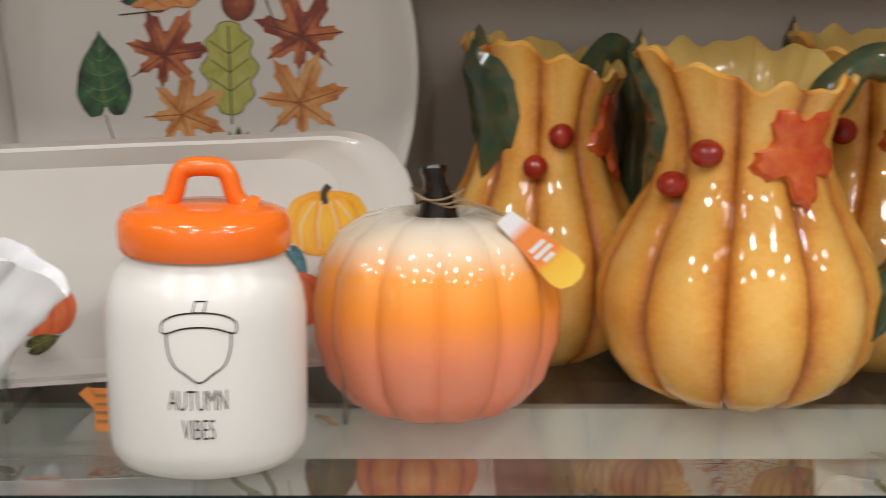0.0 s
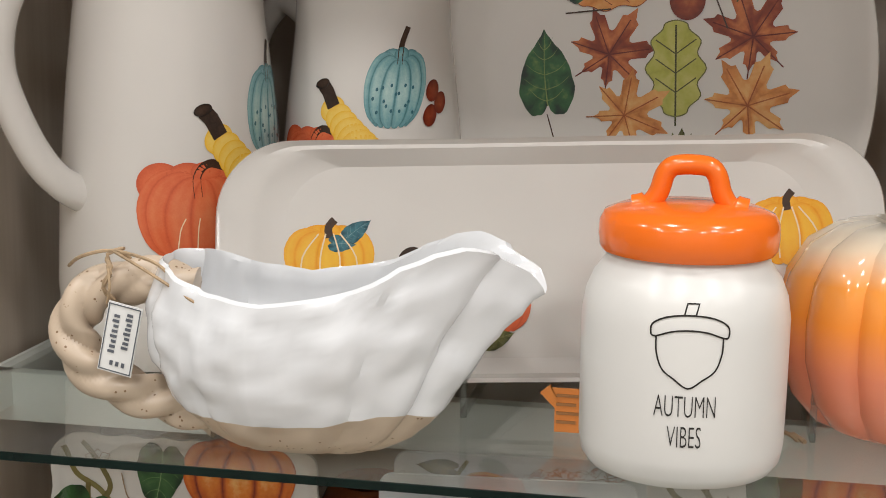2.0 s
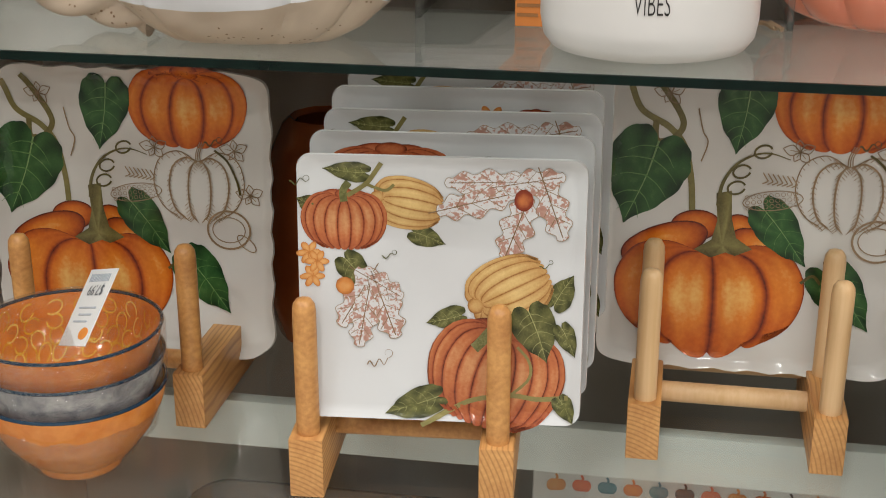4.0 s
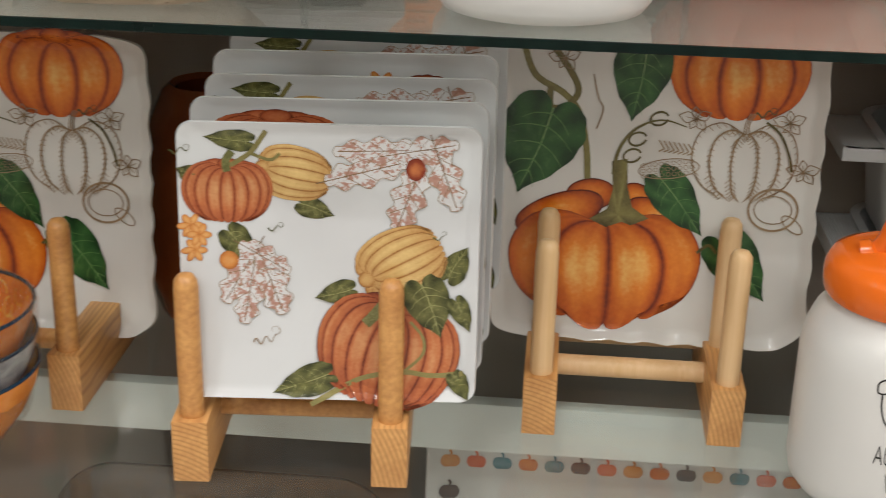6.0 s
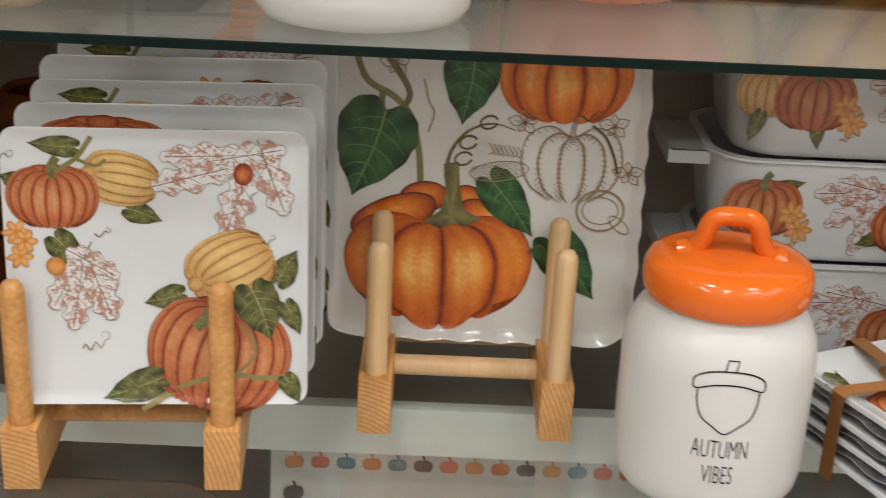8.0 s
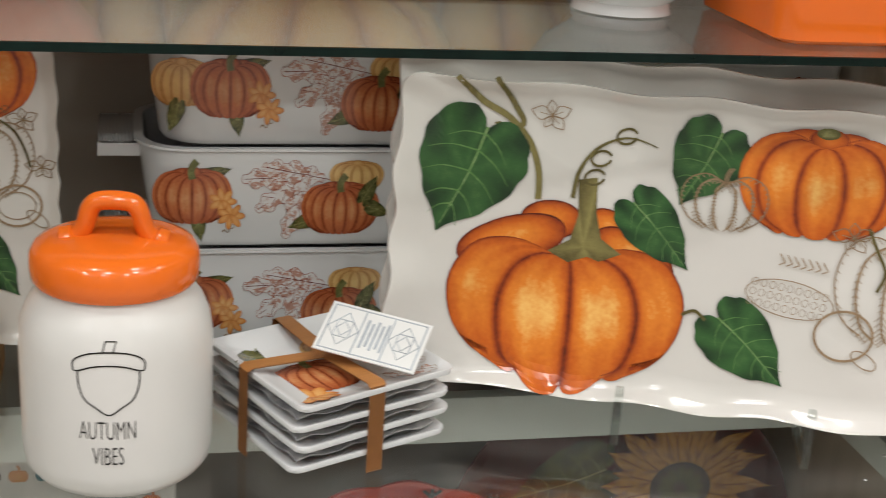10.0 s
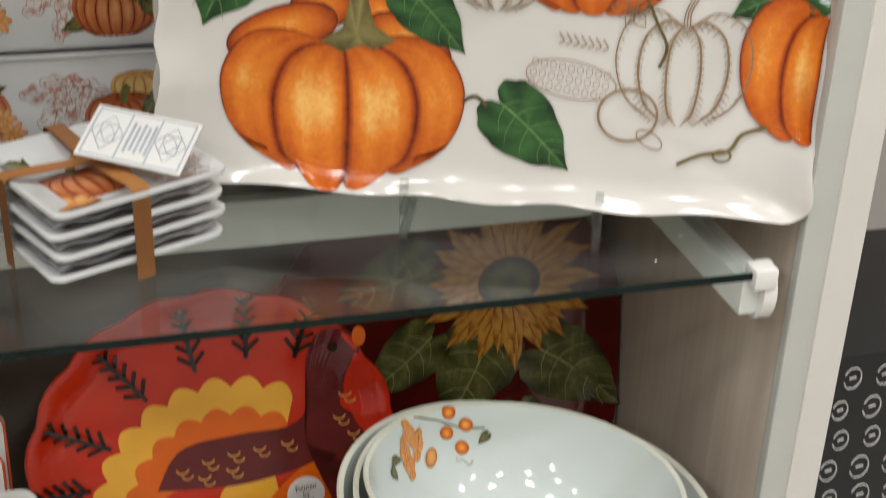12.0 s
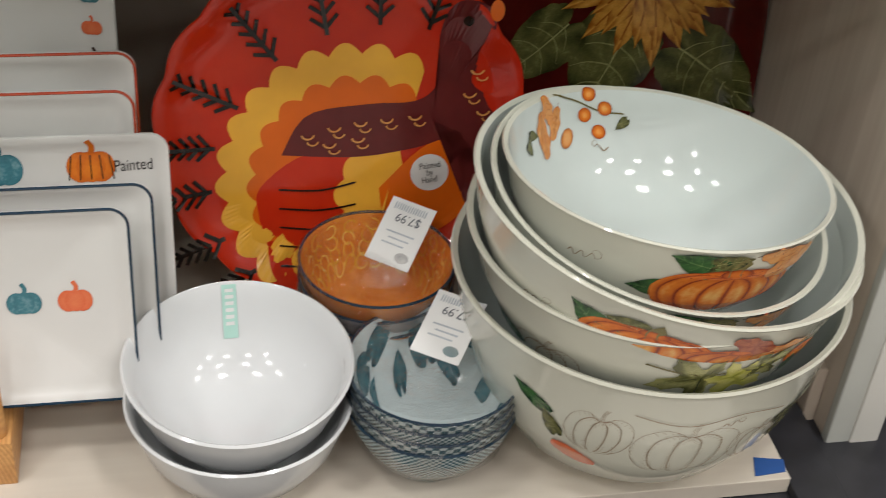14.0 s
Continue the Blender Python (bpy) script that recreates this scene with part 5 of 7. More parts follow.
def flower_sketch(p, cx, cy, r):
    p.begin()
    for k, ln in enumerate((1.0, 0.8, 1.1, 0.7, 0.9)):
        a = radians(k * 72 + 25)
        c, s = math.cos(a) * r * ln, math.sin(a) * r * ln
        for sg in (-1, 1):
            p.stroke(P_SEPIA, [(cx, cy), (cx + 0.5 * c - sg * 0.32 * s, cy + 0.5 * s + sg * 0.32 * c), (cx + c, cy + s)], 0.0007, 0.3, 8)
        p.stroke(P_SEPIA, [(cx, cy), (cx + 0.6 * c, cy + 0.6 * s)], 0.0005, 0.5)
    p.end()


def corn_sketch(p, cx, cy, l, w, rot):
    r = radians(rot)
    p.begin()
    p.outline_oval(P_SEPIA, cx, cy, l / 2, w / 2, 0.0007, rot)
    for i in range(9):
        for j in range(3):
            x, y = (-0.42 + 0.1 * i) * l, (-0.28 + 0.28 * j) * w
            p.outline_oval(P_SEPIA, cx + x * math.cos(r) - y * math.sin(r), cy + x * math.sin(r) + y * math.cos(r), l * 0.035, w * 0.1, 0.0004, rot)
    for i in range(7):
        x = -0.1 * l + i * 0.08 * l
        for sg in (-1, 1):
            p.stroke(P_SEPIA, [(cx + x, cy + w * (1.0 - 0.02 * i)), (cx + x - 0.004, cy + w * (1.0 - 0.02 * i) + sg * 0.004 + 0.002)], 0.0009, 0.5)
    p.end()


square_platter(stand(0.078, 0.235, 1.042, 0, 5), "ivory square platter with large orange pumpkin in rack", 0.007)
square_platter(stand(-0.394, 0.235, 1.021, 0, 5), "ivory square pumpkin platter behind an orange bowl")


def plate_rack(m, label, depth=0.13, mat=None, pairs=2, pegs_y=(0.012, 0.072), dy=0.0, bar_mat=None):
    """Two blocks that run front to back with upright dowels, joined by a bar."""
    r = thing("plate_rack", label, "plate rack", m, "wooden plate racks")
    for x in (0.0, 0.126):
        blk = part("block", box_bm(x - 0.0115, x + 0.0115, dy, dy + depth, 0.0, 0.043, 0.0012), M_PINEBLOCK, r, "square pine foot block")
        for y in pegs_y:
            prof = [(0.0078, 0.043), (0.0078, 0.130), (0.0072, 0.135), (0.005, 0.1385), (0.002, 0.1395)]
            bm = lathe(prof, 20)
            bmesh.ops.translate(bm, vec=(x, y + dy, 0), verts=bm.verts)
            part("dowel", bm, mat or M_PEG, r, "upright round wooden dowel")
    for y in (dy + 0.055, dy + depth - 0.02):
        part("bar", tube([(0.010, y, 0.028), (0.118, y, 0.028)], 0.0075, 16), bar_mat or M_PEG, r, "round wooden cross bar")
    return r


plate_rack(pose(0.0060, 0.146, GLASS_LOW), "pale beech rack with dowels under a square platter")
plate_rack(pose(-0.448, 0.136, GLASS_LOW), "varnished pine rack holding a square pumpkin platter", 0.15, M_PINE, 2, (0.012, 0.128), 0.0, M_PINE)
plate_rack(pose(-0.2120, 0.056, GLASS_LOW, 0, 0, 4), "varnished pine rack holding four square plates", 0.17, M_PINE, 2, (0.012, 0.150), 0.0, M_PINE)


# ---- small square plates in the pine rack ----
def small_plate(m, design, label):
    d = Dish(rounded_rect(0.183, 0.178, 0.010), [(0, 0), (0.05, 0), (0.90, 0.0), (0.95, 0.0012), (0.985, 0.0032), (1.0, 0.0036)], 0.0045)
    t = thing("square_plate", label, "plate", m, "square plates in rack")
    part("dish", d.mesh(), M_COOL, t, "cool white square dish")
    p = Print(d.at)
    if design == "corners":
        p.leaf(P_OLIVE, -0.060, 0.078, 0.030, 0.014, 175, 5)
        p.leaf(P_OLIVE, -0.084, 0.056, 0.018, 0.014, 150, 5)
        p.leaf(P_OLIVE, -0.055, 0.012, 0.028, 0.020, -50, 5)
        p.leaf(P_OLIVE, -0.009, 0.036, 0.024, 0.015, -20, 5)
        p.pumpkin(P_CREAMPK, -0.0215, 0.058, 0.034, 0.046, 7, 0.1, 0.95, turn=80)
        p.pumpkin(P_TERRA, -0.0620, 0.046, 0.054, 0.040, 9, 0.05, 0.95, P_OLIVE)
        p.stroke(P_VINE, [(-0.060, 0.062), (-0.048, 0.070), (-0.042, 0.078), (-0.038, 0.084)], 0.003, 0.6, 12)
        p.stroke(P_VINE, [(-0.048, 0.070), (-0.036, 0.066), (-0.030, 0.070)], 0.002, 0.6, 10)
        for k in range(3):
            for j in range(6):
                a = j * 60
                cx, cy = (-0.085, 0.024) if k == 0 else ((-0.083, 0.008) if k == 1 else (-0.080, 0.018))
                p.oval(P_AMBER, cx + 0.004 * math.cos(radians(a)), cy + 0.004 * math.sin(radians(a)), 0.004, 0.0022, a, 0.3, 0.9)
        for cx, cy, l, w, rt in ((0.022, 0.060, 0.052, 0.022, 15), (0.048, 0.044, 0.044, 0.024, 250), (0.070, 0.058, 0.046, 0.022, 290), (0.030, 0.073, 0.056, 0.018, 182), (0.056, 0.074, 0.044, 0.018, 10)):
            p.oak(P_LACE, cx, cy, l, w, rt, 5, P_SEPIA)
        for cx, cy, l, w, rt in ((-0.054, -0.006, 0.046, 0.022, 240), (-0.036, -0.012, 0.044, 0.024, 290), (-0.040, 0.004, 0.036, 0.018, 330), (-0.050, -0.020, 0.040, 0.02, 260)):
            p.oak(P_LACE, cx, cy, l, w, rt, 5, P_SEPIA)
        p.oval(P_MAPLE, 0.052, 0.062, 0.006, 0.007, 0, 0.3, 0.9)
        p.oval(P_AMBER, -0.062, 0.002, 0.006, 0.006, 0, 0.2, 0.7)
        p.leaf(P_OLIVE, 0.004, -0.018, 0.026, 0.016, 195, 5)
        p.leaf(P_OLIVE, 0.078, 0.002, 0.026, 0.018, 60, 5)
        p.pumpkin(P_CREAMPK, 0.044, 0.002, 0.046, 0.056, 8, 0.1, 0.95, turn=118)
        p.pumpkin(P_TERRA, 0.036, -0.056, 0.088, 0.074, 10, 0.03, 0.95, turn=-14)
        p.leaf(P_OLIVE, 0.062, -0.026, 0.040, 0.030, -70, 6)
        p.leaf(P_OLIVE, 0.082, -0.030, 0.024, 0.014, -65, 5)
        p.stroke(P_OLIVE, [(0.034, -0.024), (0.026, -0.034), (0.022, -0.038)], 0.007, 0.6, 8)
        p.stroke(P_VINE, [(-0.012, -0.092), (0.006, -0.082), (0.022, -0.074), (0.046, -0.070), (0.064, -0.072), (0.084, -0.070)], 0.0034, 0.8, 24)
        p.stroke(P_VINE, [(0.046, -0.070), (0.058, -0.058), (0.058, -0.046), (0.050, -0.036)], 0.002, 0.8, 14)
        p.leaf(P_OLIVE, -0.016, -0.078, 0.040, 0.022, 200, 6)
        p.leaf(P_OLIVE, 0.082, -0.078, 0.020, 0.014, -60, 5)
        p.curl(P_SEPIA, -0.034, -0.052, 0.014, 0.0009, 2.2)
        p.curl(P_OLIVE, -0.030, 0.022, 0.008, 0.0009, 1.2, 2)
        p.curl(P_OLIVE, 0.070, 0.018, 0.007, 0.0009, 1.2, 1)
        p.curl(P_OLIVE, -0.086, 0.070, 0.010, 0.0008, 1.6, 1)
    elif design == "left":
        p.pumpkin(P_TERRA, -0.040, 0.056, 0.088, 0.050, 9, 0.05, 0.9)
        p.leaf(P_OLIVE, -0.084, 0.064, 0.020, 0.018, 170, 5)
        p.leaf(P_OLIVE, 0.026, 0.066, 0.044, 0.018, 10, 6)
        p.leaf(P_OLIVE, 0.012, 0.060, 0.024, 0.014, -30, 6)
        p.stroke(P_VINE, [(-0.010, 0.056), (0.004, 0.066), (0.014, 0.072)], 0.003, 0.6, 8)
        p.pumpkin(P_TERRA, 0.066, -0.060, 0.040, 0.060, 7, 0.05, 0.9)
        p.leaf(P_OLIVE, 0.080, -0.02, 0.024, 0.016, 60, 6)
    else:
        p.pumpkin(P_TERRA, 0.046, 0.058, 0.044, 0.034, 7, 0.0, 0.7)
        p.leaf(P_OLIVE, 0.074, 0.064, 0.024, 0.014, 30, 5)
        for j in range(6):
            p.oval(P_AMBER, 0.016 + 0.006 * math.cos(j), 0.066 + 0.006 * math.sin(j), 0.006, 0.003, j * 60, 0.3, 0.8)
        p.curl(P_SEPIA, -0.016, 0.066, 0.010, 0.0009, 1.6)
        p.pumpkin(P_TERRA, 0.066, -0.060, 0.040, 0.060, 7, 0.05, 0.9)
    p.finish(t, PRINT_NAMES)
    return t


for k, (x, y, z, des, txt) in enumerate(((-0.127, 0.088, 1.033, "corners", "white square plate with pumpkins in two corners"), (-0.125, 0.114, 1.041, "left", "white square plate with a terracotta pumpkin edge"), (-0.122, 0.140, 1.049, "corners", "white square pumpkin plate in the pine rack"), (-0.123, 0.166, 1.058, "right", "white square plate showing a dark pumpkin edge"), (-0.118, 0.192, 1.066, "corners", "white square pumpkin plate at the rack's back"))):
    small_plate(stand(x, y, z, 5, 4), des, txt)

pot = thing("russet_pot", "russet brown glazed pot standing behind the plates", "pot", pose(-0.262, 0.325, GLASS_LOW))
part("body", lathe([(0.03, 0), (0.045, 0.003), (0.056, 0.04), (0.058, 0.10), (0.052, 0.15), (0.036, 0.185), (0.030, 0.19), (0.026, 0.186), (0.045, 0.14), (0.05, 0.05)], 48, 10, 0.03), M_BROWNPOT, pot)


# ---- bowls wrapped in film with price tags ----
def wrapped_bowls(m, label, rim_r, count, step, inside, outside, tag_pose, group, art=None):
    w = thing("bowl_set", label, "bowls", m, group)
    h = rim_r * 0.95
    prof = [(rim_r * 0.42, 0.0), (rim_r * 0.45, 0.0), (rim_r * 0.46, 0.005), (rim_r * 0.64, h * 0.22), (rim_r * 0.84, h * 0.52), (rim_r * 0.955, h * 0.80), (rim_r, h)]
    inner = [(rim_r * 0.965, h - 0.001), (rim_r * 0.90, h * 0.78), (rim_r * 0.78, h * 0.52), (rim_r * 0.56, h * 0.22), (rim_r * 0.3, h * 0.12)]
    for k in range(count):
        o = outside[k % len(outside)]
        bm = lathe(prof + inner, 56, inner_from=len(prof) - 1, mats=(0, 1))
        bmesh.ops.translate(bm, vec=(0, 0, k * step), verts=bm.verts)
        b = part("bowl", bm, [o, inside], w, "patterned small bowl")
        rim = bmesh.new()
        tube([(rim_r * 0.985 * math.cos(a), rim_r * 0.985 * math.sin(a), h + k * step) for a in (2 * math.pi * i / 56 for i in range(57))], 0.0013, 6, True, rim)
        part("rim", rim, M_NAVYLINE, b, "dark painted rim")
    top = (count - 1) * step + h
    if art:
        rd = profile_reader([(r, z + (count - 1) * step) for r, z in reversed(inner)])
        p = Print(wrap(rd, 90, 0.0006, True))
        art(p, (count - 1) * step, h)
        p.finish(w, PRINT_NAMES)
    film = lathe([(rim_r * 0.5, -0.0 + 0.001), (rim_r * 0.88, h * 0.5), (rim_r * 1.02, h + step * 0.5), (rim_r * 1.025, top), (rim_r * 0.96, top + 0.004), (rim_r * 0.6, top - 0.001), (rim_r * 0.2, top + 0.002)], 56)
    for v in film.verts:
        v.co += Vector((noise.noise(v.co * 60), noise.noise(v.co * 60 + Vector((9, 0, 0))), noise.noise(v.co * 50 + Vector((0, 7, 0))))) * 0.0016
    f = part("film", film, M_FILM, w, "crinkled clear shrink film")
    tg = part("price_tag", box_bm(-0.016, 0.016, -0.0225, 0.0225, 0, 0.0006, 0.0), M_CARD, w, "white price tag")
    tg.matrix_basis = tag_pose @ Matrix.Scale(1.25, 4)
    at = lambda u, v, hh=0.0: Vector((u, v, 0.0007 + hh))
    lettering("$7.99", 0.0085, lambda u, v, hh: at(u + 0.001, v + 0.010, hh), M_CARD_INK, tg, "price", 0.95, 0, 180)
    pr = bmesh.new()
    for i in range(14):
        box_bm(-0.012 + i * 0.0017, -0.0112 + i * 0.0017, 0.0150, 0.0195, 0.0006, 0.0009, 0, pr)
    for k in range(3):
        box_bm(-0.010 + 0.003 * (k % 2), 0.010 - 0.002 * k, -0.001 - 0.004 * k, 0.0 - 0.004 * k, 0.0006, 0.0009, 0, pr)
    part("barcode", pr, M_CARD_GREY, tg, "grey print bars", False)
    pr = bmesh.new()
    ring_surface(pr, [[Vector((0.008 + 0.005 * math.cos(a), -0.0155 + 0.0035 * math.sin(a), z)) for a in (2 * math.pi * i / 16 for i in range(16))] for z in (0.0006, 0.0009)], False, True)
    part("picture", pr, outside[0], tg, "", False)
    return w


def orange_art(p, z, h):
    for k in range(60):
        row = k % 4
        u = -0.150 + 0.005 * k
        p.outline_oval(P_GOLD, u * (0.55 + 0.15 * row), z + h * (0.40 + 0.15 * row), 0.0058, 0.0046, 0.0012, 40 * k, 20, 300, 0.35 + 0.3 * (k % 3))


wrapped_bowls(pose(-0.382, 0.078, GLASS_LOW), "orange patterned bowls wrapped in clear film with tag", 0.0640, 3, 0.021, M_ORANGEBOWL, [M_ORANGEBOWL, M_GREYBOWL], pose(0.020, -0.006, 0.120, 50, -18, -38), "wrapped bowl sets", orange_art)


# ---- baking dishes ----
def baking_dish(m, label, w=0.25, dpt=0.13, h=0.062, du=0.0):
    b = thing("baking_dish", label, "baking dish", m, "stacked baking dishes")
    def ring(k, z, inset=0.0):
        pts = rounded_rect(0.22, 0.11, 0.03)
        sx, sy = (w - 0.024 * (1 - k) - inset) / 0.22, (dpt - 0.018 * (1 - k) - inset) / 0.11
        return [Vector((x * sx, y * sy, z)) for x, y in pts]
    rings = [ring(0, 0.0), ring(0.2, 0.004), ring(0.7, h * 0.6), ring(1.0, h - 0.003), ring(1.25, h - 0.002), ring(1.25, h), ring(0.9, h, 0.006), ring(0.6, h * 0.5, 0.012), ring(0.1, 0.006, 0.016)]
    bm = bmesh.new()
    ring_surface(bm, rings, True, True)
    part("body", bm, M_COOL, b, "white glazed dish with printed sides")
    for sg in (-1, 1):
        x0, x1 = (-w / 2 - 0.030, -w / 2 + 0.002) if sg < 0 else (w / 2 - 0.002, w / 2 + 0.030)
        lug = bmesh.new()
        ridge = [(x0 + (x1 - x0) * k / 24, h - 0.004 + 0.0016 * math.sin(math.pi * k / 2) ** 2) for k in range(25)]
        outl = ridge + [(x1, h - 0.014), (x0, h - 0.014)]
        ring_surface(lug, [[Vector((x, y * dpt, z)) for x, z in outl] for y in (-0.30, -0.29, 0.29, 0.30)], True, True)
        part("lug", lug, M_COOL, b, "ribbed white lug handle")
    def at(u, v, hh=0.0):
        u, v = 0.010 + du + u * 1.28, h * 0.5 + (v - 0.033) * 1.5
        return Vector((u, -dpt / 2 + float(np.interp(v, (0.0, 0.004, h * 0.6, h - 0.003), (0.009, 0.0072, 0.0027, 0.0))) - 0.0005 - hh, v))
    p = Print(at)
    if du > 0.02:
        p.pumpkin(P_CREAMPK, -0.122, 0.037, 0.034, 0.025, 8, 0.05, 0.9)
        p.leaf(P_OLIVE, -0.126, 0.020, 0.018, 0.010, 250, 5)
    p.leaf(P_OLIVE, -0.082, 0.046, 0.022, 0.009, 15, 5)
    p.leaf(P_OLIVE, -0.090, 0.018, 0.018, 0.010, 280, 5)
    p.pumpkin(P_TERRA, -0.094, 0.034, 0.046, 0.031, 8, 0.03, 0.9, P_OLIVE)
    for cx, cy in ((-0.076, 0.031), (-0.071, 0.023)):
        for j in range(7):
            p.oval(P_AMBER, cx + 0.0042 * math.cos(j * 0.9), cy + 0.0034 * math.sin(j * 0.9), 0.0044, 0.0020, j * 52, 0.3, 0.9)
    p.curl(P_SEPIA, -0.070, 0.014, 0.006, 0.0007, 1.4)
    for cx, cy, rt in ((-0.046, 0.044, 182), (-0.040, 0.036, 212), (-0.034, 0.047, 170), (-0.032, 0.028, 250)):
        p.oak(P_LACE, cx, cy, 0.038, 0.014, rt, 5, P_MAPLE)
    p.leaf(P_OLIVE, -0.026, 0.020, 0.022, 0.010, 200, 5)
    p.pumpkin(P_CREAMPK, 0.004, 0.045, 0.033, 0.017, 7, 0.1, 0.9)
    p.pumpkin(P_TERRA, -0.005, 0.027, 0.047, 0.030, 9, 0.03, 0.9, P_OLIVE)
    p.leaf(P_OLIVE, 0.012, 0.037, 0.018, 0.010, 60, 5)
    p.leaf(P_OLIVE, 0.018, 0.026, 0.016, 0.009, -20, 5)
    p.finish(b, PRINT_NAMES)
    return b


for z, x, h, du in ((0.0, 0.384, 0.0935, 0.014), (0.0945, 0.382, 0.0805, 0.014), (0.176, 0.388, 0.085, 0.036)):
    baking_dish(pose(x, 0.335, GLASS_LOW + z), "white baking dish with printed pumpkins in a stack", 0.272, 0.14, h, du)
oval = thing("oval_baker", "white oval baker with printed pumpkins behind the platter", "baking dish", pose(0.690, 0.330, GLASS_LOW + 0.001))
prof = [(0.10, 0.0), (0.112, 0.002), (0.126, 0.05), (0.136, 0.12), (0.142, 0.20), (0.146, 0.246)]
part("body", lathe(prof + [(0.142, 0.248), (0.134, 0.2), (0.12, 0.05), (0.06, 0.008)], 72, 0, 0, 0.56), M_COOL, oval)
rd_o = profile_reader(prof)
def oval_at(u, v, h=0.0):
    a = radians(-90) + u / rd_o(v)
    return Vector(((rd_o(v) + 0.0006 + h) * math.cos(a), (rd_o(v) * 0.56 + 0.0008 + h) * math.sin(a), v))
p = Print(oval_at)
for cx in (-0.13, -0.02, 0.09):
    p.pumpkin(P_TERRA, cx - 0.01, 0.218, 0.044, 0.036, 8, 0.05, 0.9)
    p.leaf(P_OLIVE, cx + 0.018, 0.212, 0.026, 0.014, 10, 5)
    p.oak(P_LACE, cx + 0.040, 0.214, 0.04, 0.02, 160, 5, P_SEPIA)
    p.pumpkin(P_CREAMPK, cx + 0.060, 0.216, 0.03, 0.026, 7, 0.1, 0.9)
p.finish(oval, PRINT_NAMES)


# ---- stack of small plates tied with ribbon ----
def tied_plates(m):
    s = thing("plate_stack", "four small square plates tied with tan ribbon", "plates", m)
    d = Dish(rounded_rect(0.122, 0.122, 0.008), [(0, 0), (0.05, 0), (0.62, 0.0), (0.72, 0.002), (0.90, 0.006), (0.98, 0.0085), (1.0, 0.0085)], 0.0042)
    for k in range(4):
        z = 0.006 + k * 0.0148
        pl = part("plate", d.mesh(), M_COOL, s, "small white square plate")
        pl.matrix_basis = pose(0.0015 * (k % 2), -0.001 * k, z, 0, 0, 2 * (k % 2))
        if k < 3:
            card = bmesh.new()
            for j in range(2):
                n = 40
                row = []
                for sd in range(4):
                    for i in range(10):
                        t = -0.054 + 0.0108 * i
                        x, y = ((t, -0.054), (0.054, t), (-t, 0.054), (-0.054, -t))[sd]
                        row.append(Vector((x, y, 0.0095 + 0.0016 * math.sin(i * 1.9 + sd) + 0.0008 * j)))
                if j == 0:
                    first = row
            ring_surface(card, [first, row], True, True)
            c = part("cardboard", card, M_GREYBOWL, s, "wavy grey cardboard spacer")
            c.matrix_basis = pose(0, 0, z)
    p = Print(lambda u, v, h=0.0: d.at(u, v, h) + Vector((0, -0.003, 0.0504)))
    p.leaf(P_OLIVE, -0.040, 0.034, 0.03, 0.02, 60, 5)
    p.pumpkin(P_TERRA, -0.014, -0.012, 0.062, 0.046, 9, 0.05, 0.9, P_OLIVE)
    p.pumpkin(P_CREAMPK, 0.020, 0.024, 0.05, 0.036, 8, 0.1, 0.9)
    for j in range(8):
        p.oval(P_AMBER, -0.036 + 0.010 * math.cos(j * 0.8), -0.040 + 0.008 * math.sin(j * 0.8), 0.009, 0.005, j * 45, 0.3, 0.9)
    for cx, cy, rt in ((0.046, -0.020, 300), (0.040, -0.040, 330), (0.05, 0.0, 20)):
        p.oak(P_LACE, cx, cy, 0.036, 0.016, rt, 5, P_SEPIA)
    p.curl(P_OLIVE, -0.05, 0.016, 0.012, 0.001, 1.4)
    p.finish(s, PRINT_NAMES)
    top = 0.062
    for axis in (0, 1):
        bm = bmesh.new()
        w = 0.0062
        path = [(-0.0635, -0.0015), (-0.0635, top - 0.002), (-0.060, top), (0.0, top - 0.004), (0.060, top), (0.0635, top - 0.002), (0.0635, -0.0015)]
        rows = []
        for t, z in path:
            a, b2 = (Vector((t, -w, z)), Vector((t, w, z))) if axis == 0 else (Vector((-w, t, z)), Vector((w, t, z)))
            rows.append((a, b2))
        for dz in (0, 0.0006):
            vs = [(bm.verts.new(a + Vector((0, 0, dz))), bm.verts.new(b2 + Vector((0, 0, dz)))) for a, b2 in rows]
            for (a, b2), (c, d2) in zip(vs, vs[1:]):
                bm.faces.new((a, b2, d2, c))
        part("ribbon", bm, M_RIBBON, s, "tan ribbon band")
    for rot, ln in ((25, 0.060), (-62, 0.066)):
        bm = bmesh.new()
        pts = curve_points([(0, 0, top), (ln * 0.5, 0, top + 0.006), (ln, 0, top + 0.001)], 12)
        vs = [(bm.verts.new(q + Vector((0, -0.0058, 0))), bm.verts.new(q + Vector((0, 0.0058, 0)))) for q in pts]
        for (a, b2), (c, d2) in zip(vs, vs[1:]):
            bm.faces.new((a, b2, d2, c))
        r = part("ribbon_tail", bm, M_RIBBON, s, "loose ribbon end")
        r.matrix_basis = pose(0, 0, 0.002, 0, 0, rot)
    tg = part("tag", box_bm(-0.030, 0.030, -0.019, 0.019, 0, 0.0008), M_CARD, s, "white card tag with blue-grey line print")
    tg.matrix_basis = pose(0.020, -0.026, top + 0.014, 24, 6, -50) @ Matrix.Scale(1.18, 4)
    pr = bmesh.new()
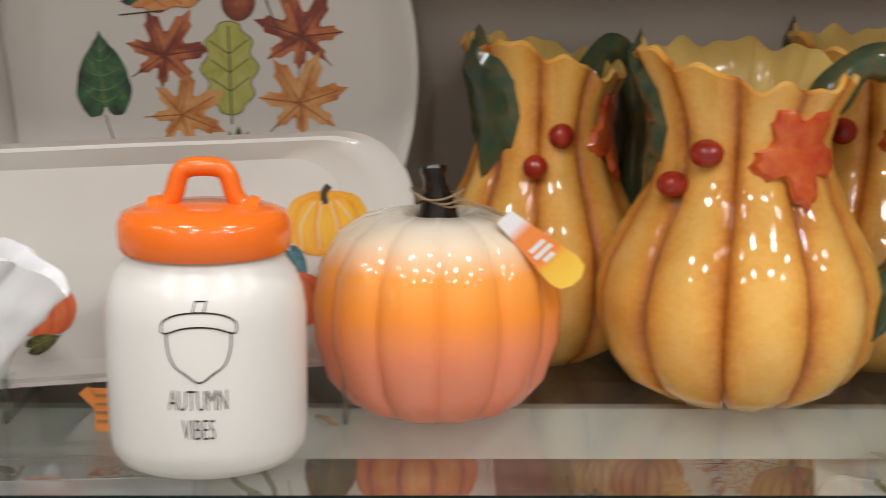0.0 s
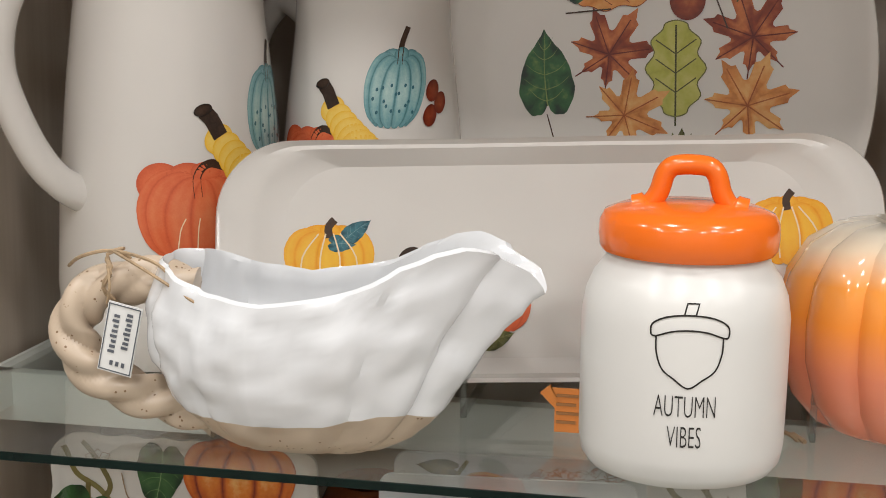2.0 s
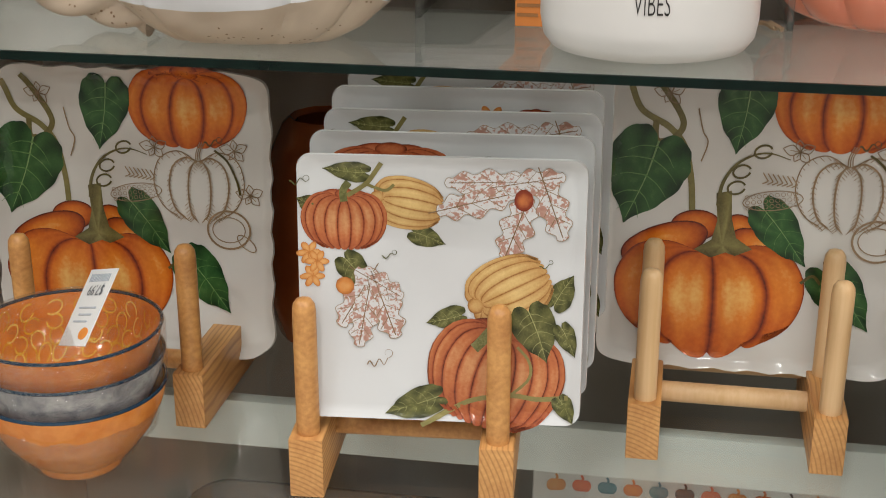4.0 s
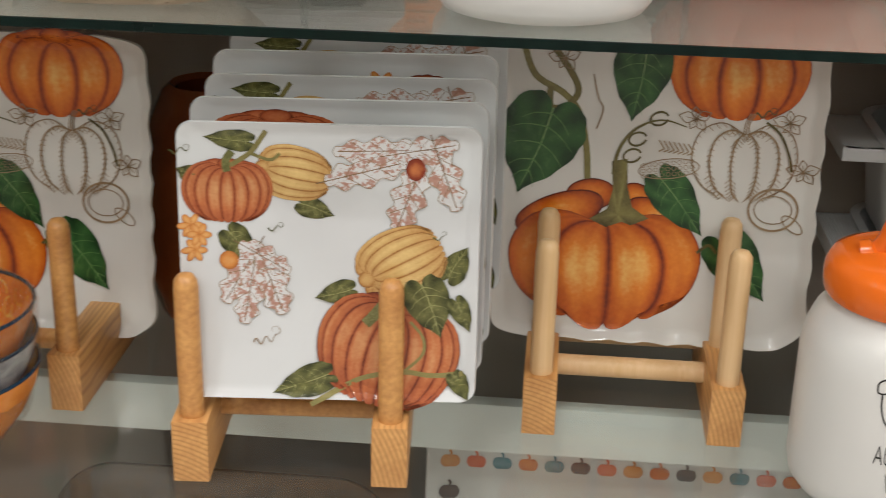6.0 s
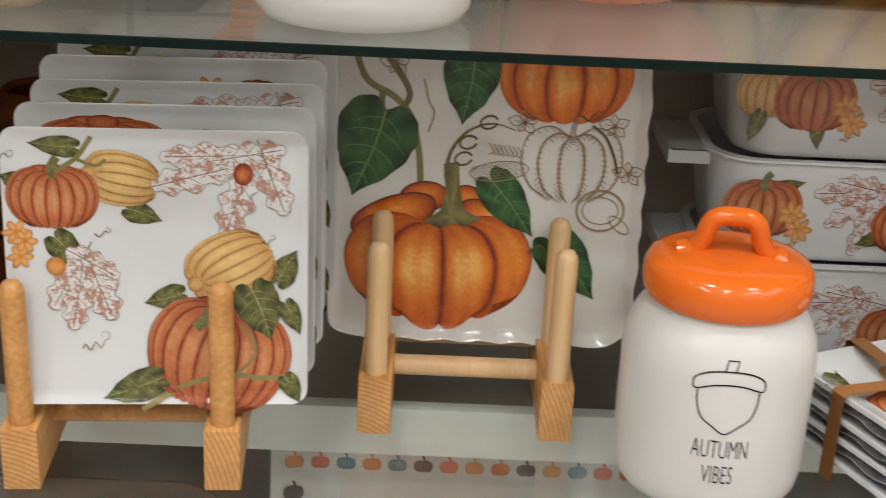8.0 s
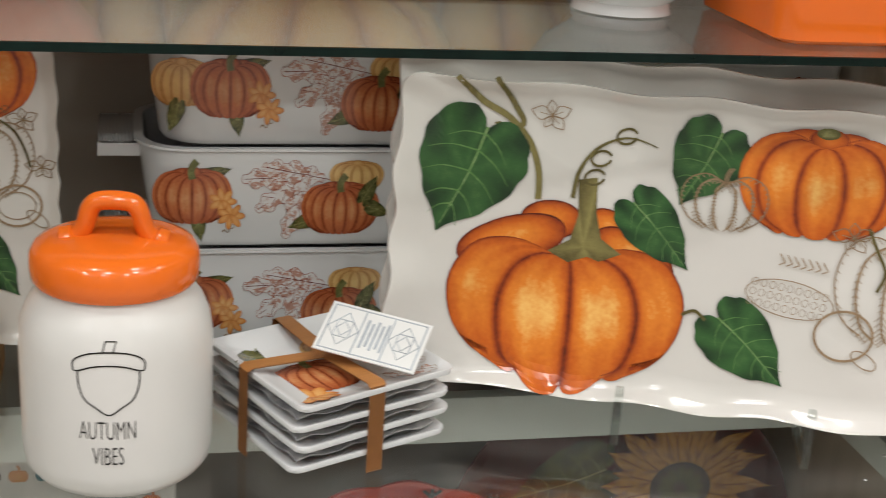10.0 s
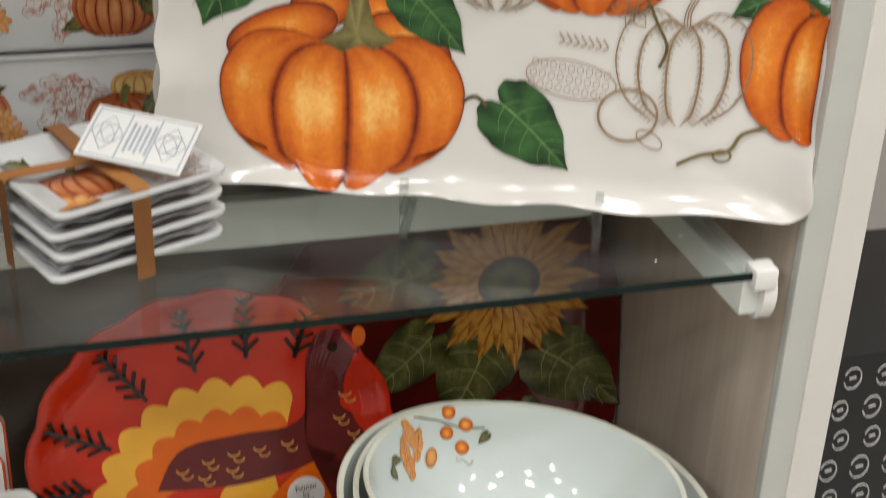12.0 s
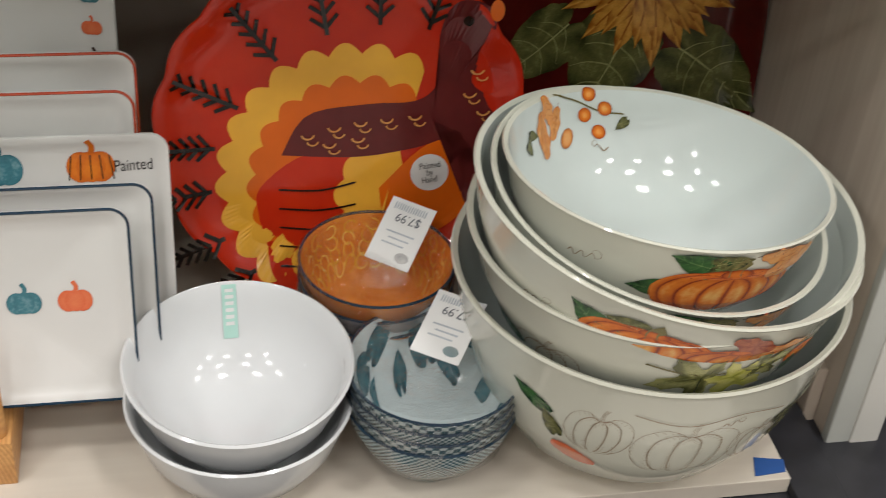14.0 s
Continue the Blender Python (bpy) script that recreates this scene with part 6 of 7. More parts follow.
    for x0, x1, y0, y1 in ((-0.028, 0.028, 0.0165, 0.0172), (-0.028, 0.028, -0.0172, -0.0165), (-0.028, -0.0272, -0.017, 0.017), (0.0272, 0.028, -0.017, 0.017), (-0.009, -0.0082, -0.017, 0.017), (0.0082, 0.009, -0.017, 0.017)):
        box_bm(x0, x1, y0, y1, 0.0008, 0.0011, 0, pr)
    for k in range(5):
        box_bm(-0.006 + 0.003 * k, -0.0045 + 0.003 * k, -0.011 + 0.002 * (k % 2), 0.011 - 0.002 * (k % 2), 0.0008, 0.0011, 0, pr)
    for sx in (-1, 1):
        for k in range(3):
            r = 0.004 + 0.0025 * k
            tube([(sx * 0.018 + r * math.cos(a), r * 1.4 * math.sin(a), 0.001) for a in (2 * math.pi * i / 4 + 0.78 * (k % 2) for i in range(5))], 0.00035, 4, True, pr)
    part("tag_print", pr, M_CARD_GREY, tg, "blue-grey line print", False)
    return s


tied_plates(pose(0.374, 0.141, GLASS_LOW, 0, 0, 24) @ Matrix.Scale(1.04, 4))


# ---- long pumpkin platters on acrylic easels ----
def long_platter(m, label, printed=True):
    pts = rounded_rect(0.452, 0.222, 0.020)
    wavy = []
    for x, y in pts:
        a = math.atan2(y / 0.111, x / 0.226)
        wavy.append((x * (1 + 0.010 * math.sin(14 * a)), y * (1 + 0.016 * math.sin(16 * a + 0.7))))
    d = Dish(wavy, [(0, 0), (0.05, 0), (0.88, 0.0), (0.94, 0.004), (0.98, 0.010), (1.0, 0.011)], 0.006, lambda f: 0.0022 * math.sin(2 * math.pi * 15 * f))
    t = thing("long_platter", label, "platter", m, "long pumpkin platters")
    part("dish", d.mesh(), M_MELAMINE, t, "ivory wavy-edged dish")
    if printed:
        p = Print(lambda u, v, h=0.0: d.at(u - 0.1, v - 0.011, h + 0.0006))
        big_pumpkin(p, 0.001, -0.030, 0.168, 0.140)
        vine_curl(p, 0.000, 0.048, 1.15)
        p.stroke(P_VINE, [(-0.088, 0.122), (-0.070, 0.106), (-0.050, 0.096), (-0.034, 0.080), (-0.026, 0.060), (-0.0245, 0.040)], 0.0046, 0.6, 28)
        p.stroke(P_VINE, [(-0.060, 0.124), (-0.046, 0.104), (-0.040, 0.092), (-0.054, 0.082), (-0.058, 0.092)], 0.0042, 0.4, 24)
        p.leaf(P_LEAF, -0.078, 0.054, 0.090, 0.080, 248, 7)
        p.leaf(P_LEAF, 0.061, 0.026, 0.066, 0.042, -46, 6)
        p.leaf(P_LEAF, 0.132, -0.050, 0.072, 0.052, -42, 6)
        p.stroke(P_VINE, [(0.085, -0.032), (0.094, -0.028), (0.102, -0.034)], 0.0024, 0.2, 10)
        p.leaf(P_LEAF, 0.088, 0.077, 0.062, 0.054, 246, 6)
        p.pumpkin(P_PUMPKIN, 0.169, 0.070, 0.112, 0.076, 5, 0.1, 0.95)
        p.oval(P_OLIVE, 0.169, 0.106, 0.008, 0.004, 0, 0.3, 0.7)
        p.leaf(P_LEAF, 0.294, 0.058, 0.076, 0.054, 212, 6)
        p.ribbed(P_PUMPKIN, 0.322, 0.006, 0.106, 0.104, (-1.0, -0.46, -0.04), 0.08, 0.95, (0.06, 0.42, 0.80, 1.0, 0.97, 0.80, 0.50), (0.34, 0.29, 0.16, -0.04, -0.24, -0.40, -0.47), (0.34, 0.46, 0.38, 0.14, -0.12, -0.32, -0.44))
        p.sketch_pumpkin(P_SEPIA, 0.232, 0.002, 0.090, 0.078, 0.0008)
        p.sketch_pumpkin(P_SEPIA, 0.105, 0.052, 0.060, 0.040, 0.0007)
        corn_sketch(p, 0.158, -0.012, 0.062, 0.026, -8)
        p.outline_oval(P_SEPIA, 0.198, -0.034, 0.020, 0.018, 0.0018)
        p.outline_oval(P_SEPIA, 0.214, -0.050, 0.010, 0.005, 0.0009, -30)
        for cx, cy in ((0.254, 0.068), (0.196, 0.036), (-0.020, 0.100)):
            flower_sketch(p, cx, cy, 0.014)
        p.stroke(P_VINE, [(0.205, 0.044), (0.212, 0.030), (0.220, 0.014), (0.216, 0.000)], 0.0022, 0.2, 14)
        p.stroke(P_VINE, [(0.292, -0.036), (0.276, -0.042), (0.268, -0.054), (0.250, -0.058), (0.234, -0.066)], 0.0026, 0.4, 20)
        p.outline_oval(P_VINE, 0.264, -0.058, 0.006, 0.004, 0.0014)
        p.finish(t, PRINT_NAMES)
    return t


PLAT = pose(0.546, 0.139, 1.022, 0, 0, -21) @ pose(0.0985, 0, 0.0115)
long_platter(PLAT @ pose(0, 0, 0, 82), "long ivory platter with orange pumpkins, propped upright")
long_platter(PLAT @ pose(-0.006, 0.022, 0.016) @ pose(0, 0, 0, 82), "plain ivory platter stacked behind the pumpkin platter", False)
for x, y in ((0.581, 0.100), (0.708, 0.052)):
    e = thing("plate_easel", "clear acrylic easel under the long platter", "easel", pose(x, y, GLASS_LOW, 0, 0, -21), "acrylic easels")
    part("prong", box_bm(-0.003, 0.003, -0.003, 0.002, 0.0, 0.046, 0.0008), M_ACRYLIC, e)
    part("arm", box_bm(-0.003, 0.003, -0.003, 0.09, 0.0, 0.006, 0.0008), M_ACRYLIC, e)
    part("ledge", box_bm(-0.003, 0.003, 0.0, 0.05, 0.018, 0.024, 0.0008), M_ACRYLIC, e)
    part("back_strut", box_bm(-0.003, 0.003, 0.048, 0.053, 0.0, 0.14, 0.0008), M_ACRYLIC, e)


# ---- bottom deck: serving bowls ----
def serving_bowl(m, r, h, label, art=None, inside_art=None):
    b = thing("serving_bowl", label, "bowl", m, "stacked serving bowls")
    prof = [(r * 0.44, 0.0), (r * 0.50, 0.0), (r * 0.52, 0.004), (r * 0.68, h * 0.16), (r * 0.84, h * 0.42), (r * 0.935, h * 0.72), (r * 0.975, h * 0.94), (r, h * 0.985)]
    inner = [(r * 0.992, h), (r * 0.965, h * 0.985), (r * 0.92, h * 0.80), (r * 0.82, h * 0.46), (r * 0.64, h * 0.20), (r * 0.35, h * 0.07)]
    part("body", lathe(prof + inner, 96, inner_from=len(prof) + 1, mats=(0, 1)), [M_BOWLGLAZE, M_BOWLIN], b, "ivory glaze with printed harvest band")
    for fn, side_profile, inn, face in ((art, prof[2:], False, -90), (inside_art, list(reversed(inner)), True, 112)):
        if fn:
            at, length = wrap_arc(side_profile, face, 0.0008, inn)
            p = Print((lambda u, v, h=0.0, at=at: at(-u, v, h)) if inn else at)
            fn(p, r, length)
            p.finish(b, PRINT_NAMES)
    return b


def art_pumpkin(p, r, h):
    p.leaf(P_LEAF, -0.036, h * 0.62, 0.036, 0.022, 190, 5)
    p.leaf(P_LEAF, -0.014, h * 0.88, 0.040, 0.024, 165, 5)
    p.leaf(P_OLIVE, 0.008, h * 0.90, 0.030, 0.018, 10, 5)
    p.pumpkin(P_PUMPKIN, 0.014, h * 0.60, 0.104, h * 0.46, 8, 0.1, 1.0, P_VINE, stalk_h=0.26)
    p.oak(P_AMBER, 0.060, h * 0.82, 0.046, 0.022, 20, 4, P_MAPLE)
    p.oak(P_AMBER, 0.048, h * 0.92, 0.040, 0.018, -5, 4, P_MAPLE)
    for k in range(5):
        p.stroke(P_OLIVE, [(0.070, h * 0.55), (0.086 + 0.003 * k, h * (0.74 - 0.05 * k)), (0.100 + 0.004 * k, h * (0.86 - 0.07 * k))], 0.0010, 0.3, 10)
    p.curl(P_SEPIA, -0.080, h * 0.70, 0.020, 0.0009, 2.6)


def art_band(p, r, h):
    p.curl(P_SEPIA, -0.120, h * 0.62, 0.018, 0.0009, 2.4)
    p.leaf(P_LEAF, -0.086, h * 0.76, 0.046, 0.026, 150, 5)
    p.leaf(P_OLIVE, -0.066, h * 0.84, 0.032, 0.018, 175, 5)
    p.pumpkin(P_PUMPKIN, -0.048, h * 0.70, 0.092, h * 0.30, 7, 0.1, 0.95, P_VINE)
    p.pumpkin(P_PUMPKIN, 0.016, h * 0.68, 0.080, h * 0.24, 6, 0.1, 0.85)
    p.oak(P_AMBER, 0.052, h * 0.74, 0.05, 0.024, 10, 4, P_MAPLE)
    p.oak(P_MAPLE, 0.024, h * 0.84, 0.04, 0.018, 160, 4)
    p.stroke(P_OLIVE, [(0.090, h * 0.6), (0.12, h * 0.72), (0.15, h * 0.85)], 0.0014, 0.3, 10)


def art_vine(p, r, h):
    p.sketch_pumpkin(P_SEPIA, -0.120, h * 0.5, 0.06, h * 0.4, 0.0004)
    p.stroke(P_VINE, [(-0.05, h * 0.82), (-0.01, h * 0.74), (0.03, h * 0.76), (0.06, h * 0.82), (0.10, h * 0.74), (0.14, h * 0.78)], 0.0018, 0.3, 24)
    p.star(P_OLIVE, -0.010, h * 0.70, 0.036, 200, 5)
    p.star(P_LIME, 0.014, h * 0.68, 0.032, 320, 5)
    p.star(P_OLIVE, 0.034, h * 0.72, 0.024, 20, 5)
    p.pumpkin(P_PUMPKIN, 0.070, h * 0.70, 0.030, 0.022, 4, 0.3, 0.9)
    p.leaf(P_LEAF, 0.064, h * 0.62, 0.022, 0.014, 80, 5)
    p.leaf(P_LEAF, -0.160, h * 0.55, 0.04, 0.02, 150, 5)


def art_sketch(p, r, h):
    p.oval(P_CORAL, -0.080, h * 0.42, 0.022, 0.010, -30, 0.5, 0.9)
    p.sketch_pumpkin(P_SEPIA, -0.004, h * 0.60, 0.080, h * 0.36, 0.00030)
    p.sketch_pumpkin(P_SEPIA, -0.070, h * 0.66, 0.05, h * 0.30, 0.00028)
    p.sketch_pumpkin(P_SEPIA, 0.056, h * 0.58, 0.05, h * 0.26, 0.00028)
    p.oak(P_OLIVE, 0.094, h * 0.60, 0.05, 0.016, 30, 4)
    p.leaf(P_OLIVE, 0.108, h * 0.76, 0.040, 0.018, 15, 5)
    p.leaf(P_OLIVE, 0.080, h * 0.70, 0.030, 0.014, 40, 5)
    p.leaf(P_LEAF, -0.125, h * 0.74, 0.04, 0.016, 150, 5)
    p.leaf(P_OLIVE, -0.105, h * 0.62, 0.034, 0.014, 120, 5)
    p.curl(P_SEPIA, 0.030, h * 0.78, 0.014, 0.001, 1.8)
    p.stroke(P_SEPIA, [(-0.05, h * 0.85), (-0.01, h * 0.8), (0.03, h * 0.84), (0.07, h * 0.78)], 0.0008, 0.4, 18)


def art_berries(p, r, h):
    z = h * 0.74
    p.stroke(P_VINE, [(0.018, z + 0.030), (-0.004, z + 0.022), (-0.026, z + 0.012), (-0.046, z + 0.010)], 0.0013, 0.3, 16)
    for u, v in ((-0.016, 0.026), (-0.012, 0.010), (-0.030, 0.014), (-0.024, -0.004)):
        p.oval(P_PUMPKIN, u, z + v, 0.0062, 0.0056, 20, 0.25, 0.9)
    p.oval(P_AMBER, 0.006, z - 0.006, 0.006, 0.008, 20, 0.1, 0.8)
    for u, v, rt in ((0.026, 0.020, 250), (0.034, 0.008, 270), (0.018, 0.008, 285), (0.030, -0.004, 262)):
        p.oak(P_AMBER, u, z + v, 0.026, 0.012, rt, 3, P_PUMPKIN)
    for u, v, rt in ((0.046, 0.006, 200), (0.052, -0.002, 240), (-0.044, 0.002, 320)):
        p.leaf(P_OLIVE, u, z + v, 0.014, 0.008, rt, 3, False)
    p.curl(P_SEPIA, -0.020, z - 0.018, 0.012, 0.0010, 1.2, 2)


def tilted(x, y, z, nx, ny, h):
    """A bowl whose rim centre is at (x, y, z), its axis leaning by nx and ny degrees."""
    q = Vector((math.tan(radians(nx)), math.tan(radians(ny)), 1)).normalized()
    m = Vector((0, 0, 1)).rotation_difference(q).to_matrix().to_4x4()
    return Matrix.Translation((x, y, z)) @ m @ Matrix.Translation((0, 0, -h))


serving_bowl(pose(0.667, 0.041, DECK), 0.1530, 0.1652, "large ivory serving bowl with sketched pumpkins, bottom of stack", art_sketch)
serving_bowl(tilted(0.664, 0.0285, 0.6766, -3, -1, 0.1215), 0.1445, 0.1215, "large ivory serving bowl with printed vine, nested in stack", art_vine)
serving_bowl(tilted(0.664, 0.023, 0.6951, 9, -1, 0.1069), 0.1458, 0.1069, "large ivory serving bowl with orange pumpkins, nested tilted", art_band)
serving_bowl(tilted(0.656, 0.022, 0.6999, 9, -5, 0.0923), 0.1264, 0.0923, "ivory serving bowl with printed pumpkin tilted in stack", art_pumpkin)
serving_bowl(tilted(0.658, 0.0245, 0.7236, 4.4, 4.9, 0.0923), 0.1191, 0.0923, "pale celadon serving bowl with berry sprig on top of stack", art_pumpkin, art_berries)


# ---- white bowls ----
def white_bowl(m, label, band):
    b = thing("white_bowl", label, "bowl", m, "white bowls")
    r, h = 0.0885, 0.078
    prof = [(0.040, 0.0), (0.046, 0.0), (0.048, 0.004), (0.064, 0.020), (0.078, 0.044), (0.085, 0.066), (r, 0.0765)]
    inner = [(r - 0.002, h), (0.083, 0.0745), (0.079, 0.062), (0.070, 0.040), (0.055, 0.018), (0.03, 0.008)]
    part("body", lathe(prof + inner, 80), M_COOL, b, "glossy white body")
    if band:
        rd = profile_reader(list(reversed(inner)))
        at = wrap(rd, 92, 0.0008, True)
        bm = bmesh.new()
        rows = [(bm.verts.new(at(-0.006, z, 0)), bm.verts.new(at(0.006, z, 0))) for z in (0.034, 0.044, 0.054, 0.064, 0.072, 0.0765)]
        for (a, c), (d, e) in zip(rows, rows[1:]):
            bm.faces.new((a, c, e, d))
        strip = part("paper_band", bm, M_MINT, b, "mint paper band with pale print bars")
        bm = bmesh.new()
        for k in range(7):
            z = 0.038 + 0.0055 * k
            vs = [bm.verts.new(at(u, zz, 0.0003)) for u, zz in ((-0.0035, z), (0.0035, z), (0.0035, z + 0.003), (-0.0035, z + 0.003))]
            bm.faces.new(vs)
        part("band_print", bm, M_CARD, strip, "", False)
    return b


white_bowl(pose(0.353, 0.018, DECK, 0, 0, 0) @ Matrix.Scale(0.965, 4), "glossy white bowl standing on the deck", False)
white_bowl(tilted(0.353, 0.023, 0.564, 0, -4, 0.0753) @ Matrix.Scale(0.965, 4), "glossy white bowl with mint paper band, stacked on another", True)


def teal_art(p, z, h):
    for k in range(9):
        a = k * 0.036 - 0.145
        p.leaf(P_TEALLEAF, a, z + h * (0.78 if k % 2 else 0.62), 0.038, 0.022, 40 + 70 * (k % 3), 4)
    for k in range(4):
        p.leaf(P_TEALLEAF, k * 0.04 - 0.06, z + h * 0.36, 0.024, 0.014, 30 + 60 * k, 4)


def check_material(name, a, b, scale):
    m = material(name, a, 0.1, 0.1, 60)
    nt = m.node_tree
    bsdf = nt.nodes["Principled BSDF"]
    tc = nt.nodes.new("ShaderNodeTexCoord")
    sep = nt.nodes.new("ShaderNodeSeparateXYZ")
    at2 = nt.nodes.new("ShaderNodeMath")
    at2.operation = "ARCTAN2"
    comb = nt.nodes.new("ShaderNodeCombineXYZ")
    mu = nt.nodes.new("ShaderNodeMath")
    mu.operation = "MULTIPLY"
    mu.inputs[1].default_value = 0.06
    ch = nt.nodes.new("ShaderNodeTexChecker")
    ch.inputs["Scale"].default_value = scale
    ch.inputs["Color1"].default_value = (*a, 1)
    ch.inputs["Color2"].default_value = (*b, 1)
    nt.links.new(tc.outputs["Object"], sep.inputs[0])
    nt.links.new(sep.outputs["Y"], at2.inputs[0])
    nt.links.new(sep.outputs["X"], at2.inputs[1])
    nt.links.new(at2.outputs[0], mu.inputs[0])
    nt.links.new(mu.outputs[0], comb.inputs[0])
    nt.links.new(sep.outputs["Z"], comb.inputs[1])
    nt.links.new(comb.outputs[0], ch.inputs["Vector"])
    nt.links.new(ch.outputs["Color"], bsdf.inputs["Base Color"])
    return m


M_TEALCHECK = check_material("teal_check_glaze", (0.03, 0.09, 0.11), (0.50, 0.58, 0.58), 210)
M_TEALCHECK2 = check_material("teal_fine_check_glaze", (0.02, 0.07, 0.09), (0.42, 0.50, 0.50), 420)
M_PALETEAL = material("pale_teal_white_glaze", (0.62, 0.70, 0.70), 0.09, 0.1, 40)
wrapped_bowls(pose(0.499, 0.012, DECK), "teal patterned bowls wrapped in clear film with tag", 0.0675, 4, 0.011, M_PALETEAL, [M_TEALCHECK2, M_TEALCHECK], pose(0.013, 0.020, 0.114, 22, 0, -34), "wrapped bowl sets", teal_art)
wrapped_bowls(pose(0.471, 0.128, DECK), "orange patterned bowls in film below the red platter", 0.0640, 4, 0.016, M_ORANGEBOWL, [M_GREYBOWL, M_ORANGEBOWL], pose(0.020, 0.010, 0.124, 36, 0, -38), "wrapped bowl sets", orange_art)


# ---- red bird-shaped platter, built as plain painted shapes ----
def red_platter(m):
    outl = []
    n = 180
    for i in range(n):
        a = 2 * math.pi * i / n
        k = 1 + 0.028 * abs(math.sin(8.5 * (a - 0.2)))
        outl.append((0.152 * k * math.cos(a), 0.148 * k * math.sin(a)))
    d = Dish(outl, [(0, 0), (0.05, 0), (0.78, 0.0), (0.85, 0.002), (0.93, 0.009), (0.985, 0.014), (1.0, 0.014)], 0.006)
    t = thing("red_platter", "scalloped red ceramic platter with painted feather fan", "platter", m)
    part("dish", d.mesh(), M_TURKEY_RED, t, "glossy scalloped red dish")
    lay = {"k": 0}

    def area(name, mat, pts, cx, cy, label=""):
        lay["k"] += 1
        h = 0.00012 * lay["k"]
        bm = bmesh.new()
        rings = [[d.at(cx + (x - cx) * s, cy + (y - cy) * s, h) for x, y in pts] for s in (0.15, 0.4, 0.65, 0.85, 1.0)]
        ring_surface(bm, rings, True, False)
        return part(name, bm, mat, t, label, False)

    def scallop(rad, cx, cy, a0, a1, bumps, depth, close):
        pts = []
        for i in range(bumps * 8 + 1):
            f = i / (bumps * 8)
            a = radians(a0 + (a1 - a0) * f)
            k = rad * (1 + depth * abs(math.sin(math.pi * bumps * f)))
            pts.append((cx + k * math.cos(a), cy + k * math.sin(a)))
        return pts + close
    area("yellow_fan", M_TURKEY_YELLOW, scallop(0.108, 0.010, -0.045, 58, 262, 14, 0.09, [(0.02, -0.14), (0.04, -0.05)]), 0.0, -0.045, "painted yellow scalloped band")
    area("orange_fan", M_TURKEY_ORANGE, scallop(0.086, 0.012, -0.048, 55, 258, 12, 0.09, [(0.02, -0.13), (0.04, -0.05)]), 0.0, -0.045, "painted orange scalloped band")
    area("wing", M_TURKEY_RED, [tuple(v[:2]) for v in curve_points([(0.02, -0.030, 0), (-0.030, -0.022, 0), (-0.070, -0.050, 0), (-0.072, -0.075, 0), (-0.066, -0.100, 0), (-0.060, -0.130, 0), (-0.030, -0.148, 0), (0.03, -0.14, 0), (0.02, -0.030, 0)], 40)[:-1]], -0.02, -0.085, "painted red wing")
    area("yellow_patch", M_TURKEY_YELLOW, scallop(0.042, 0.040, -0.060, 80, 280, 5, 0.16, [(0.06, -0.09)]), 0.04, -0.06)
    area("orange_breast", M_TURKEY_ORANGE, [tuple(v[:2]) for v in curve_points([(0.030, -0.055, 0), (0.070, -0.018, 0), (0.105, -0.014, 0), (0.116, -0.040, 0), (0.104, -0.078, 0), (0.070, -0.100, 0), (0.038, -0.092, 0), (0.030, -0.055, 0)], 40)[:-1]], 0.075, -0.055)
    area("maroon_shape", M_TURKEY_BROWN, [tuple(v[:2]) for v in curve_points([(-0.052, -0.022, 0), (-0.030, 0.012, 0), (0.020, 0.020, 0), (0.062, 0.022, 0), (0.080, 0.040, 0), (0.080, 0.078, 0), (0.092, 0.106, 0), (0.114, 0.106, 0), (0.124, 0.088, 0), (0.112, 0.060, 0), (0.120, 0.020, 0), (0.140, -0.012, 0), (0.134, -0.060, 0), (0.116, -0.10, 0), (0.120, -0.040, 0), (0.104, -0.010, 0), (0.060, -0.020, 0), (0.010, -0.026, 0), (-0.052, -0.022, 0)], 80)[:-1]], 0.075, 0.004, "painted dark maroon curved shape")
    area("red_drop", M_TURKEY_RED, [tuple(v[:2]) for v in curve_points([(0.120, 0.086, 0), (0.134, 0.070, 0), (0.136, 0.040, 0), (0.124, 0.026, 0), (0.108, 0.036, 0), (0.112, 0.056, 0), (0.120, 0.086, 0)], 24)[:-1]], 0.122, 0.052)
    area("orange_spot", M_TURKEY_ORANGE, [(0.124 + 0.006 * math.cos(a), 0.100 + 0.009 * math.sin(a)) for a in (2 * math.pi * i / 16 for i in range(16))], 0.124, 0.100)
    bm = bmesh.new()
    p = Print(lambda u, v, h=0.0: d.at(u, v, h + 0.0012))
    for (u, v), rot in (((-0.072, 0.082), 128), ((-0.018, 0.108), 100), ((0.030, 0.116), 90), ((0.078, 0.110), 74), ((-0.112, 0.034), 152), ((-0.128, -0.012), 176), ((-0.132, -0.052), 182), ((-0.122, -0.098), 198), ((-0.096, -0.130), 206)):
        c, s = math.cos(radians(rot)), math.sin(radians(rot))
        L = 0.058 if v > 0 else 0.044
        p.begin()
        p.stroke(P_STALK, [(u - c * L / 2, v - s * L / 2), (u + c * L / 2, v + s * L / 2)], 0.0036, 0.02)
        for k in range(5):
            f = -0.40 + 0.19 * k
            for sg in (-1, 1):
                bx, by = u + c * L * f, v + s * L * f
                a = radians(rot + sg * 48)
                ln = 0.015 - 0.0012 * k
                p.stroke(P_STALK, [(bx, by), (bx + ln * math.cos(a), by + ln * math.sin(a))], 0.0032, 0.02)
        p.end()
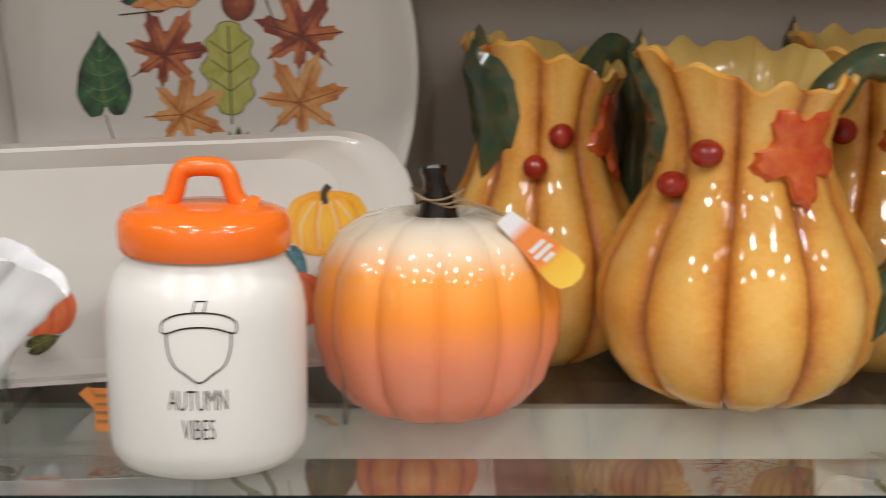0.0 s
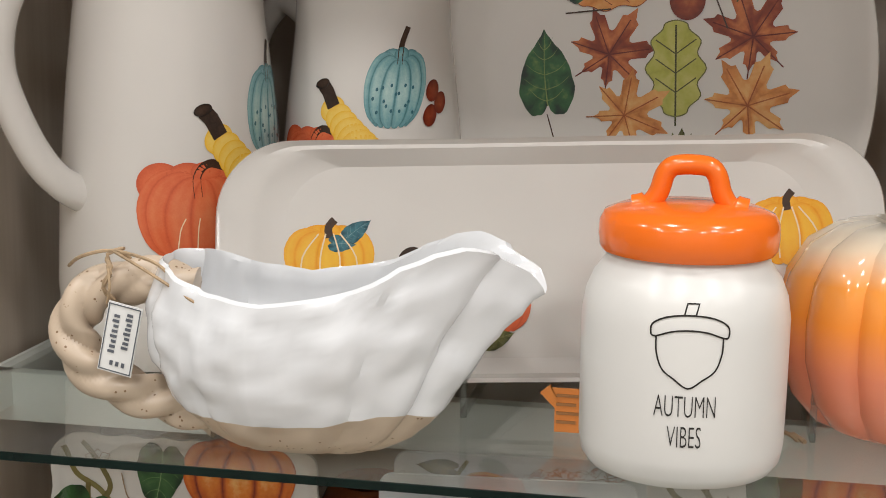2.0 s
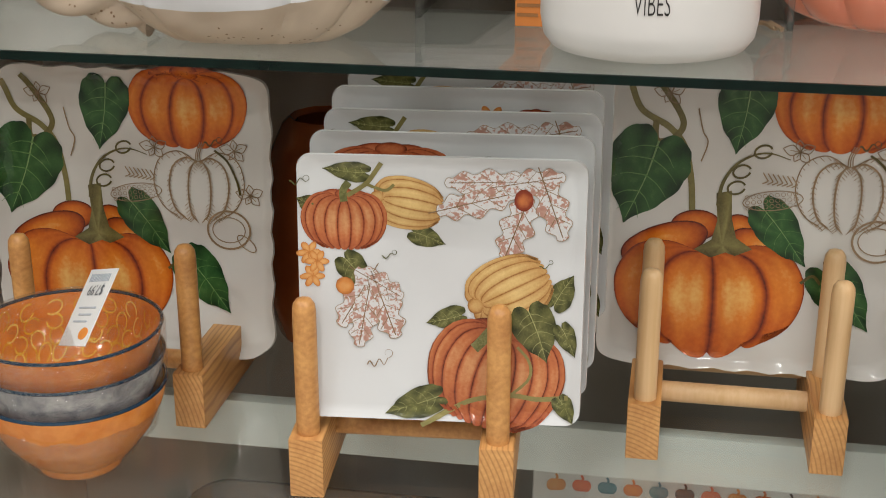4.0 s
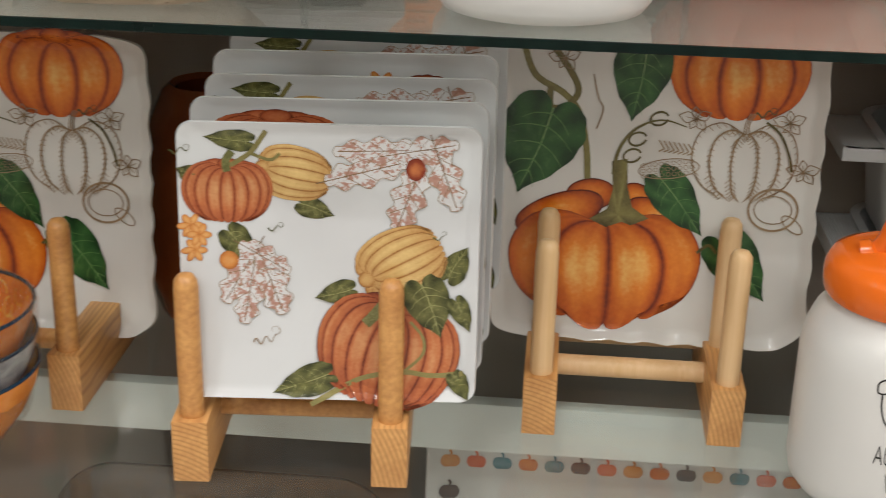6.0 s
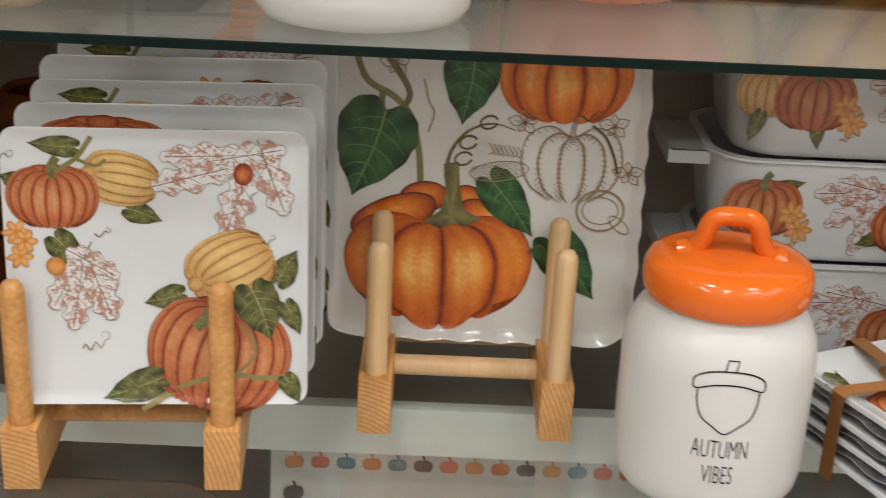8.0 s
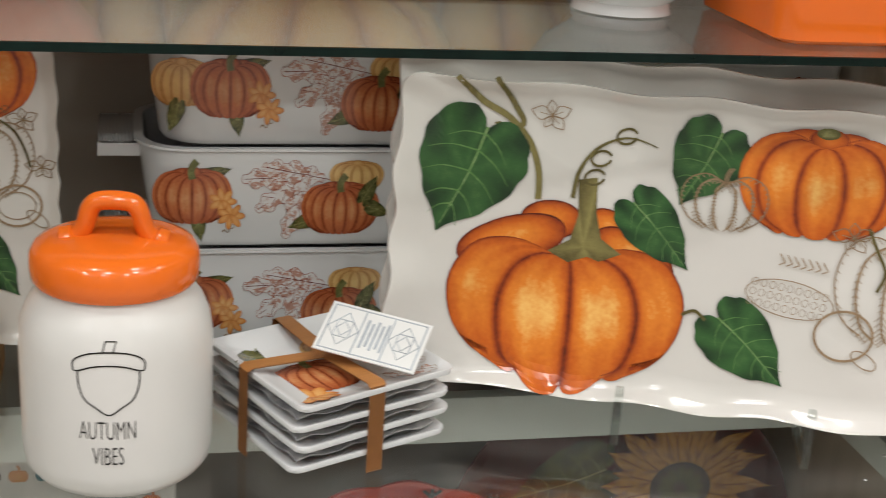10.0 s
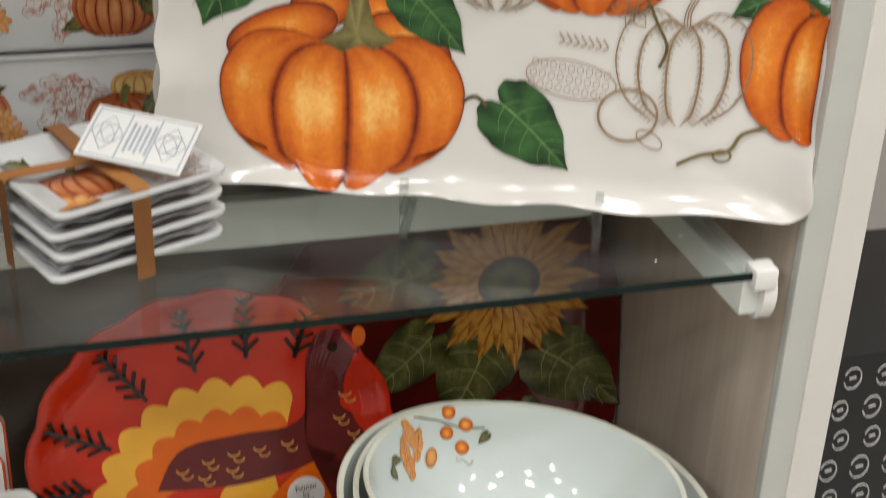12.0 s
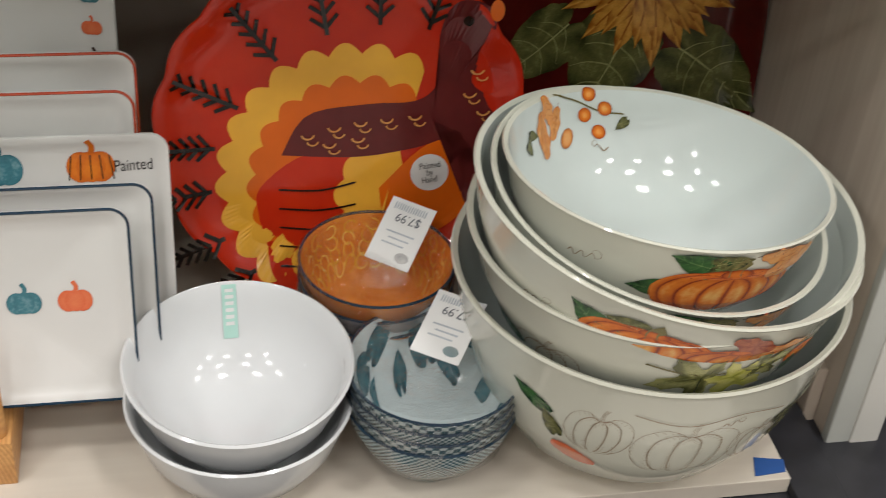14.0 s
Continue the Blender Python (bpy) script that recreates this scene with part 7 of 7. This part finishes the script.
    for k in range(5):
        p.stroke(P_STALK, [(0.010, -0.048 - 0.020 * k), (-0.020, -0.054 - 0.018 * k), (-0.055, -0.052 - 0.017 * k)], 0.0016, 0.1, 12)
    for u, v in ((-0.030, -0.004), (-0.008, 0.002), (0.014, 0.006), (0.036, 0.008), (-0.012, -0.012), (0.012, -0.008), (0.060, 0.010), (0.106, 0.028), (0.118, 0.012), (0.130, -0.004), (0.112, 0.048)):
        p.outline_oval(P_AMBER, u, v, 0.0052, 0.0045, 0.0016, 0, 190, 350, 0.6)
        p.outline_oval(P_AMBER, u + 0.004, v - 0.006, 0.0046, 0.004, 0.0014, 0, 190, 350, 0.6)
    p.oval(P_STALK, 0.102, 0.090, 0.004, 0.0046, 0, 0.0, 0.1)
    p.finish(t, {P_STALK.name: "feather_stroke", P_AMBER.name: "scale_stroke"})
    st = area("sticker", M_CARD, [(0.0735 + 0.0165 * math.cos(a), -0.0425 + 0.0165 * math.sin(a)) for a in (2 * math.pi * i / 32 for i in range(32))], 0.0735, -0.0425, "round white sticker")
    for txt, dy in (("Painted", 0.0065), ("by", 0.0), ("Hand", -0.0065)):
        lettering(txt, 0.0078, lambda u, v, h, dy=dy: d.at(0.0735 + u - v * 0.12, -0.0425 + v + dy + 0.1 * u, 0.0018 + h), M_INK, t, "sticker_lettering", 0.8)
    return t


red_platter(stand(0.4530, 0.222, 0.633, 0, 14))


def sunflower_platter():
    d = Dish(rounded_rect(0.330, 0.370, 0.14), [(0, 0), (0.05, 0), (0.80, 0.0), (0.88, 0.003), (0.96, 0.012), (1.0, 0.014)], 0.007)
    t = thing("sunflower_platter", "dark maroon platter with a raised sunflower and leaves", "platter", stand(0.674, 0.292, 0.649, 0, 8))
    part("dish", d.mesh(), M_MAROON, t, "glossy maroon embossed dish")
    p = Print(lambda u, v, h=0.0: d.at(u, v, h * 3))
    cx, cy = 0.058, 0.083
    for u, v, l, w, r in ((-0.034, -0.088, 0.105, 0.088, 245), (0.066, -0.098, 0.105, 0.078, 322), (-0.110, 0.010, 0.10, 0.07, 195), (-0.100, -0.070, 0.09, 0.06, 220), (0.010, -0.165, 0.09, 0.06, 270)):
        p.leaf(P_OLIVE, cx + u, cy + v, l, w, r, 9)
    rng = random.Random(11)
    for ring, (rad, ln) in enumerate(((0.052, 0.058), (0.040, 0.052))):
        for k in range(16):
            a = 360 / 16 * k + 11 * ring + rng.uniform(-5, 5)
            q = rad * rng.uniform(0.92, 1.08)
            p.leaf(P_PETAL, cx + q * math.cos(radians(a)), cy + q * math.sin(radians(a)), ln * rng.uniform(0.9, 1.2), 0.023, a, 2, False)
            p.stroke(P_PETAL, [(cx + 0.5 * q * math.cos(radians(a)), cy + 0.5 * q * math.sin(radians(a))), (cx + 1.3 * q * math.cos(radians(a)), cy + 1.3 * q * math.sin(radians(a)))], 0.0016, 0.0)
    p.oval(P_STALK, cx, cy, 0.030, 0.025, 0, 0.2, 0.9)
    for k in range(12):
        a = 30 * k
        p.leaf(P_OLIVE, cx + 0.014 * math.cos(radians(a)), cy + 0.012 * math.sin(radians(a)), 0.018, 0.009, a + 180, 2, False)
    p.finish(t, PRINT_NAMES)


sunflower_platter()


# ---- plates in the wooden rack at the left of the deck ----
def border_plate(m, w, h, line, label, icons, group, script=False, scale=0.011):
    d = Dish(rounded_rect(w, h, 0.014), [(0, 0), (0.05, 0), (0.84, 0.0), (0.92, 0.003), (0.98, 0.0065), (1.0, 0.0065)], 0.005)
    t = thing("icon_plate", label, "plate", m, group)
    part("dish", d.mesh(), M_STONE, t, "off-white dish")
    if line:
        bm = bmesh.new()
        pts = [Vector((x * 0.995, y * 0.995, 0.0066)) for x, y in d.outline]
        tube(pts + pts[:1], 0.0011, 6, True, bm)
        part("rim_line", bm, line, t, "painted rim line")
    p = Print(d.at)
    cols = (P_AMBER, P_CORAL, P_TEALLEAF, P_PUMPKIN, P_STALK, P_TEALLEAF)
    for u, v, c, k in icons:
        for q in (-1, 1, 0):
            p.oval(cols[c], u + q * k * 0.42, v, k * 0.62, k * 0.72, 0, 0.5, 0.7, 2, 24)
        p.stroke(cols[c], [(u, v + k * 0.5), (u + k * 0.1, v + k * 0.95), (u - k * 0.1, v + k * 1.3)], k * 0.26, 0.55, 8)
        if script and c == 3:
            for j in range(5):
                p.stroke(P_STALK, [(u - k * 0.8 + j * k * 0.4, v + k * 0.55), (u - k * 0.95 + j * k * 0.48, v - k * 0.6)], 0.0010, 0.1)
    p.finish(t, PRINT_NAMES)
    if script:
        lettering("Painted", 0.013, lambda u, v, hh: d.at(w / 2 - 0.026 + u, h / 2 - 0.026 + v + 0.05 * u, hh), M_INK, t, "script", 0.75)
    return t


border_plate(stand(0.190, 0.062, 0.591, 0, 14), 0.180, 0.155, M_NAVYLINE, "off-white plate with a row of small pumpkin icons", [(-0.056, 0.004, 3, 0.0120), (-0.022, 0.004, 0, 0.0120), (0.012, 0.004, 2, 0.0120), (0.048, 0.004, 1, 0.0120)], "icon plates")
border_plate(stand(0.204, 0.090, 0.589, 0, 14), 0.186, 0.160, M_NAVYLINE, "off-white plate with a navy rim line", [], "icon plates")
border_plate(stand(0.207, 0.118, 0.593, 0, 14), 0.206, 0.196, None, "off-white plate with painted pumpkins and script", [(-0.020, 0.072, 2, 0.017), (0.046, 0.072, 3, 0.017), (-0.075, 0.072, 3, 0.017)], "icon plates", True)
border_plate(stand(0.194, 0.150, 0.613, 0, 12), 0.186, 0.196, M_REDLINE, "off-white plate with an orange-red rim line", [], "icon plates")
border_plate(stand(0.194, 0.174, 0.623, 0, 12), 0.190, 0.212, M_REDLINE, "off-white plate with a red rim line", [], "icon plates")
icons = [(-0.159 + 0.0212 * k, 0.158, (0, 1, 2, 3, 5, 4, 1, 0, 3, 4, 0, 2, 1, 3, 5, 0)[k], 0.0076) for k in range(16)]
icons += [(s * 0.159, 0.158 - 0.027 * j, (1, 4, 3, 2)[(j + (s > 0)) % 4], 0.0080) for j in range(1, 11) for s in (-1, 1)]
border_plate(stand(0.095, 0.268, 0.6255, 0, 8), 0.355, 0.37, None, "large off-white platter edged with small pumpkin icons", icons, "icon platters")
plate_rack(pose(0.048, 0.014, DECK), "varnished pine rack holding icon plates on the deck", 0.19, M_PINE, 2, (0.012, 0.170), 0.0, M_PINE)

# dark scroll platter and wood frame seen through the middle shelf
d = Dish(rounded_rect(0.30, 0.30, 0.06), [(0, 0), (0.05, 0), (0.75, 0.0), (0.85, 0.006), (0.93, 0.012), (1.0, 0.010)], 0.007)
sc = thing("scroll_platter", "dark bronze platter with raised scrolls leaning on the deck", "platter", stand(-0.255, 0.285, 0.602, 0, 8))
part("dish", d.mesh(), M_BRONZE, sc)
bm = bmesh.new()
for cx, cy, r0, sgn in ((-0.02, 0.10, 0.030, 1), (0.05, 0.10, 0.028, -1), (-0.09, 0.09, 0.026, 1), (0.10, 0.06, 0.024, 1), (0.0, 0.03, 0.03, -1)):
    pts = []
    for i in range(36):
        a = sgn * i * 0.3
        r = r0 * (1 - i / 44)
        pts.append(d.at(cx + r * math.cos(a), cy + r * 0.7 * math.sin(a), 0.002))
    tube(pts, 0.0034, 8, True, bm)
part("scroll", bm, material("tarnished_gold_relief", (0.22, 0.15, 0.07), 0.3, 0.4, 80), sc, "raised gold-brown scrolls")
b = bmesh.new()
ring_surface(b, [[Vector((x, y, 0.0004 + dz)) for x, y in ((-0.014, -0.009), (0.013, -0.007), (0.016, 0.006), (-0.008, 0.011))] for dz in (0.0, 0.0005)], True, True)
tagged(link_mesh("masking_tape", b, M_TAPE, None, "", False), "torn piece of blue masking tape on the deck corner", "tape").matrix_world = pose(0.771, -0.034, DECK)
for x, y, s in ((0.778, 0.062, 0.004), (0.745, 0.030, 0.002)):
    b = bmesh.new()
    bmesh.ops.create_icosphere(b, subdivisions=1, radius=s * 0.6, matrix=Matrix.LocRotScale((0, 0, s * 0.2), None, (1, 0.7, 0.35)))
    tagged(link_mesh("paper_crumb", b, M_CARD), "white crumb of paper lying on the glass", "crumb").matrix_world = pose(x, y, GLASS_LOW)

# ---- neighbouring fixture seen past the post ----
nx = PANEL_X + 0.08
shelf = thing("neighbour_shelf", "grey metal shelf tray with a punched bracket", "shelf", pose(nx, 0.05, 0.58, 0, 0, 0))
part("tray", box_bm(-0.02, 0.42, 0.0, 0.34, -0.006, 0.0, 0.001), M_GREY_METAL, shelf)
part("lip", box_bm(-0.02, 0.42, -0.004, 0.0, -0.045, 0.012, 0.001), M_GREY_METAL, shelf, "grey metal front lip")
bm = bmesh.new()
outl = [(0.0, 0.0), (0.34, 0.0), (0.34, -0.10), (0.30, -0.10), (0.06, -0.045), (0.0, -0.040)]
ring_surface(bm, [[Vector((x, y, z)) for y, z in outl] for x in (-0.024, -0.020)], True, True)
part("bracket", bm, M_GREY_METAL, shelf, "grey metal shelf bracket", False)
box = thing("gift_box", "black gift box with white bear doodles on a shelf", "box", pose(nx + 0.16, 0.16, 0.581))
part("carton", box_bm(-0.16, 0.20, -0.10, 0.10, 0.0, 0.19, 0.002), M_DOODLE, box, "black printed carton")
bm = bmesh.new()
rng = random.Random(4)
for i in range(12):
    for j in range(6):
        cx, cz = -0.145 + 0.029 * i + 0.006 * (j % 2), 0.018 + 0.030 * j
        r = 0.0085 + 0.003 * rng.random()
        pts = [Vector((cx + r * 0.8 * math.cos(a) * (1.25 if abs(math.sin(a)) > 0.9 else 1), -0.1006, cz + r * math.sin(a))) for a in (radians(200 + 320 * k / 12) for k in range(13))]
        tube(pts, 0.0007, 4, True, bm)
        tube([Vector((cx - r * 0.3, -0.1006, cz)), Vector((cx + r * 0.3, -0.1006, cz + 0.001))], 0.0009, 4, True, bm)
part("doodle_print", bm, M_DOODLE_INK, box, "white line doodles", False)
low = thing("storage_cabinet", "dark grey base cabinet with black front", "cabinet", pose(nx, 0.05, 0.0))
part("cabinet", box_bm(-0.02, 0.42, 0.02, 0.34, 0.0, 0.40, 0.002), M_BLACK, low)
rb = thing("purple_bow", "shiny purple ribbon bow hanging below the shelf", "ribbon", pose(nx + 0.060, 0.03, 0.455) @ Matrix.Scale(0.8, 4))
bm = bmesh.new()
for a0 in (20, 110, 160, 250, 300):
    c, s = math.cos(radians(a0)), math.sin(radians(a0))
    tube(curve_points([(0, 0, 0), (0.020 * c, -0.006, 0.024 * s), (0.036 * c - 0.008 * s, -0.010, 0.036 * s), (0.020 * c - 0.012 * s, -0.008, 0.012 * s), (0, 0, 0)], 20), [0.0045] * 21, 6, True, bm)
tube(curve_points([(0, 0, 0), (-0.010, -0.004, -0.024), (-0.004, -0.002, -0.052)], 12), 0.004, 6, True, bm)
part("loop", bm, M_PURPLE, rb)

# ---- goods at the right of the upper shelf ----
od = thing("orange_dish", "square orange glazed dish standing on the upper shelf", "dish", pose(0.70, 0.10, GLASS_UP))
bm = bmesh.new()
ring_surface(bm, [[Vector((x * s, y * s, z)) for x, y in rounded_rect(0.15, 0.15, 0.02)] for s, z in ((0.86, 0.0), (0.92, 0.003), (0.97, 0.03), (1.0, 0.055), (0.97, 0.056), (0.92, 0.03), (0.85, 0.008))], True, True)
part("body", bm, M_ORANGE_LID, od)
wd = thing("footed_bowl", "white footed bowl standing on the upper shelf", "bowl", pose(0.565, 0.14, GLASS_UP))
part("body", lathe([(0.03, 0), (0.034, 0.001), (0.032, 0.008), (0.05, 0.02), (0.065, 0.045), (0.07, 0.07), (0.067, 0.071), (0.05, 0.03), (0.02, 0.014)], 56), M_COOL, wd)
